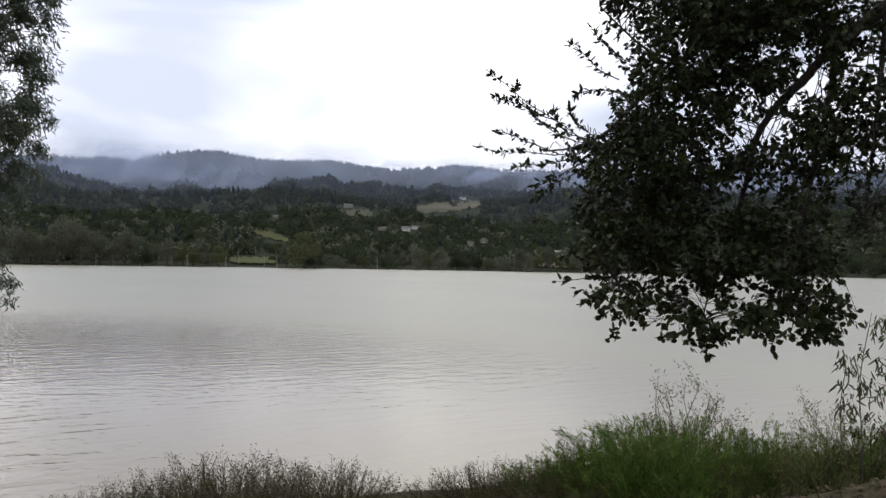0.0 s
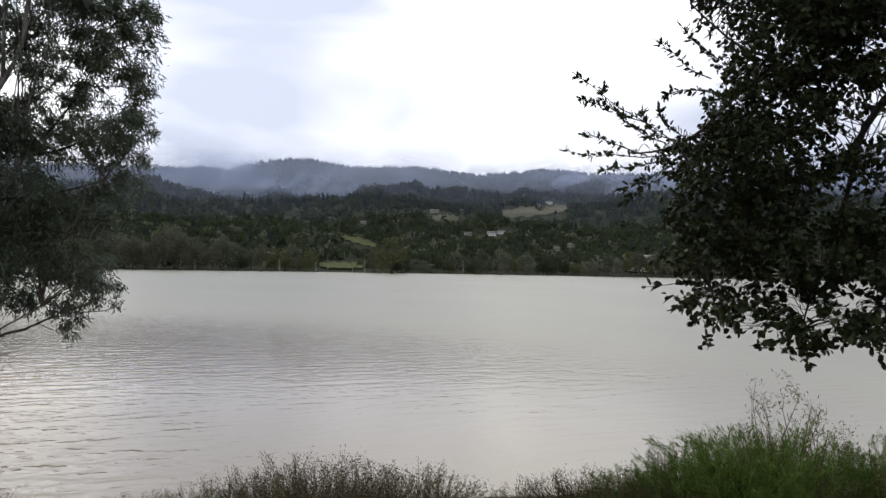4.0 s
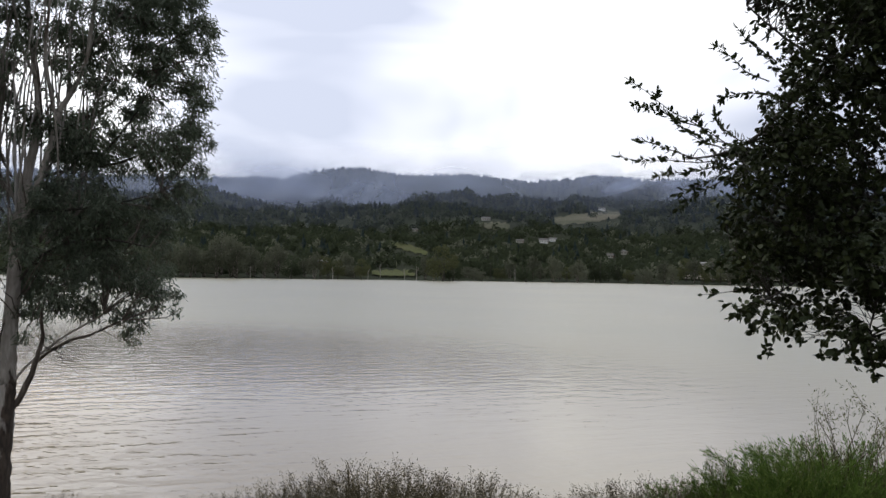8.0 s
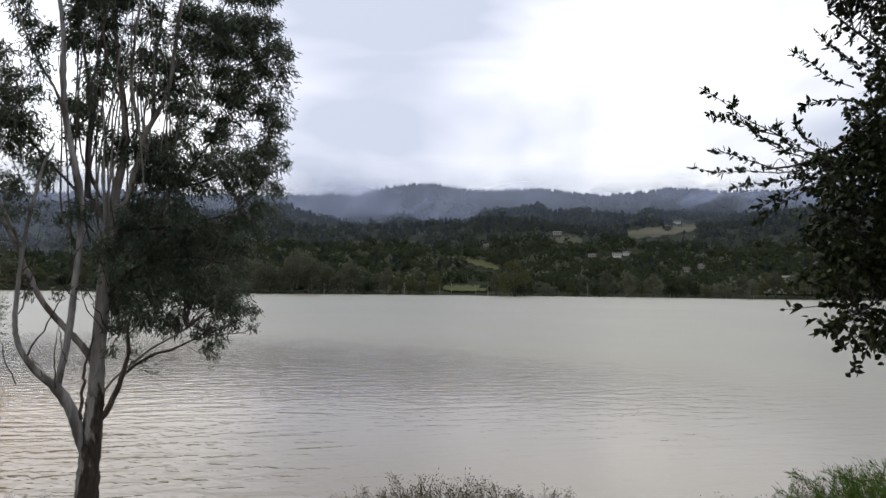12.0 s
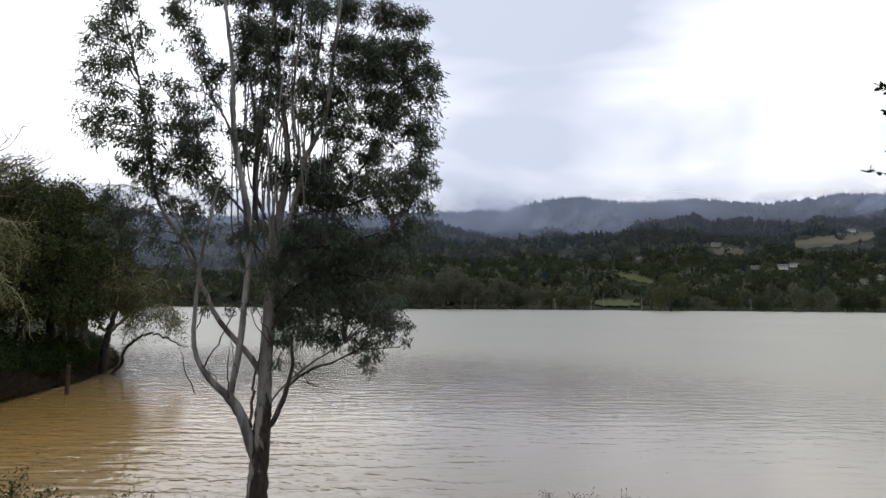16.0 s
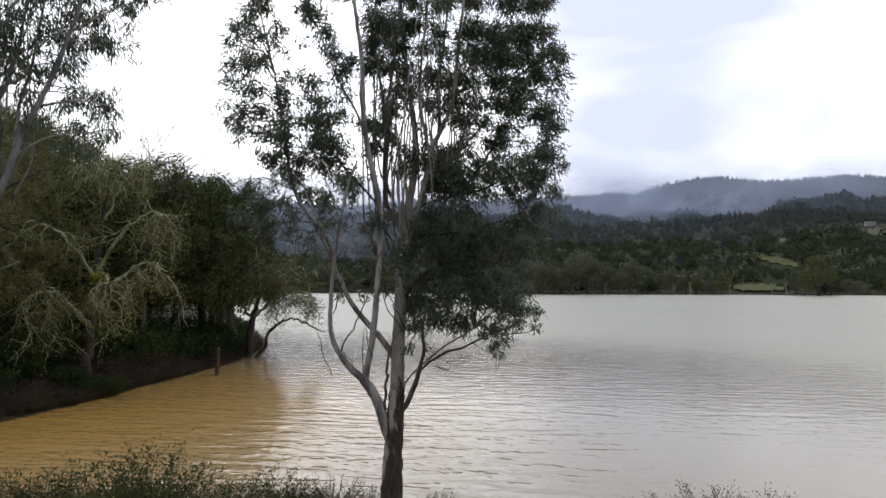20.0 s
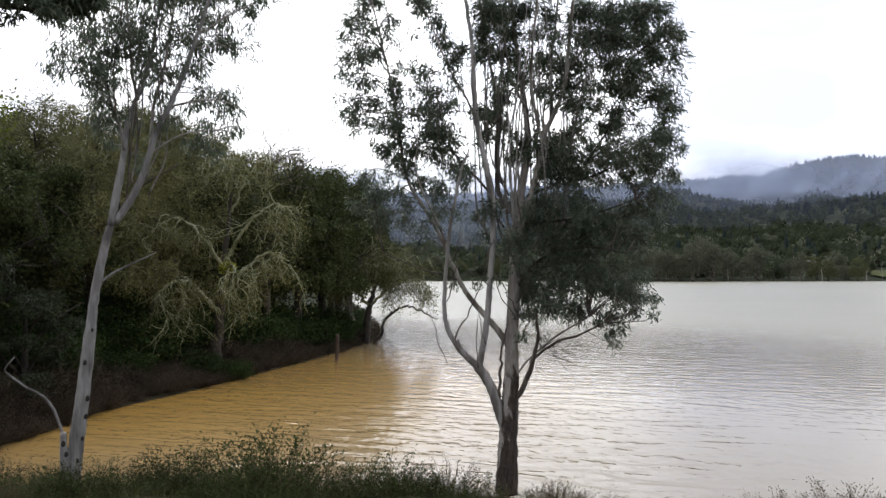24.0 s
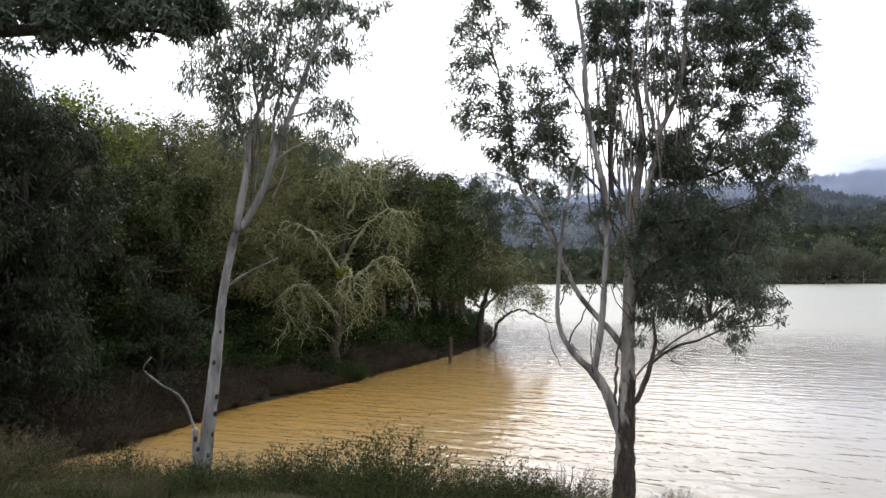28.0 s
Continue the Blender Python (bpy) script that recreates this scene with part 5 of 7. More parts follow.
B2 = ground_at(70.7, 12.0)
slim_limbs = [
    ("trunk", [(-0.00, 1.83, 0.131), (0.04, 2.24, 0.111), (0.08, 2.65, 0.104), (0.14, 3.14, 0.095), (0.20, 3.72, 0.087), (0.26, 4.31, 0.079), (0.31, 4.81, 0.076), (0.39, 5.24, 0.072), (0.46, 5.58, 0.068), (0.52, 5.79, 0.050)], 0, M_SLIM_BARK, 14),
    ("limb", [(0.50, 5.73, 0.066), (0.56, 6.09, 0.066), (0.62, 6.44, 0.062), (0.67, 6.78, 0.053), (0.70, 7.13, 0.049), (0.79, 7.48, 0.040), (0.93, 7.84, 0.035), (1.03, 8.29, 0.026), (1.11, 8.82, 0.022), (1.20, 9.46, 0.018), (1.25, 10.09, 0.009)], 0.3, M_SLIM_BARK, 9),
    ("limb", [(0.55, 5.77, 0.062), (0.76, 6.10, 0.062), (0.91, 6.44, 0.057), (1.02, 6.80, 0.053), (1.12, 7.15, 0.049), (1.32, 7.60, 0.044), (1.50, 8.06, 0.040), (1.64, 8.51, 0.035), (1.81, 9.07, 0.031), (1.95, 9.53, 0.026), (2.12, 10.28, 0.013)], -0.3, M_SLIM_BARK, 9),
    ("limb", [(0.67, 6.83, 0.026), (0.60, 7.21, 0.026), (0.48, 7.55, 0.022), (0.37, 7.98, 0.018), (0.25, 8.32, 0.009)], 0.4, M_GREY_BARK, 6),
    ("limb", [(0.84, 7.57, 0.026), (0.77, 8.01, 0.026), (0.74, 8.44, 0.022), (0.69, 8.96, 0.018), (0.65, 9.58, 0.009)], -0.3, M_GREY_BARK, 6),
    ("limb", [(1.02, 6.78, 0.031), (1.05, 7.23, 0.031), (1.08, 7.59, 0.026), (1.20, 8.03, 0.022), (1.28, 8.57, 0.022), (1.37, 9.20, 0.018), (1.43, 9.93, 0.009)], 0.3, G, 7),
    ("limb", [(1.28, 7.51, 0.018), (1.59, 7.62, 0.018), (1.89, 7.68, 0.013), (2.21, 7.65, 0.009)], -0.4, G, 5),
    ("limb", [(1.02, 6.80, 0.018), (1.37, 7.06, 0.018), (1.72, 7.19, 0.013), (2.16, 7.23, 0.009)], -0.5, G, 5),
    ("limb", [(1.69, 8.65, 0.022), (1.99, 8.90, 0.018), (2.35, 9.16, 0.013), (2.77, 9.41, 0.009)], 0.2, G, 5),
    ("limb", [(0.52, 7.51, 0.013), (0.23, 7.76, 0.013), (-0.06, 8.08, 0.009), (-0.22, 8.11, 0.009)], -0.2, G, 5),
    ("limb", [(0.35, 4.90, 0.022), (0.56, 5.06, 0.022), (0.81, 5.19, 0.018), (1.12, 5.35, 0.009)], -0.2, M_SLIM_BARK, 6),
    ("stub", [(-0.03, 2.08, 0.075), (-0.07, 2.49, 0.066), (-0.08, 2.84, 0.049)], -0.05, M_SLIM_BARK, 9),
    ("dead_branch", [(-0.08, 2.81, 0.022), (-0.14, 2.98, 0.022), (-0.21, 3.18, 0.022), (-0.34, 3.35, 0.022), (-0.54, 3.49, 0.018), (-0.73, 3.65, 0.018), (-0.80, 3.75, 0.013), (-0.69, 3.91, 0.009)], -0.3, M_SLIM_BARK, 6),
]
slim_west = [(-0.22, 8.02, 0.12), (-0.09, 8.20, 0.15), (-0.17, 7.85, 0.10), (-0.30, 7.93, 0.07), (0.15, 8.40, 0.18), (0.11, 8.13, 0.16), (0.35, 8.23, 0.18), (0.24, 7.93, 0.20), (0.35, 7.71, 0.18),
             (0.16, 7.74, 0.14), (0.48, 7.98, 0.16), (0.61, 8.25, 0.16), (0.39, 7.50, 0.16), (0.69, 8.79, 0.18), (0.82, 8.54, 0.16), (0.94, 8.27, 0.18), (0.85, 9.16, 0.20), (0.94, 8.81, 0.16),
             (0.60, 7.77, 0.16), (0.35, 7.28, 0.16), (0.53, 7.24, 0.14), (0.61, 7.38, 0.14), (0.77, 9.63, 0.31), (0.31, 7.11, 0.12), (0.23, 8.57, 0.12)]
slim_east = [(1.20, 9.10, 0.20), (1.55, 9.22, 0.20), (1.90, 9.26, 0.20), (2.26, 9.29, 0.18), (1.72, 8.88, 0.20), (2.08, 8.91, 0.18), (2.45, 9.12, 0.18), (1.99, 8.58, 0.18), (1.72, 8.43, 0.16),
             (1.37, 8.67, 0.18), (1.20, 8.39, 0.16), (1.54, 8.15, 0.18), (1.77, 8.07, 0.12), (1.38, 7.96, 0.16), (1.11, 8.03, 0.14), (2.63, 9.37, 0.14), (2.91, 9.45, 0.11), (1.82, 7.72, 0.16),
             (2.07, 7.77, 0.16), (2.25, 7.60, 0.12), (2.07, 7.50, 0.11), (1.90, 7.27, 0.12), (2.25, 7.24, 0.12), (1.80, 7.00, 0.15), (1.96, 6.89, 0.13), (1.37, 9.70, 0.35), (1.99, 9.77, 0.35),
             (2.54, 9.78, 0.26)]
slim_thin = [(0.56, 8.60, 0.16), (0.60, 9.22, 0.16), (0.48, 6.95, 0.14), (0.85, 7.26, 0.10), (2.17, 8.55, 0.11), (2.44, 8.83, 0.10), (0.77, 8.01, 0.12), (1.59, 7.62, 0.14), (2.13, 7.14, 0.10),
             (1.72, 7.30, 0.11), (1.45, 7.33, 0.10), (1.58, 7.01, 0.12), (1.19, 7.31, 0.11), (1.02, 6.99, 0.11), (0.94, 6.62, 0.11), (0.81, 6.70, 0.11)]
slim = empty("gum_tree", B2, "slender pale gum tree with knotted trunk and dead side branch", "tree")
SLIM_VEIL = [(0.45, 8.7, 0.7, 1.0, 22), (1.3, 8.8, 0.8, 0.9, 30), (2.0, 9.0, 0.6, 0.6, 14), (1.6, 7.6, 0.7, 0.4, 10)]
for k in range(9):
    u0, z0 = rng.uniform(0.4, 1.3), rng.uniform(6.6, 8.0)
    u1, z1 = u0 + rng.uniform(-0.4, 0.5), z0 + rng.uniform(1.2, 2.4)
    slim_limbs.append(("limb", [(0.6 * u0 + 0.25, z0 - 0.7, 0.016), (u0, z0, 0.014), (0.5 * (u0 + u1) + 0.08 * rng.normal(), 0.5 * (z0 + z1), 0.011), (u1, z1, 0.005)], rng.uniform(-0.5, 0.5), (M_GREY_BARK, M_BROWN_BARK)[k % 2], 5))
slim_pts = limb_parts(slim, B2, 70.7, 12.0, slim_limbs)
crown(slim, B2, 70.7, 12.0, slim_pts, [(slim_west, 0.8), (slim_east, 0.82), (slim_thin, 0.6), (scattered(SLIM_VEIL, 0.26), 0.16)], (G, M_GUM_LEAF), (0.1, 0.018), 0.6, 1.3, 440, 13, loose=0.06, reach=1.0)

# dark knots on the slender trunk
for k, (u, z) in enumerate([(-0.04, 2.55), (0.1, 2.45), (-0.08, 2.7), (0.16, 2.75), (0.2, 3.05), (0.13, 2.2), (0.22, 3.3), (0.18, 3.8), (0.27, 4.25)]):
    a = math.radians(70.7)
    rt, aw = np.array([math.cos(a), math.sin(a), 0]), np.array([-math.sin(a), math.cos(a), 0])
    bm = bmesh.new()
    bmesh.ops.create_icosphere(bm, subdivisions=1, radius=1)
    me = bpy.data.meshes.new("knot")
    s = rng.uniform(0.02, 0.034)
    cpos = u * rt - 0.108 * aw
    for v in bm.verts:
        q = v.co
        w = cpos + s * q.x * rt + 0.018 * q.y * aw
        v.co = (w[0], w[1], z - B2[2] + 1.5 * s * q.z)
    bm.to_mesh(me)
    bm.free()
    me.materials.append(M_DEADWOOD)
    part("knot", me, slim, "dark knot scar")

# a third gum beside the path, whose lowest bough reaches over
B4 = ground_at(103, 8.0)
over = empty("gum_tree", B4, "gum tree with a low leafy bough reaching over the bank", "tree")
over_bough = [(-1.37, 7.00, 0.031), (-0.90, 7.03, 0.026), (-0.46, 7.10, 0.023), (-0.07, 7.16, 0.021), (0.24, 7.17, 0.015), (0.52, 7.16, 0.013), (0.77, 7.21, 0.008)]
over_mass = [(-0.66, 7.24, 0.57, 0.15, 16), (0.02, 7.33, 0.57, 0.12, 14), (0.57, 7.42, 0.26, 0.11, 6), (-0.41, 7.15, 0.67, 0.06, 10), (0.24, 7.25, 0.31, 0.05, 4), (-0.42, 7.56, 1.18, 0.18, 24),
             (0.76, 7.37, 0.10, 0.07, 2)]
over_fringe = [(-0.84, 6.92, 0.06), (-0.72, 6.91, 0.06), (-0.62, 6.95, 0.06), (-0.51, 6.93, 0.05), (-0.24, 6.99, 0.06), (-0.14, 6.97, 0.06), (0.07, 7.04, 0.06), (0.22, 7.09, 0.05), (-0.02, 6.87, 0.05),
               (0.03, 6.83, 0.03), (-0.35, 6.94, 0.04)]
over_line = on_plane(76, 7.0, *np.array([(u, z, 0.0) for u, z, _ in over_bough]).T) - B4
part("trunk", tube_mesh("trunk", smooth_line([(0, 0, -0.2), (0.05, 0.05, 1.5), (0.0, 0.15, 3.5), (0.1, 0.2, 6), (0.2, 0.2, 9)], 20), np.interp(np.arange(20), [0, 6, 12, 19], [0.2, 0.16, 0.11, 0.03]), PB, 12), over)
over_arm = smooth_line(np.vstack([[(0.02, 0.15, 3.3)], over_line]), 40)
part("limb", tube_mesh("limb", over_arm, np.linspace(0.07, 0.006, 40), M_DARK_BARK, 7), over)
crown(over, B4, 76, 7.0, over_arm[12:], [(scattered(over_mass, 0.15), 1.0), (over_fringe, 0.6)], (M_DARK_BARK, M_GUM_LEAF), (0.075, 0.017), 0.5, 0.5, 1100, 13, 0.008, 0.002, 0.025, reach=1.0)

# ---- the oak whose boughs hang beside the eye ----
B3 = ground_at(-43, 4.4)
OKB = M_DARK_BARK
oak = empty("oak_tree", B3, "live oak with dark drooping leafy boughs beside the path", "tree")
oak_boughs = [
    ("limb", [(0.98, 6.20, 0.044), (0.72, 6.07, 0.036), (0.58, 5.95, 0.031), (0.51, 5.90, 0.026), (0.45, 5.83, 0.023), (0.38, 5.75, 0.022), (0.31, 5.68, 0.019), (0.25, 5.59, 0.017), (0.22, 5.49, 0.013), (0.19, 5.34, 0.010), (0.15, 5.18, 0.006)], -0.0, OKB, 8),
    ("limb", [(0.97, 6.34, 0.033), (0.57, 6.27, 0.028), (0.32, 6.18, 0.023), (0.12, 6.03, 0.018), (-0.07, 5.89, 0.014), (-0.26, 5.73, 0.012), (-0.40, 5.59, 0.009), (-0.55, 5.53, 0.006), (-0.68, 5.52, 0.005)], 0.1, OKB, 7),
    ("limb", [(0.53, 5.92, 0.015), (0.52, 5.76, 0.013), (0.48, 5.57, 0.010), (0.45, 5.39, 0.009), (0.42, 5.20, 0.008), (0.37, 5.03, 0.005), (0.34, 4.87, 0.004)], -0.1, OKB, 6),
    ("limb", [(0.25, 5.58, 0.010), (0.15, 5.44, 0.009), (0.02, 5.30, 0.008), (-0.10, 5.15, 0.006), (-0.22, 5.00, 0.005), (-0.36, 4.90, 0.004)], -0.1, OKB, 6),
    ("limb", [(0.19, 5.34, 0.009), (0.13, 5.13, 0.008), (0.06, 4.93, 0.005), (0.02, 4.76, 0.004)], 0.05, OKB, 6),
    ("limb", [(-0.07, 5.89, 0.010), (-0.21, 5.95, 0.008), (-0.33, 6.06, 0.006), (-0.43, 6.17, 0.005)], 0.1, OKB, 6),
    ("limb", [(0.72, 6.07, 0.013), (0.70, 5.82, 0.012), (0.68, 5.57, 0.009), (0.66, 5.34, 0.006), (0.64, 5.15, 0.004)], 0.1, OKB, 6),
]
part("trunk", tube_mesh("trunk", smooth_line([(0, 0, -0.2), (0.02, 0, 0.8), (-0.03, 0.05, 1.6), (-0.02, 0.1, 2.6), (0.05, 0.2, 3.6), (0.0, 0.2, 4.6)], 24), np.interp(np.arange(24), [0, 5, 14, 23], [0.26, 0.2, 0.15, 0.05]), OKB, 12), oak)
for rows, z0 in ((oak_boughs[0][1], 2.2), (oak_boughs[1][1], 2.8)):
    tip = on_plane(-18, 3.5, rows[0][0], rows[0][1], 0.0) - B3
    part("limb", tube_mesh("limb", smooth_line([(0, 0.12, z0), tip * 0.5 + np.array([0, 0.06, 0.5 * z0 + 0.08]), tip], 14), np.linspace(0.1, rows[0][2], 14), OKB, 9), oak)
oak_pts = limb_parts(oak, B3, -18, 3.5, oak_boughs)
oak_dense = [(-0.14, 6.02, 0.24, 0.23, 46), (-0.14, 6.30, 0.28, 0.15, 40), (0.19, 6.21, 0.26, 0.21, 46), (0.51, 6.09, 0.28, 0.18, 50), (0.12, 5.81, 0.17, 0.21, 36), (-0.11, 5.72, 0.22, 0.18, 34), (-0.30, 5.50, 0.23, 0.15, 34),
             (-0.01, 5.45, 0.26, 0.18, 46), (-0.25, 5.25, 0.27, 0.18, 33), (0.01, 5.18, 0.28, 0.18, 33), (0.26, 5.15, 0.18, 0.21, 24), (-0.30, 5.06, 0.18, 0.09, 14), (0.21, 6.02, 0.21, 0.15, 34)]
oak_open = [(0.64, 5.84, 0.18, 0.21, 34), (0.62, 5.61, 0.21, 0.15, 30), (0.37, 5.58, 0.18, 0.14, 20), (0.30, 5.41, 0.13, 0.10, 14), (0.52, 5.53, 0.15, 0.13, 16), (0.36, 5.86, 0.13, 0.10, 10),
            (0.62, 5.36, 0.15, 0.15, 14), (0.43, 5.15, 0.13, 0.15, 16), (0.68, 5.15, 0.08, 0.10, 8), (0.82, 5.97, 0.15, 0.39, 14), (0.82, 5.45, 0.13, 0.31, 14)]
oak_fringe = [(-0.34, 4.87, 0.14, 0.08, 12), (-0.15, 4.83, 0.18, 0.10, 20), (0.04, 4.81, 0.15, 0.13, 20), (0.24, 4.89, 0.18, 0.12, 22), (0.42, 4.85, 0.15, 0.10, 16), (0.50, 4.79, 0.10, 0.09, 12),
              (0.02, 4.69, 0.09, 0.06, 6), (0.18, 4.79, 0.12, 0.06, 8), (0.34, 4.75, 0.08, 0.06, 5), (0.48, 4.94, 0.09, 0.08, 7),
              (-0.2, 4.98, 0.24, 0.06, 14), (0.15, 4.99, 0.24, 0.07, 14), (0.42, 5.0, 0.15, 0.07, 7)]
crown(oak, B3, -18, 3.5, oak_pts, [(scattered(oak_dense, 0.085), 0.7), (scattered(oak_open, 0.08), 0.42), (scattered([(-0.42, 5.47, 0.16, 0.12, 18), (-0.27, 5.75, 0.1, 0.12, 8), (-0.3, 6.3, 0.1, 0.1, 8), (-0.3, 5.55, 0.12, 0.08, 8)], 0.05), 1.0)],
      (OKB, M_OAK_LEAF), (0.03, 0.0165), 0.35, 0.15, 1500, 7, 0.004, 0.0013, 0.012, LEAF_OVAL, 1.0)
crown(oak, B3, -18, 3.5, oak_pts, [(scattered(oak_fringe, 0.06), 0.62)], (OKB, M_OAK_LEAF), (0.034, 0.022), 0.25, 0.3, 1500, 5, 0.003, 0.0012, 0.014, LEAF_OVAL, 1.0)


def sprig(rows, per, ln, wd):
    """A twig that stands out of the crown, with leaves set along it on both sides."""
    q = smooth_line(rows, 9)
    P = on_plane(-18, 3.5, q[:, 0], q[:, 1], np.full(9, 0.06 * rng.normal())) - B3
    k = rng.uniform(0.1, 1.0, per) * 7.99
    i = k.astype(int)
    C = P[i] + (P[i + 1] - P[i]) * (k - i)[:, None]
    D = 0.8 * unit(P[i + 1] - P[i]) + unit(rng.normal(size=(per, 3)))
    C = C + 0.006 * unit(rng.normal(size=(per, 3)))
    C, D = np.vstack([C, P[-1:]]), np.vstack([D, P[-1:] - P[-2:-1]])
    top = part("sprig", tube_mesh("sprig", P, np.linspace(0.003, 0.0011, 9), OKB, 4), oak)
    part("foliage", mesh_from("foliage", *leaves(C, D, ln, wd, LEAF_OVAL), M_OAK_LEAF, smooth=False), top, kind="stuff")


oak_sprigs = [
    [(-0.48, 5.55), (-0.62, 5.66), (-0.75, 5.74), (-0.86, 5.84), (-0.94, 5.90)],
    [(-0.62, 5.66), (-0.73, 5.70), (-0.81, 5.77), (-0.81, 5.84)],
    [(-0.69, 5.68), (-0.77, 5.73), (-0.85, 5.76), (-0.92, 5.79)],
    [(-0.48, 5.51), (-0.63, 5.50), (-0.76, 5.52), (-0.87, 5.52), (-0.99, 5.55)],
    [(-0.62, 5.51), (-0.74, 5.56), (-0.83, 5.60), (-0.90, 5.62)],
    [(-0.53, 5.56), (-0.62, 5.60), (-0.70, 5.66), (-0.73, 5.70)],
    [(-0.48, 5.57), (-0.57, 5.60), (-0.62, 5.66), (-0.63, 5.71)],
    [(-0.45, 5.58), (-0.50, 5.62), (-0.55, 5.67), (-0.56, 5.71)],
    [(-0.30, 5.76), (-0.43, 5.79), (-0.51, 5.78), (-0.53, 5.77)],
    [(-0.34, 5.83), (-0.43, 5.88), (-0.49, 5.95), (-0.56, 6.01)],
    [(-0.31, 5.91), (-0.37, 5.96), (-0.43, 6.02), (-0.47, 6.08)],
    [(-0.50, 5.46), (-0.60, 5.41), (-0.68, 5.38), (-0.73, 5.36)],
    [(-0.50, 5.43), (-0.60, 5.38), (-0.67, 5.34), (-0.72, 5.30)],
    [(-0.55, 5.48), (-0.67, 5.46), (-0.76, 5.46), (-0.83, 5.44)]]
oak_low_sprigs = [
    [(-0.34, 5.00), (-0.44, 4.95), (-0.53, 4.93), (-0.61, 4.92)],
    [(-0.29, 4.92), (-0.39, 4.87), (-0.44, 4.85), (-0.49, 4.83)],
    [(-0.27, 4.85), (-0.31, 4.77), (-0.33, 4.71), (-0.37, 4.67)],
    [(-0.25, 4.85), (-0.34, 4.82), (-0.39, 4.78), (-0.41, 4.77)],
    [(-0.01, 4.76), (-0.06, 4.72), (-0.11, 4.68), (-0.14, 4.68)],
    [(0.02, 4.74), (0.03, 4.68), (0.04, 4.64), (0.05, 4.61)],
    [(0.02, 4.74), (0.07, 4.69), (0.10, 4.68), (0.13, 4.69)],
    [(0.31, 4.80), (0.29, 4.74), (0.30, 4.69), (0.31, 4.65)],
    [(0.42, 4.80), (0.42, 4.73), (0.43, 4.70), (0.43, 4.68)],
    [(0.52, 4.85), (0.56, 4.82), (0.59, 4.80), (0.62, 4.78)],
    [(0.50, 4.80), (0.52, 4.75), (0.53, 4.72), (0.54, 4.71)],
    [(-0.42, 5.07), (-0.50, 5.07), (-0.55, 5.05), (-0.58, 5.03)]]
for rows in oak_sprigs:
    sprig(rows, 46, 0.03, 0.0125)
for rows in oak_low_sprigs:
    sprig(rows, 16, 0.032, 0.02)
# bare twigs that hang on the crown's open side
for k in range(60):
    u0, z0 = rng.uniform(0.28, 0.95), rng.uniform(5.4, 6.3)
    ln = rng.uniform(0.3, 0.7)
    q = smooth_line([(u0, z0), (u0 + 0.06 * rng.normal(), z0 - 0.4 * ln), (u0 + 0.1 * rng.normal(), z0 - 0.75 * ln), (u0 + 0.14 * rng.normal(), z0 - ln)], 10)
    P = on_plane(-18, 3.5, q[:, 0], q[:, 1], np.full(10, 0.1 * rng.normal())) - B3
    part("twig", tube_mesh("twig", P, np.linspace(0.0026, 0.001, 10), OKB, 4), oak, "thin bare hanging twig")


# ---- grove on the inlet's far bank ----
def grove_limbs(h, spread, bark, lean=0.0, n=6):
    limbs = [("trunk", [(0, 0, -0.4, 0.3), (0.1 * lean, 0, 0.2 * h, 0.24), (0.5 * lean, 0.1, 0.45 * h, 0.17), (lean, 0.1, 0.8 * h, 0.06)], bark, 9)]
    for k in range(n):
        a = k * 2.4 + rng.uniform(-0.4, 0.4)
        z0 = h * rng.uniform(0.2, 0.5)
        q = spread * rng.uniform(0.6, 1.0)
        z1 = z0 + h * rng.uniform(0.12, 0.4)
        limbs.append(("limb", [(0.3 * lean, 0.05, z0, 0.11), (0.45 * q * math.cos(a) + 0.3 * lean, 0.45 * q * math.sin(a), (z0 + z1) / 2 + 0.04 * h, 0.08), (q * math.cos(a) + 0.3 * lean, q * math.sin(a), z1, 0.03)], bark, 6))
    return limbs


def grove_lobes(h, spread, n_twigs, low=0.15):
    lobes = []
    for k in range(13):
        a, zz = k * 2.4, low + (0.9 - low) * (k + 0.5) / 13
        q = 0.62 * spread * math.sin(math.pi * min(0.97, zz + 0.1)) ** 0.6
        lobes.append((q * math.cos(a), q * math.sin(a), zz * h, spread * rng.uniform(0.32, 0.46), spread * rng.uniform(0.32, 0.46), h * rng.uniform(0.08, 0.13), n_twigs // 13))
    return lobes


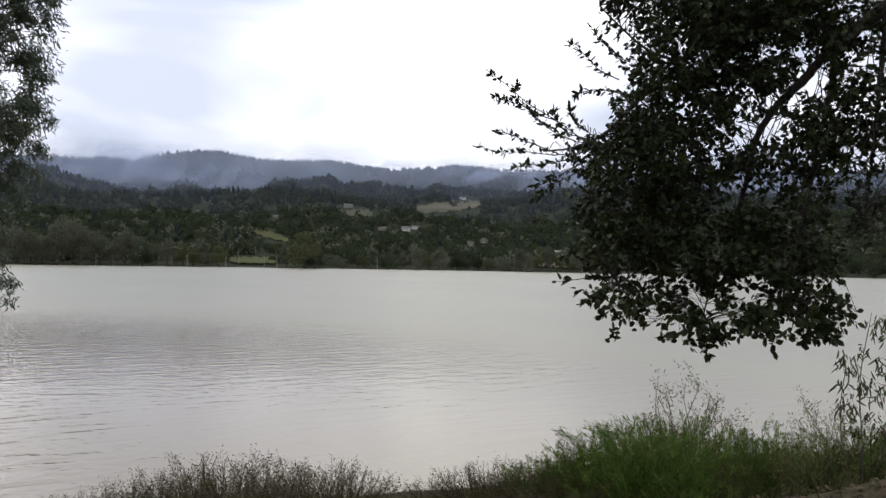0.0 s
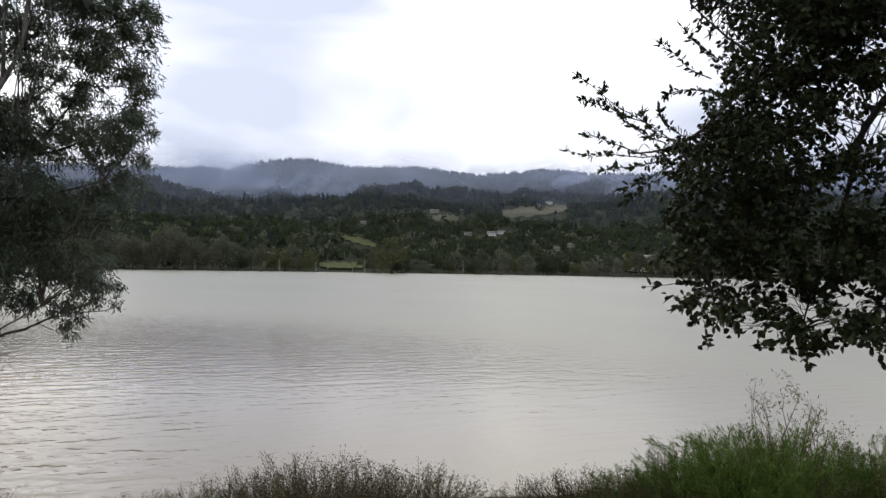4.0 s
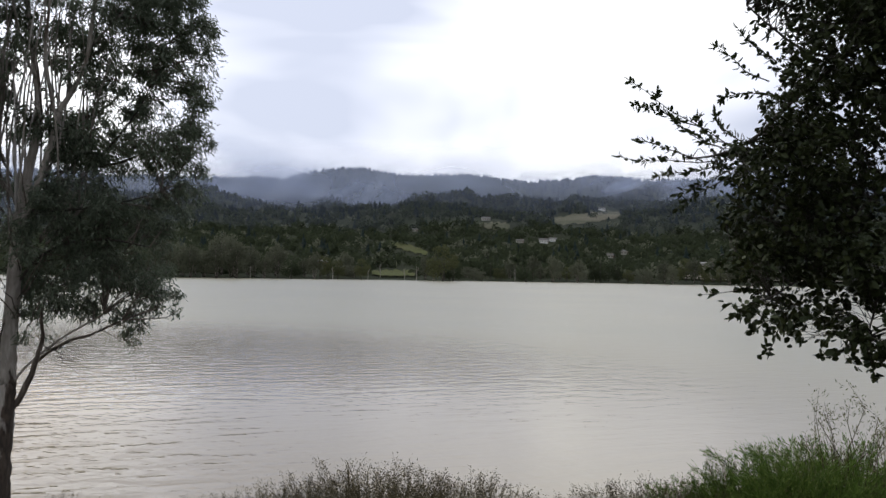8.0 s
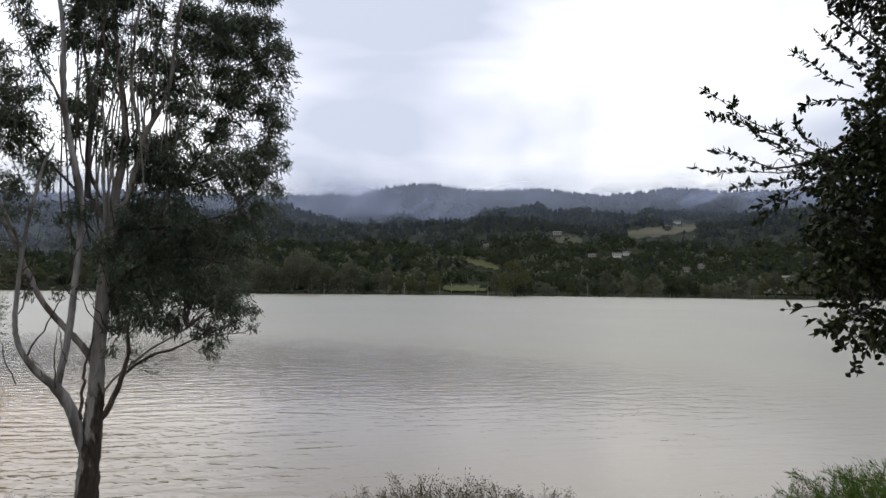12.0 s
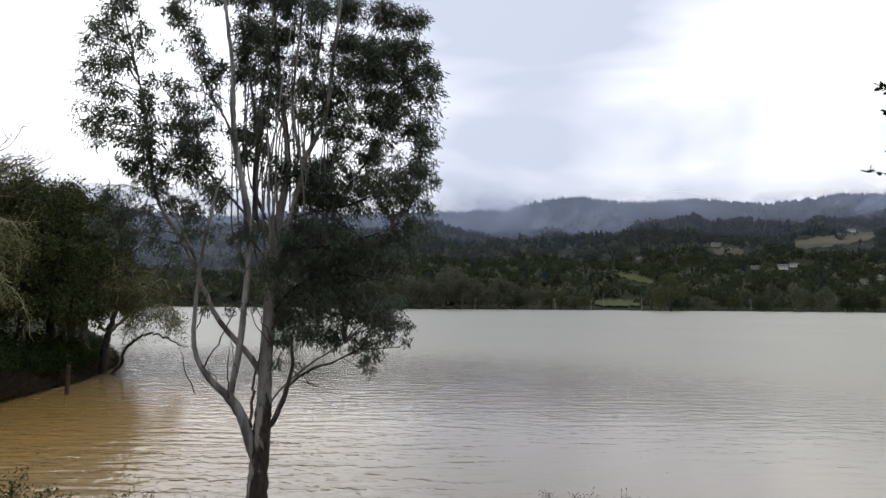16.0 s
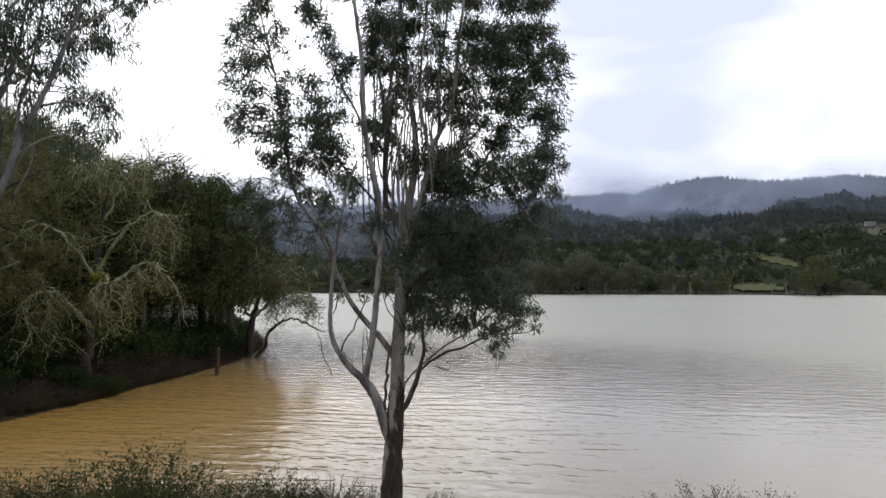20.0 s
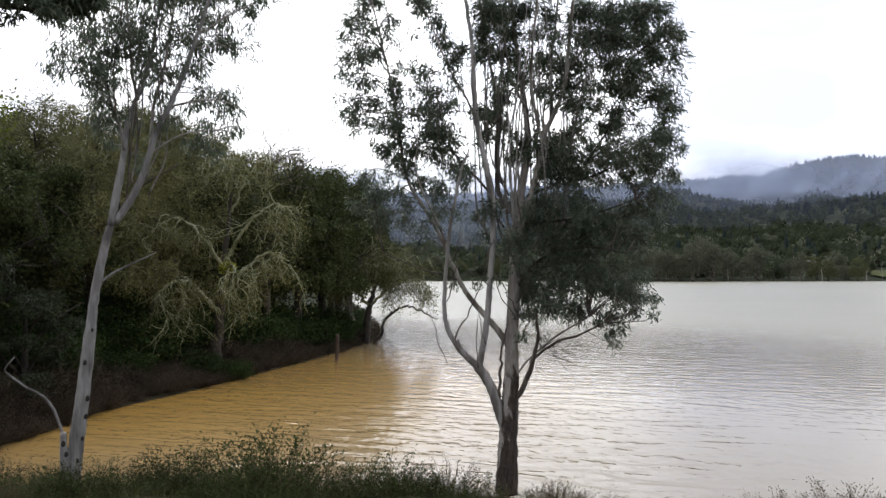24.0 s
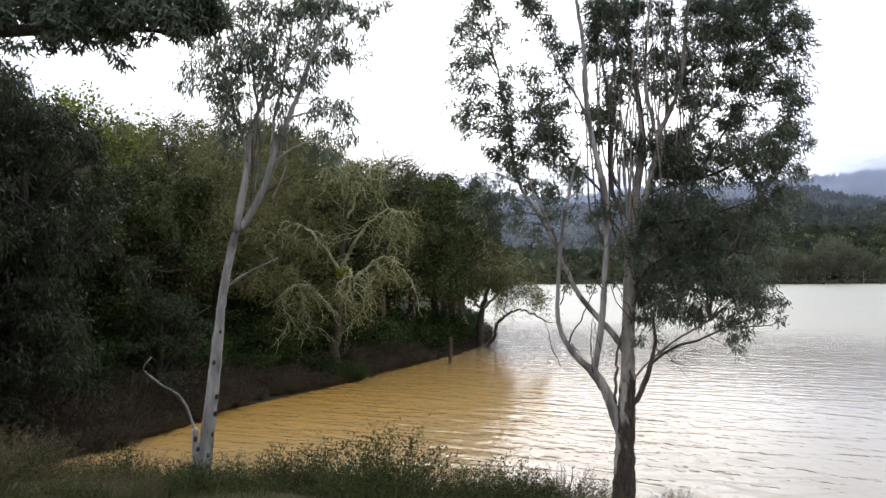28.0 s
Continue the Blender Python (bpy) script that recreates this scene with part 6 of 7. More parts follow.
GROVE = []
for kind, h, spread, mat, tw, leafspec, twig_mat, twig_w, bunch, cluster in (
        ("dark", 11, 4.2, M_GROVE_LEAF, 1300, (20, 0.17, 0.1, LEAF_DIAMOND, 0.2), M_DARK_BARK, 0.01, 0.16, 14), ("olive", 11.5, 4.4, M_OLIVE_LEAF, 2200, (9, 0.13, 0.06, LEAF_DIAMOND, 0.1), M_BUDTWIG, 0.013, 0.14, 9),
        ("gum", 12, 3.8, M_SHADED_GUM, 950, (20, 0.24, 0.06, LEAF_DIAMOND, 1.0), M_DARK_BARK, 0.01, 0.13, 12), ("young", 9, 3.2, M_YOUNG_LEAF, 700, (20, 0.15, 0.09, LEAF_DIAMOND, 0.2), M_BROWN_BARK, 0.01, 0.16, 9)):
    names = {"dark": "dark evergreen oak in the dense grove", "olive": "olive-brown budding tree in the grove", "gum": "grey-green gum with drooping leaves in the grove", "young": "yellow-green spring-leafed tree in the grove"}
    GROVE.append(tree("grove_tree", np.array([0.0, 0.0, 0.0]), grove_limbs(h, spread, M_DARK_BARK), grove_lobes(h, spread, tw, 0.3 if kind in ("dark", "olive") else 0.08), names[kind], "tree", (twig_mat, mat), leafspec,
                      "inlet grove", frame_at=0, bunch=bunch, twig_r=twig_w, sub_r=0.03, clump=0.3, cluster=cluster, shell=0.55))
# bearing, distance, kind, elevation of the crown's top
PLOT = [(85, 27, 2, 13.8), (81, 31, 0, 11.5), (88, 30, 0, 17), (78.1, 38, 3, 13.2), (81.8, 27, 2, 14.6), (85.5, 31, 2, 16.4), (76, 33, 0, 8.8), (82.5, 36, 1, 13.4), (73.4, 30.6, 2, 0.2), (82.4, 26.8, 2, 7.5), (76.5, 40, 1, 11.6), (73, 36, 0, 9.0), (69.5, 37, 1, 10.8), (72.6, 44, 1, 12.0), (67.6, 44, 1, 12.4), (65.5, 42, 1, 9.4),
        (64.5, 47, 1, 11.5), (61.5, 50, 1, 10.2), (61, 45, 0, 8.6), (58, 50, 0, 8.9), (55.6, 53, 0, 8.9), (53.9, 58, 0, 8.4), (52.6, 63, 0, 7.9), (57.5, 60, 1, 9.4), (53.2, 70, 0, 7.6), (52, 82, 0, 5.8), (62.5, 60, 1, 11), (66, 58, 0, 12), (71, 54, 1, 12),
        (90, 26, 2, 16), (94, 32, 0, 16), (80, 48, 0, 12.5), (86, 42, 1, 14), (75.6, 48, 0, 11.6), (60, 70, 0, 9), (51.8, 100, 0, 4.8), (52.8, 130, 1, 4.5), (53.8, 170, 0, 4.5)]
PROTO_HEIGHT = (11.0, 11.5, 12.0, 9.0)
seen_kinds = set()
for b, r, kind, top_el in PLOT:
    g = ground_at(b, r, 0.2)
    s = (5.0 + r * math.tan(radians(top_el)) - g[2]) / PROTO_HEIGHT[kind]
    m = Matrix.LocRotScale(g, Euler((0, 0, rng.uniform(0, 6.28))), (max(s, 0.6), max(s, 0.6), s))
    if kind in seen_kinds:
        copy_thing(GROVE[kind], m).matrix_basis = m
    else:
        seen_kinds.add(kind)
        GROVE[kind].matrix_basis = m


def lichen_tree(bearing, r, limbs, n_drop, label, droop_len, leafy):
    """A nearly bare tree hung with pale, lichen-covered twigs that droop and fork."""
    g = ground_at(bearing, r, 0.2)
    a0 = math.radians(bearing)
    rt, aw = np.array([math.cos(a0), math.sin(a0), 0]), np.array([-math.sin(a0), math.cos(a0), 0])
    top = empty("lichen_tree", g, label, "tree")
    lines = []
    for pname, rows, mat, sides in limbs:
        q = smooth_line(rows, 6 * len(rows))
        P = q[:, 0:1] * rt + q[:, 1:2] * aw + q[:, 2:3] * np.array([0, 0, 1.0])
        P[1:] += rng.normal(size=(len(P) - 1, 3)) * 0.05
        part(pname, tube_mesh(pname, P, q[:, 3], mat, sides), top)
        if pname == "limb":
            lines.append(P[len(P) // 3:])
    pts = np.concatenate(lines)
    tw_P, tw_R, LC = [], [], []
    for _ in range(n_drop):
        s = pts[rng.integers(len(pts))]
        d0 = unit(rng.normal(size=3) * np.array([1, 1, 0.5]))
        ln = droop_len * rng.uniform(0.4, 1.1)
        p, step = s.copy(), ln / 5
        P = [p.copy()]
        for k in range(5):
            d0 = unit(d0 + rng.normal(size=3) * 0.5 + np.array([0, 0, -0.42]))
            p = p + d0 * step
            P.append(p.copy())
            if k >= 1:
                for _ in range(2):
                    dd_ = unit(d0 + rng.normal(size=3) * 0.8 + np.array([0, 0, -0.45]))
                    e = p + dd_ * ln * rng.uniform(0.12, 0.3)
                    mid_p = (p + e) / 2 + rng.normal(size=3) * 0.04
                    e2 = e + unit(dd_ + rng.normal(size=3) * 0.6) * ln * 0.12
                    tw_P.append(np.array([p, mid_p, e, (e + e2) / 2, e2, e2 + (e2 - e) * 0.3]))
                    tw_R.append(np.linspace(0.016, 0.007, 6))
                    LC.append(e2)
        tw_P.append(np.array(P))
        tw_R.append(np.linspace(0.03, 0.013, 6))
    part("drooping_branchwork", mesh_from("drooping_branchwork", *tubes(np.array(tw_P), np.array(tw_R), 4), M_LICHEN), top, "pale lichen-covered drooping twigs", kind="stuff")
    LC = np.repeat(np.array(LC), leafy, axis=0)
    LC = LC + rng.normal(size=LC.shape) * 0.25
    part("foliage", mesh_from("foliage", *leaves(LC, rng.normal(size=LC.shape), 0.12, 0.05), M_OLIVE_LEAF, smooth=False), top, kind="stuff")
    return top


mossy = lichen_tree(61.5, 39.0, [("trunk", [(0, 0, -0.3, 0.3), (0.2, 0, 2, 0.25), (0.4, 0.2, 4.5, 0.18), (0.7, 0.3, 7.5, 0.1), (1.0, 0.3, 10.2, 0.03)], M_DARK_BARK, 9),
                          ("limb", [(0.3, 0, 3.6, 0.12), (1.3, -0.8, 5.0, 0.09), (2.4, -1.4, 5.9, 0.06), (3.4, -1.8, 5.6, 0.03)], M_LICHEN, 6), ("limb", [(0.3, 0, 3.0, 0.12), (-0.9, -0.9, 4.4, 0.09), (-1.9, -1.5, 4.6, 0.05), (-2.8, -1.9, 3.6, 0.03)], M_LICHEN, 6),
                          ("limb", [(0.5, 0.2, 5.6, 0.1), (1.6, -0.6, 7.4, 0.07), (2.8, -0.9, 8.3, 0.04), (3.6, -1.0, 8.0, 0.02)], M_LICHEN, 6), ("limb", [(0.5, 0.2, 5.2, 0.1), (-0.6, -0.7, 6.8, 0.07), (-1.7, -1.0, 7.6, 0.04), (-2.7, -1.2, 7.0, 0.02)], M_LICHEN, 6),
                          ("limb", [(0.4, 0.1, 4.2, 0.1), (0.7, -1.4, 5.2, 0.07), (0.9, -2.3, 5.2, 0.04), (1.1, -2.9, 4.2, 0.02)], M_LICHEN, 6), ("limb", [(0.8, 0.3, 8, 0.07), (1.6, 0, 9.8, 0.045), (2.4, 0, 11.0, 0.02)], M_LICHEN, 5), ("limb", [(0.9, 0.3, 9, 0.06), (0.5, 0.2, 10.4, 0.04), (-0.3, 0.1, 11.3, 0.015)], M_LICHEN, 5)],
            95, "bare drooping tree covered in pale lichen with moss", 2.3, 14)
lichen_tree(50.6, 57.0, [("trunk", [(0, 0, -0.8, 0.32), (0.05, 0, 1.6, 0.26), (0.3, 0, 3.2, 0.2), (0.9, 0, 5.2, 0.1)], M_DARK_BARK, 9),
                         ("arched_limb", [(0.2, 0, -0.1, 0.17), (1.0, -0.2, 0.7, 0.13), (1.4, -0.3, 2.0, 0.11), (2.3, -0.4, 2.75, 0.09), (3.4, -0.5, 2.85, 0.07), (4.6, -0.5, 2.2, 0.05), (5.4, -0.5, 1.9, 0.02)], M_DARK_BARK, 7),
                         ("limb", [(0.3, 0, 3.0, 0.12), (1.6, -0.4, 4.2, 0.09), (3.0, -0.6, 4.8, 0.06), (4.4, -0.6, 4.4, 0.03)], M_LICHEN, 6), ("limb", [(0.2, 0, 2.8, 0.12), (-1.0, -0.4, 4.6, 0.09), (-2.0, -0.6, 5.6, 0.05), (-2.8, -0.6, 5.0, 0.03)], M_LICHEN, 6),
                         ("limb", [(0.6, 0, 4.4, 0.1), (0.8, -0.2, 6.2, 0.06), (0.4, -0.2, 8.0, 0.03)], M_LICHEN, 6), ("limb", [(0.9, 0, 5, 0.09), (2.2, 0, 6.0, 0.06), (3.4, 0, 6.6, 0.03)], M_LICHEN, 6)],
            120, "leaning lichen-grey tree standing in flood water", 2.2, 22)

mo = in_ball(260, 0.6) * np.array([0.45, 0.35, 0.3])
ma = math.radians(61.5)
mo = mo + 0.6 * np.array([math.cos(ma), math.sin(ma), 0]) - 1.5 * np.array([-math.sin(ma), math.cos(ma), 0]) + np.array([0, 0, 5.2])
part("moss", mesh_from("moss", *leaves(mo, rng.normal(size=mo.shape), 0.16, 0.1), M_MOSS, smooth=False), mossy, "bright yellow-green moss cushion", kind="stuff")

# a bare crown of dark twigs on the grove's skyline
def bare_crown(bearing, r, h, label):
    g = ground_at(bearing, r, 0.2)
    top = empty("bare_tree", g, label, "tree")
    part("trunk", tube_mesh("trunk", smooth_line([(0, 0, 0), (0.1, 0, 0.35 * h), (0, 0.1, 0.6 * h)], 9), np.linspace(0.22, 0.1, 9), M_BROWN_BARK, 8), top)
    level = [(np.array([0, 0.1, 0.6 * h]), np.array([0.25 * math.cos(k * 1.26), 0.25 * math.sin(k * 1.26), 1.0]), 0.2 * h, 0.075) for k in range(5)]
    for depth in range(5):
        P, R, grown = [], [], []
        for p0, d0, ln, q in level:
            d1 = unit(d0 + 0.35 * rng.normal(size=3))
            p1, p2 = p0 + 0.5 * ln * unit(d0), p0 + 0.5 * ln * unit(d0) + 0.5 * ln * d1
            P.append(np.array([p0, p1, p2]))
            R.append(np.array([q, 0.85 * q, 0.65 * q]))
            for at in (p1, p2, p2):
                grown.append((at, d1 + 0.75 * rng.normal(size=3) * np.array([1, 1, 0.6]), 0.66 * ln * rng.uniform(0.7, 1.2), 0.58 * q))
        if depth == 0:
            for row, q in zip(P, R):
                part("limb", tube_mesh("limb", row, q, M_BROWN_BARK, 6), top)
        else:
            part("branchwork", mesh_from("branchwork", *tubes(np.array(P), np.maximum(np.array(R), 0.009), 4), M_BROWN_BARK), top, kind="stuff")
        level = grown


bare_crown(57.8, 49, 13.6, "leafless tree with a fine twig crown above the grove")

# post standing in the flooded inlet
pp = polar(52.8, 45.5, -0.5)
post = tagged(new("post", tube_mesh("post", np.array([[0, 0, -0.6], [0.01, 0, 0.3], [0.03, 0.01, 1.2], [0.05, 0.02, 1.95], [0.05, 0.02, 2.05]]), np.array([0.13, 0.12, 0.115, 0.11, 0.07]), M_POST, 10)), "weathered dark wooden post standing in water", "post")
post.location = pp


# ---- shrubs ----
def shrub_proto(name, label, group, h, spread, stems, per, leaf, wid, mat, bark, bush=0.02, upright=1.0, category="shrub", fray=0.9, thick=1.0):
    top = empty(name, (0, 0, 0), label, category, group)
    a = rng.uniform(0, 6.28, stems)
    q = spread * np.sqrt(rng.uniform(0, 1, stems))
    root = np.stack([0.25 * q * np.cos(a), 0.25 * q * np.sin(a), -0.12 + 0 * q], -1)
    hh = h * (0.3 + 0.7 * rng.uniform(0, 1, stems) ** 1.3) * (1 - 0.3 * (q / spread) ** 2)
    tip = np.stack([q * np.cos(a) + 0.1 * rng.normal(size=stems), q * np.sin(a) + 0.1 * rng.normal(size=stems), hh], -1)
    m1 = root * 0.55 + tip * 0.45 + np.stack([0 * hh, 0 * hh, 0.12 * hh * upright], -1) + 0.05 * h * rng.normal(size=(stems, 3))
    m2 = root * 0.2 + tip * 0.8 + np.stack([0 * hh, 0 * hh, 0.06 * hh * upright], -1) + 0.05 * h * rng.normal(size=(stems, 3))
    P = np.stack([root, m1, m2, tip], 1)
    part("stemwork", mesh_from("stemwork", *tubes(P, np.tile(np.array([0.006, 0.0045, 0.003, 0.0015]) * (1 + h) * thick, (stems, 1)), 3), bark), top, kind="stuff")
    rep = np.repeat(np.arange(stems), per)
    s = 0.25 + 0.75 * rng.uniform(0, 1, (len(rep), 1)) ** 0.7
    k = np.minimum((s * 3).astype(int), 2)[:, 0]
    f = s * 3 - k[:, None]
    C = P[rep, k] * (1 - f) + P[rep, k + 1] * f + rng.normal(size=(len(rep), 3)) * bush
    D = unit(P[rep, k + 1] - P[rep, k]) * 0.8 + fray * unit(rng.normal(size=(len(rep), 3)))
    part("foliage", mesh_from("foliage", *leaves(C, D, leaf, wid), mat, smooth=False), top, kind="stuff")
    return top


def plant(proto, spots, jitter=0.0):
    for i, (b, r, s) in enumerate(spots):
        s = s * (1 + jitter * rng.uniform(-1, 1))
        g = ground_at(b, r, 0.02)
        m = Matrix.LocRotScale(g, Euler((0, 0, rng.uniform(0, 6.28))), (s, s, s * rng.uniform(0.9, 1.1)))
        if i == 0:
            proto.matrix_basis = m
        else:
            copy_thing(proto, m).matrix_basis = m


broom = shrub_proto("broom_shrub", "bright green feathery broom shrub on the bank", "bank shrubs", 1.15, 0.7, 230, 75, 0.055, 0.006, M_SHRUB_GREEN, M_SHRUB_GREEN, 0.018, fray=0.38, thick=0.5)
plant(broom, [(-12.5, 8.4, 1.08), (-15.3, 8.0, 1.12), (-9.5, 8.6, 0.75), (-20.5, 8.9, 0.75), (-24, 9.0, 0.85), (-27.5, 9.2, 0.9), (-31, 9.2, 0.95), (-14.5, 9.6, 0.9), (-19, 9.2, 0.9), (-22.5, 9.8, 0.85), (-6.5, 8.9, 0.6), (-34, 9.0, 0.9)])
tall = shrub_proto("broom_shrub", "tall thin grey-green broom with open stems", "bank shrubs", 1.45, 0.42, 60, 60, 0.035, 0.007, M_OLIVE_LEAF, M_SHRUB_BROWN, 0.035, fray=0.8, thick=0.4)
plant(tall, [(-17.6, 8.5, 1.22), (-12.6, 8.6, 0.9), (-26, 8.4, 0.95), (-16.6, 9.0, 0.85), (-14.2, 8.3, 0.75), (-9.8, 8.6, 0.7), (-23.5, 8.6, 0.7), (-28.5, 8.7, 0.85), (-20.5, 8.4, 0.6)])
sage = shrub_proto("sage_shrub", "brown twiggy sage shrub on the bank", "bank shrubs", 0.8, 0.7, 190, 46, 0.026, 0.008, M_SHRUB_BROWN, M_SHRUB_BROWN, 0.03, thick=0.6)
plant(sage, [(7.5, 9.0, 1.0), (10.5, 9.2, 1.1), (13.5, 9.0, 1.1), (16.5, 9.1, 1.15), (19.5, 9.3, 1.0), (22.5, 9.4, 0.95), (25, 9.6, 0.75), (4.5, 9.2, 0.6), (1, 9.2, 0.6), (-2.5, 9.0, 0.8), (-5, 8.8, 0.85), (-7.2, 8.5, 0.9), (-9.6, 8.2, 0.85), (-12.4, 7.9, 0.7), (-17, 7.8, 0.65), (29, 10, 0.7), (33, 10.4, 0.7), (37, 11, 0.7)])
weed = shrub_proto("weed_clump", "ragged green weeds and dry seed stalks", "bank weeds", 0.5, 0.5, 75, 24, 0.035, 0.01, M_WEED, M_SHRUB_BROWN, 0.03, thick=0.6)
plant(weed, [(43, 11.6, 0.9), (46, 11.8, 0.9), (49, 11.8, 1.1), (52, 12.0, 0.8), (55, 12.2, 0.9), (58, 12.0, 1.1), (61, 12.4, 1.3), (63.5, 12.0, 1.1), (66.5, 12.2, 1.0), (69.5, 11.6, 0.8), (72, 11.8, 0.9), (76, 12.4, 0.9), (81.5, 13.2, 1.0),
             (38, 11.6, 0.8), (34.5, 11.2, 0.7), (31, 11.0, 0.7), (47.5, 12.6, 0.9), (57, 13.2, 1.0), (60, 11.2, 0.8), (73.5, 10.9, 0.8), (79, 10.2, 0.7), (58.2, 11.8, 1.7), (56.4, 12.0, 1.5), (47, 11.9, 1.5), (50.5, 12.2, 1.3), (64.5, 12.2, 1.5), (82, 10.4, 0.8), (76, 9.9, 0.6), (85, 10.9, 0.9)], 0.4)
# a thin sapling of three stems, with tufts of narrow leaves hanging from short side twigs
sg = ground_at(-28.2, 8.6, 0.05)
sapling = empty("willow_sapling", sg, "thin willow sapling with narrow hanging leaves", "sapling")
sa = math.radians(-28.2)
s_rt, s_aw = np.array([math.cos(sa), math.sin(sa), 0]), np.array([-math.sin(sa), math.cos(sa), 0])
for rows in ([(0, 0, 0), (0.03, 0.05, 0.7), (0.0, 0.1, 1.4), (0.1, 0.1, 2.1)], [(0.04, 0, 0), (-0.12, 0.1, 0.6), (-0.17, 0.1, 1.1), (-0.12, 0.1, 1.55)], [(0.05, 0.05, 0), (0.2, 0, 0.8), (0.3, 0.05, 1.5), (0.28, 0, 2.05)]):
    q = smooth_line(rows, 16)
    P = q[:, 0:1] * s_rt + q[:, 1:2] * s_aw + q[:, 2:3] * np.array([0, 0, 1.0])
    stem = part("stem", tube_mesh("stem", P, np.linspace(0.011, 0.003, 16), M_BROWN_BARK, 5), sapling)
    tw_P, LC = [], []
    for k in range(10):
        p0 = P[rng.integers(5, 16)]
        side = unit(rng.normal(size=3) * np.array([1, 1, 0.3])) * rng.uniform(0.1, 0.28)
        p2 = p0 + side + np.array([0, 0, 0.02])
        tw_P.append([p0, (p0 + p2) / 2 + np.array([0, 0, 0.05]), p2])
        LC.append(p2 + rng.normal(size=(9, 3)) * 0.035)
        LC.append((p0 + p2) / 2 + rng.normal(size=(4, 3)) * 0.03)
    part("twig", mesh_from("twig", *tubes(np.array(tw_P), np.tile([0.003, 0.0024, 0.0015], (10, 1)), 3), M_BROWN_BARK), stem, kind="stuff")
    LC = np.concatenate(LC)
    part("foliage", mesh_from("foliage", *leaves(LC, rng.normal(size=LC.shape) * 0.5 + np.array([0, 0, -0.9]), 0.095, 0.014, LEAF_LANCE), M_GROVE_LEAF, smooth=False), stem, kind="stuff")
bramble = shrub_proto("bramble", "brown leafless bramble thicket at the water's edge", "inlet brambles", 1.6, 1.6, 200, 30, 0.085, 0.025, M_BRAMBLE, M_DRYSTEM, 0.12, thick=1.1)
edge_line = smooth_line([(b, r) for b, r in LAKE[11:21]], 64)
spots = []
for k, (b, r) in enumerate(edge_line):
    low = 0.5 if r > 47 else 1.0
    spots.append((b + 0.3, r - 0.1 + 0.5 * rng.uniform(), low * rng.uniform(0.28, 0.62)))
    if k % 2 == 0:
        spots.append((b + 1.2, r + 1.3 + rng.uniform(0, 1.2), low * rng.uniform(0.5, 1.0)))
    else:
        spots.append((b + 0.9, r + 0.9 + rng.uniform(0, 0.5), low * rng.uniform(0.4, 0.8)))
plant(bramble, spots)
under = shrub_proto("undergrowth", "dark green leafy undergrowth below the grove", "inlet undergrowth", 2.2, 1.7, 160, 30, 0.16, 0.08, M_UNDER, M_DARK_BARK, 0.15)
spots = []
for b in np.arange(53, 92, 1.5):
    r = np.interp(b, [52, 58, 63, 69, 72, 77, 84, 92], [56, 46, 41, 36.5, 33, 30, 28.5, 27])
    spots += [(b, r + rng.uniform(0, 2), rng.uniform(0.8, 1.2)), (b + 0.7, r + rng.uniform(3, 6), rng.uniform(1.0, 1.5))]
for k, (b, r) in enumerate(edge_line):
    if k % 2 and rng.uniform() < 0.8:
        spots.append((b + 1.4, r + 2.4 + rng.uniform(0, 1.6), rng.uniform(0.3, 0.55)))
spots += [(61.2, 38.0, 0.5), (62.4, 38.2, 0.55), (60.0, 38.6, 0.5)]
plant(under, spots)

leafy = shrub_proto("weed_clump", "low leafy green weeds at the foot of the gum", "bank weeds", 0.34, 0.42, 60, 30, 0.036, 0.012, M_WEED, M_SHRUB_BROWN, 0.04, thick=0.6)
plant(leafy, [(68.5, 11.2, 1.0), (71, 11.0, 1.2), (73, 11.4, 0.9), (65.5, 11.4, 0.9), (62, 11.2, 1.1), (59, 11.4, 1.2), (56, 11.2, 0.9), (52.5, 11.4, 0.9), (48.5, 11.4, 0.9), (45, 11.2, 0.8)], 0.4)
dry = shrub_proto("dry_weed", "brown dry weed stalks on the bank", "bank weeds", 0.6, 0.55, 120, 14, 0.03, 0.007, M_SHRUB_BROWN, M_SHRUB_BROWN, 0.02, thick=0.55)
plant(dry, [(82, 13.4, 1.3), (79.5, 13.8, 1.3), (77, 13.4, 1.1), (74.5, 13.2, 1.1), (71.8, 12.9, 1.0), (69, 13.2, 0.9), (65, 13.4, 0.9), (62.5, 13.2, 0.9), (84.5, 14.6, 1.5), (59, 12.8, 0.8), (54, 12.6, 0.8), (50, 12.4, 0.8), (41.5, 11.9, 0.8), (44.5, 12.2, 0.9), (36, 11.8, 0.8), (80, 11.0, 0.8), (83.5, 11.2, 0.9), (77.5, 10.6, 0.7), (75, 10.2, 0.6)], 0.4)

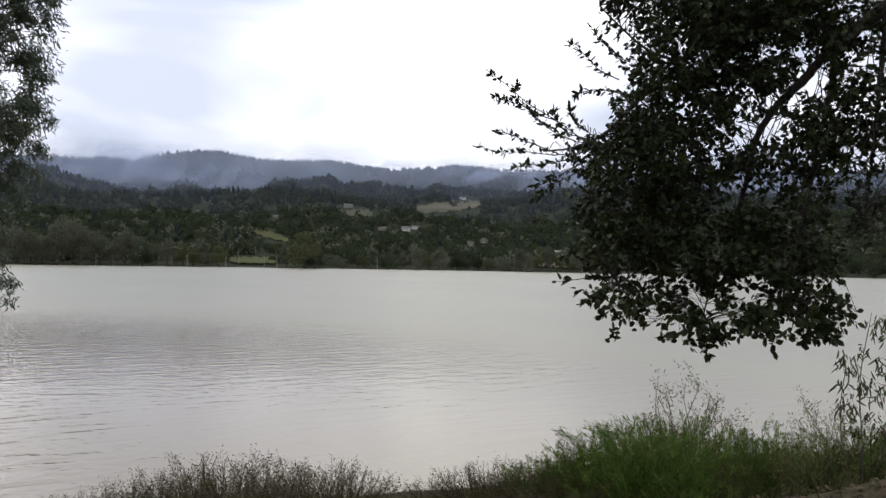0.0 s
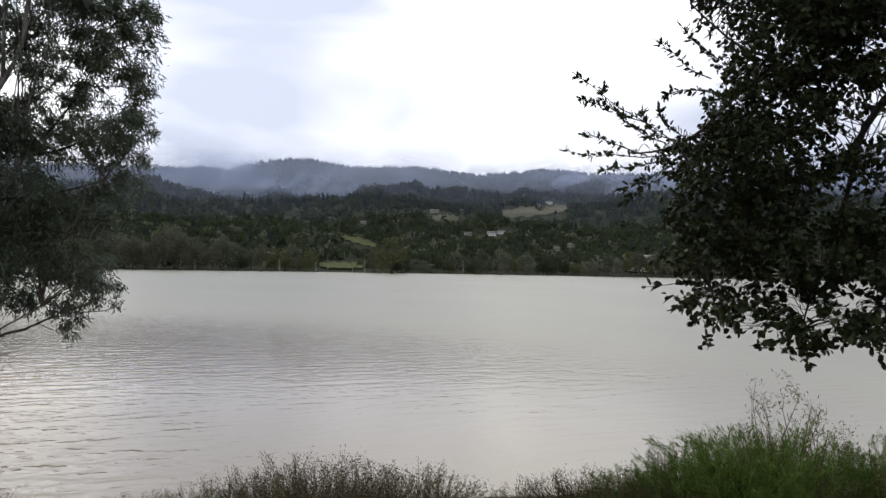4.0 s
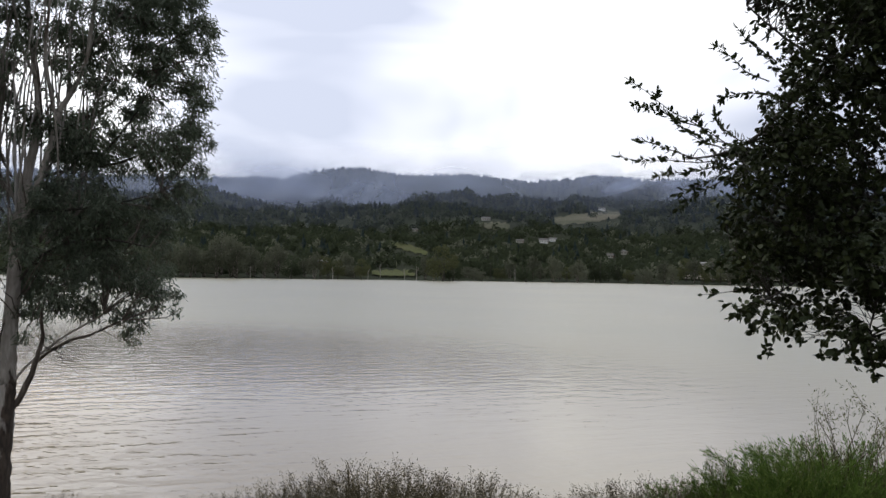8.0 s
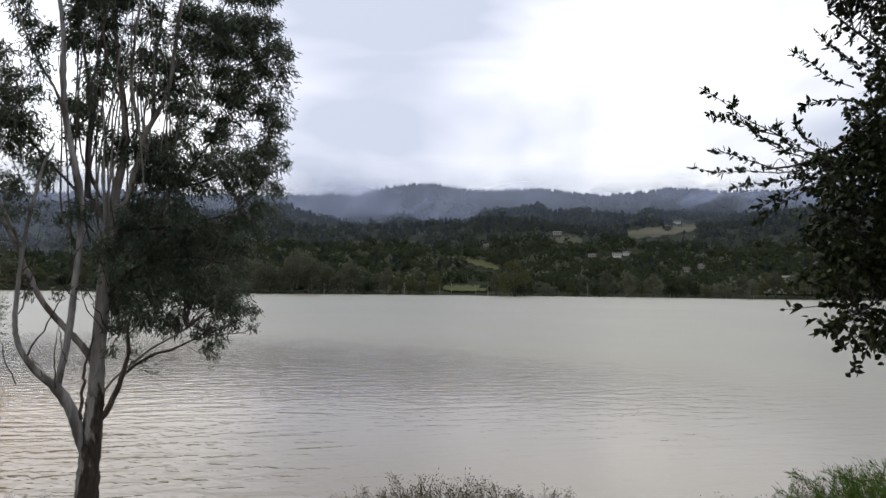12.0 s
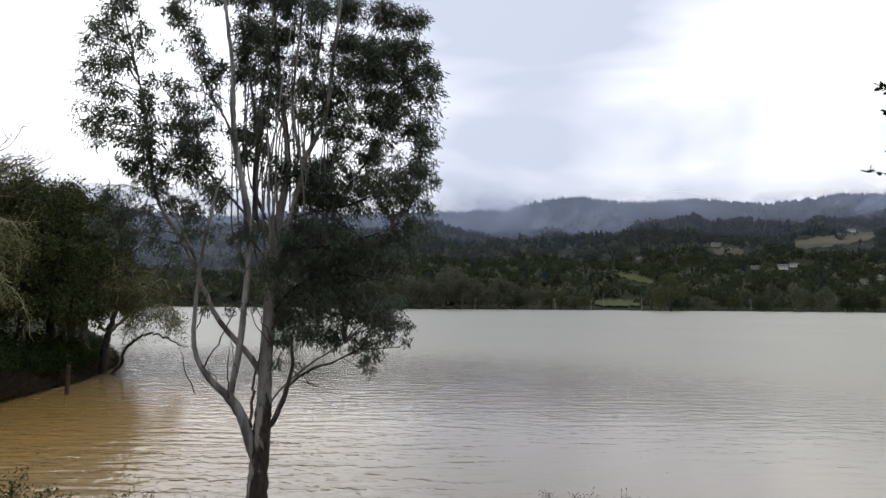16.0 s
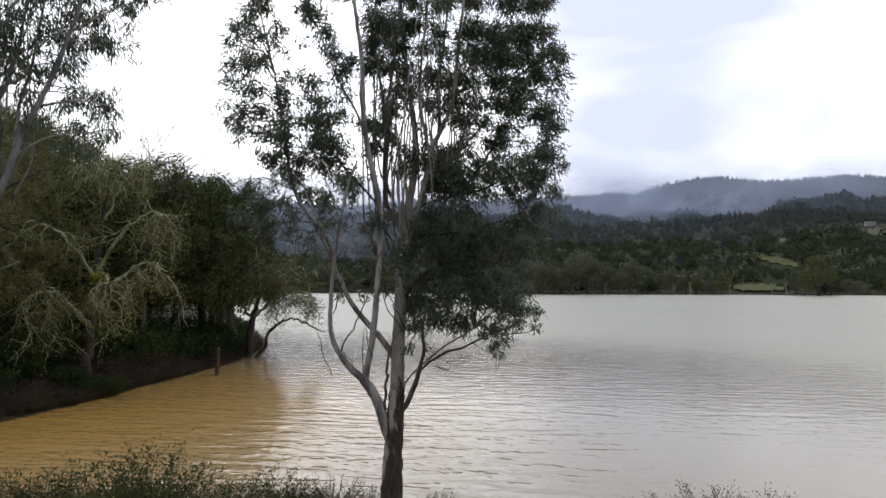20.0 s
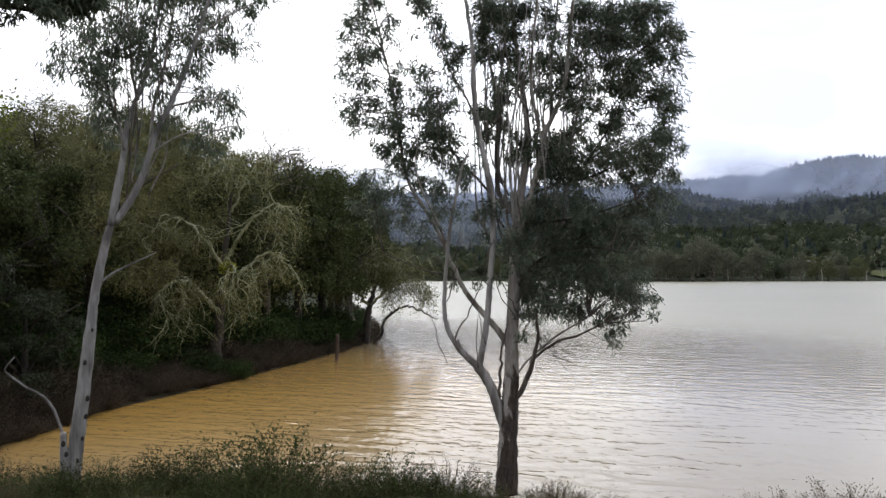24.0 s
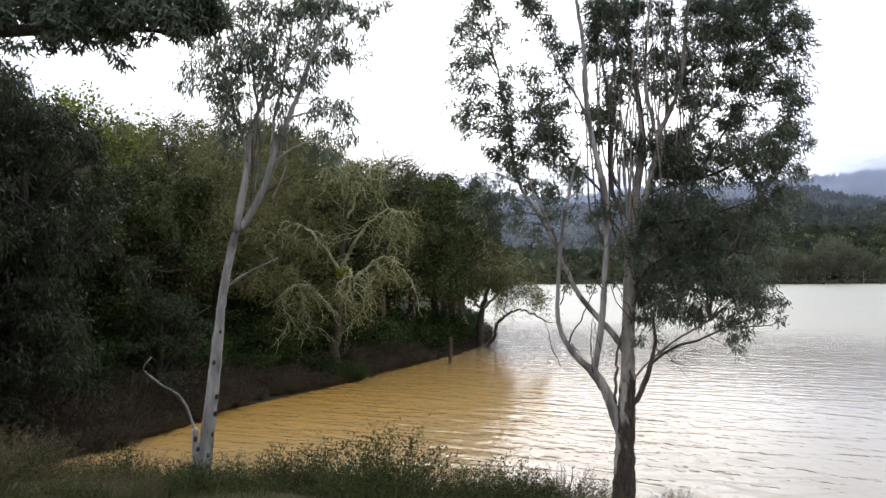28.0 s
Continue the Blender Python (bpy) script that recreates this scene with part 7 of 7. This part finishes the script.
# ---- bank grass ----
n = 36000
gb = rng.uniform(-36, 92, n)
gr = rng.uniform(5.0, 15.5, n) + 2.5 * smoothstep((gb - 55) / 30)
keep = (waves(-np.sin(np.radians(gb)) * gr, np.cos(np.radians(gb)) * gr, 0.8, 4) + 0.5 * rng.normal(size=n) + np.where(gb > 35, -0.35, -0.5) + np.where((gb < -8), 0.3, 0)) > 0
keep &= ~((gb < -14) & (gr < 7.0) & (rng.uniform(size=n) < 0.7))
gb, gr = gb[keep], gr[keep]
gx, gy = -np.sin(np.radians(gb)) * gr, np.cos(np.radians(gb)) * gr
gz = land(gx, gy)
root = np.stack([gx, gy, gz - 0.02], -1)
gl = rng.uniform(0.12, 0.34, len(root))[:, None]
lean = rng.normal(size=(len(root), 3)) * np.array([0.35, 0.35, 0.0]) + np.array([0, 0, 1.0])
side = unit(np.cross(lean, rng.normal(size=lean.shape))) * 0.005
midp, tipp = root + 0.55 * gl * lean, root + gl * (lean * np.array([1.9, 1.9, 0.95]))
V = np.stack([root - side, root + side, midp + 0.8 * side, midp - 0.8 * side, tipp], 1).reshape(-1, 3)
o = (np.arange(len(root)) * 5)[:, None]
tagged(new("grass", mesh_from("grass", V, [o + np.array([[0, 1, 2, 3]]), o + np.array([[3, 2, 4]])], M_GRASS, smooth=False)), "uneven green and straw-coloured grass on the bank", "grass", kind="stuff")

# dead leaves and small stones on the bare hump
n = 2600
lb, lr = rng.uniform(-46, -8, n), rng.uniform(4.2, 7.6, n)
lx, ly = -np.sin(np.radians(lb)) * lr, np.cos(np.radians(lb)) * lr
LC = np.stack([lx, ly, land(lx, ly) + 0.012], -1)
tagged(new("leaf_litter", mesh_from("leaf_litter", *leaves(LC, rng.normal(size=LC.shape) * np.array([1, 1, 0.25]), 0.045, 0.022, LEAF_OVAL), M_SHRUB_BROWN, smooth=False)), "dead brown oak leaves scattered on bare earth", "leaf litter", kind="stuff")
n = 160
lb, lr = rng.uniform(-46, -8, n), rng.uniform(4.2, 7.6, n)
lx, ly = -np.sin(np.radians(lb)) * lr, np.cos(np.radians(lb)) * lr
SP = np.stack([lx, ly, land(lx, ly)], -1)
size = rng.uniform(0.006, 0.022, n)
SL = SP[:, None] + np.stack([np.zeros((n, 3)) - np.array([0, 0, 0.6]) * size[:, None], np.array([0, 0, 0.2]) * size[:, None] + np.zeros((n, 3)), np.array([0, 0, 0.9]) * size[:, None] + np.zeros((n, 3))], 1)
tagged(new("pebbles", mesh_from("pebbles", *tubes(SL, np.stack([0.5 * size, size, 0.45 * size], 1), 6, 0.15), M_GRAVEL)), "small pale stones lying on bare earth", "stones", kind="stuff")
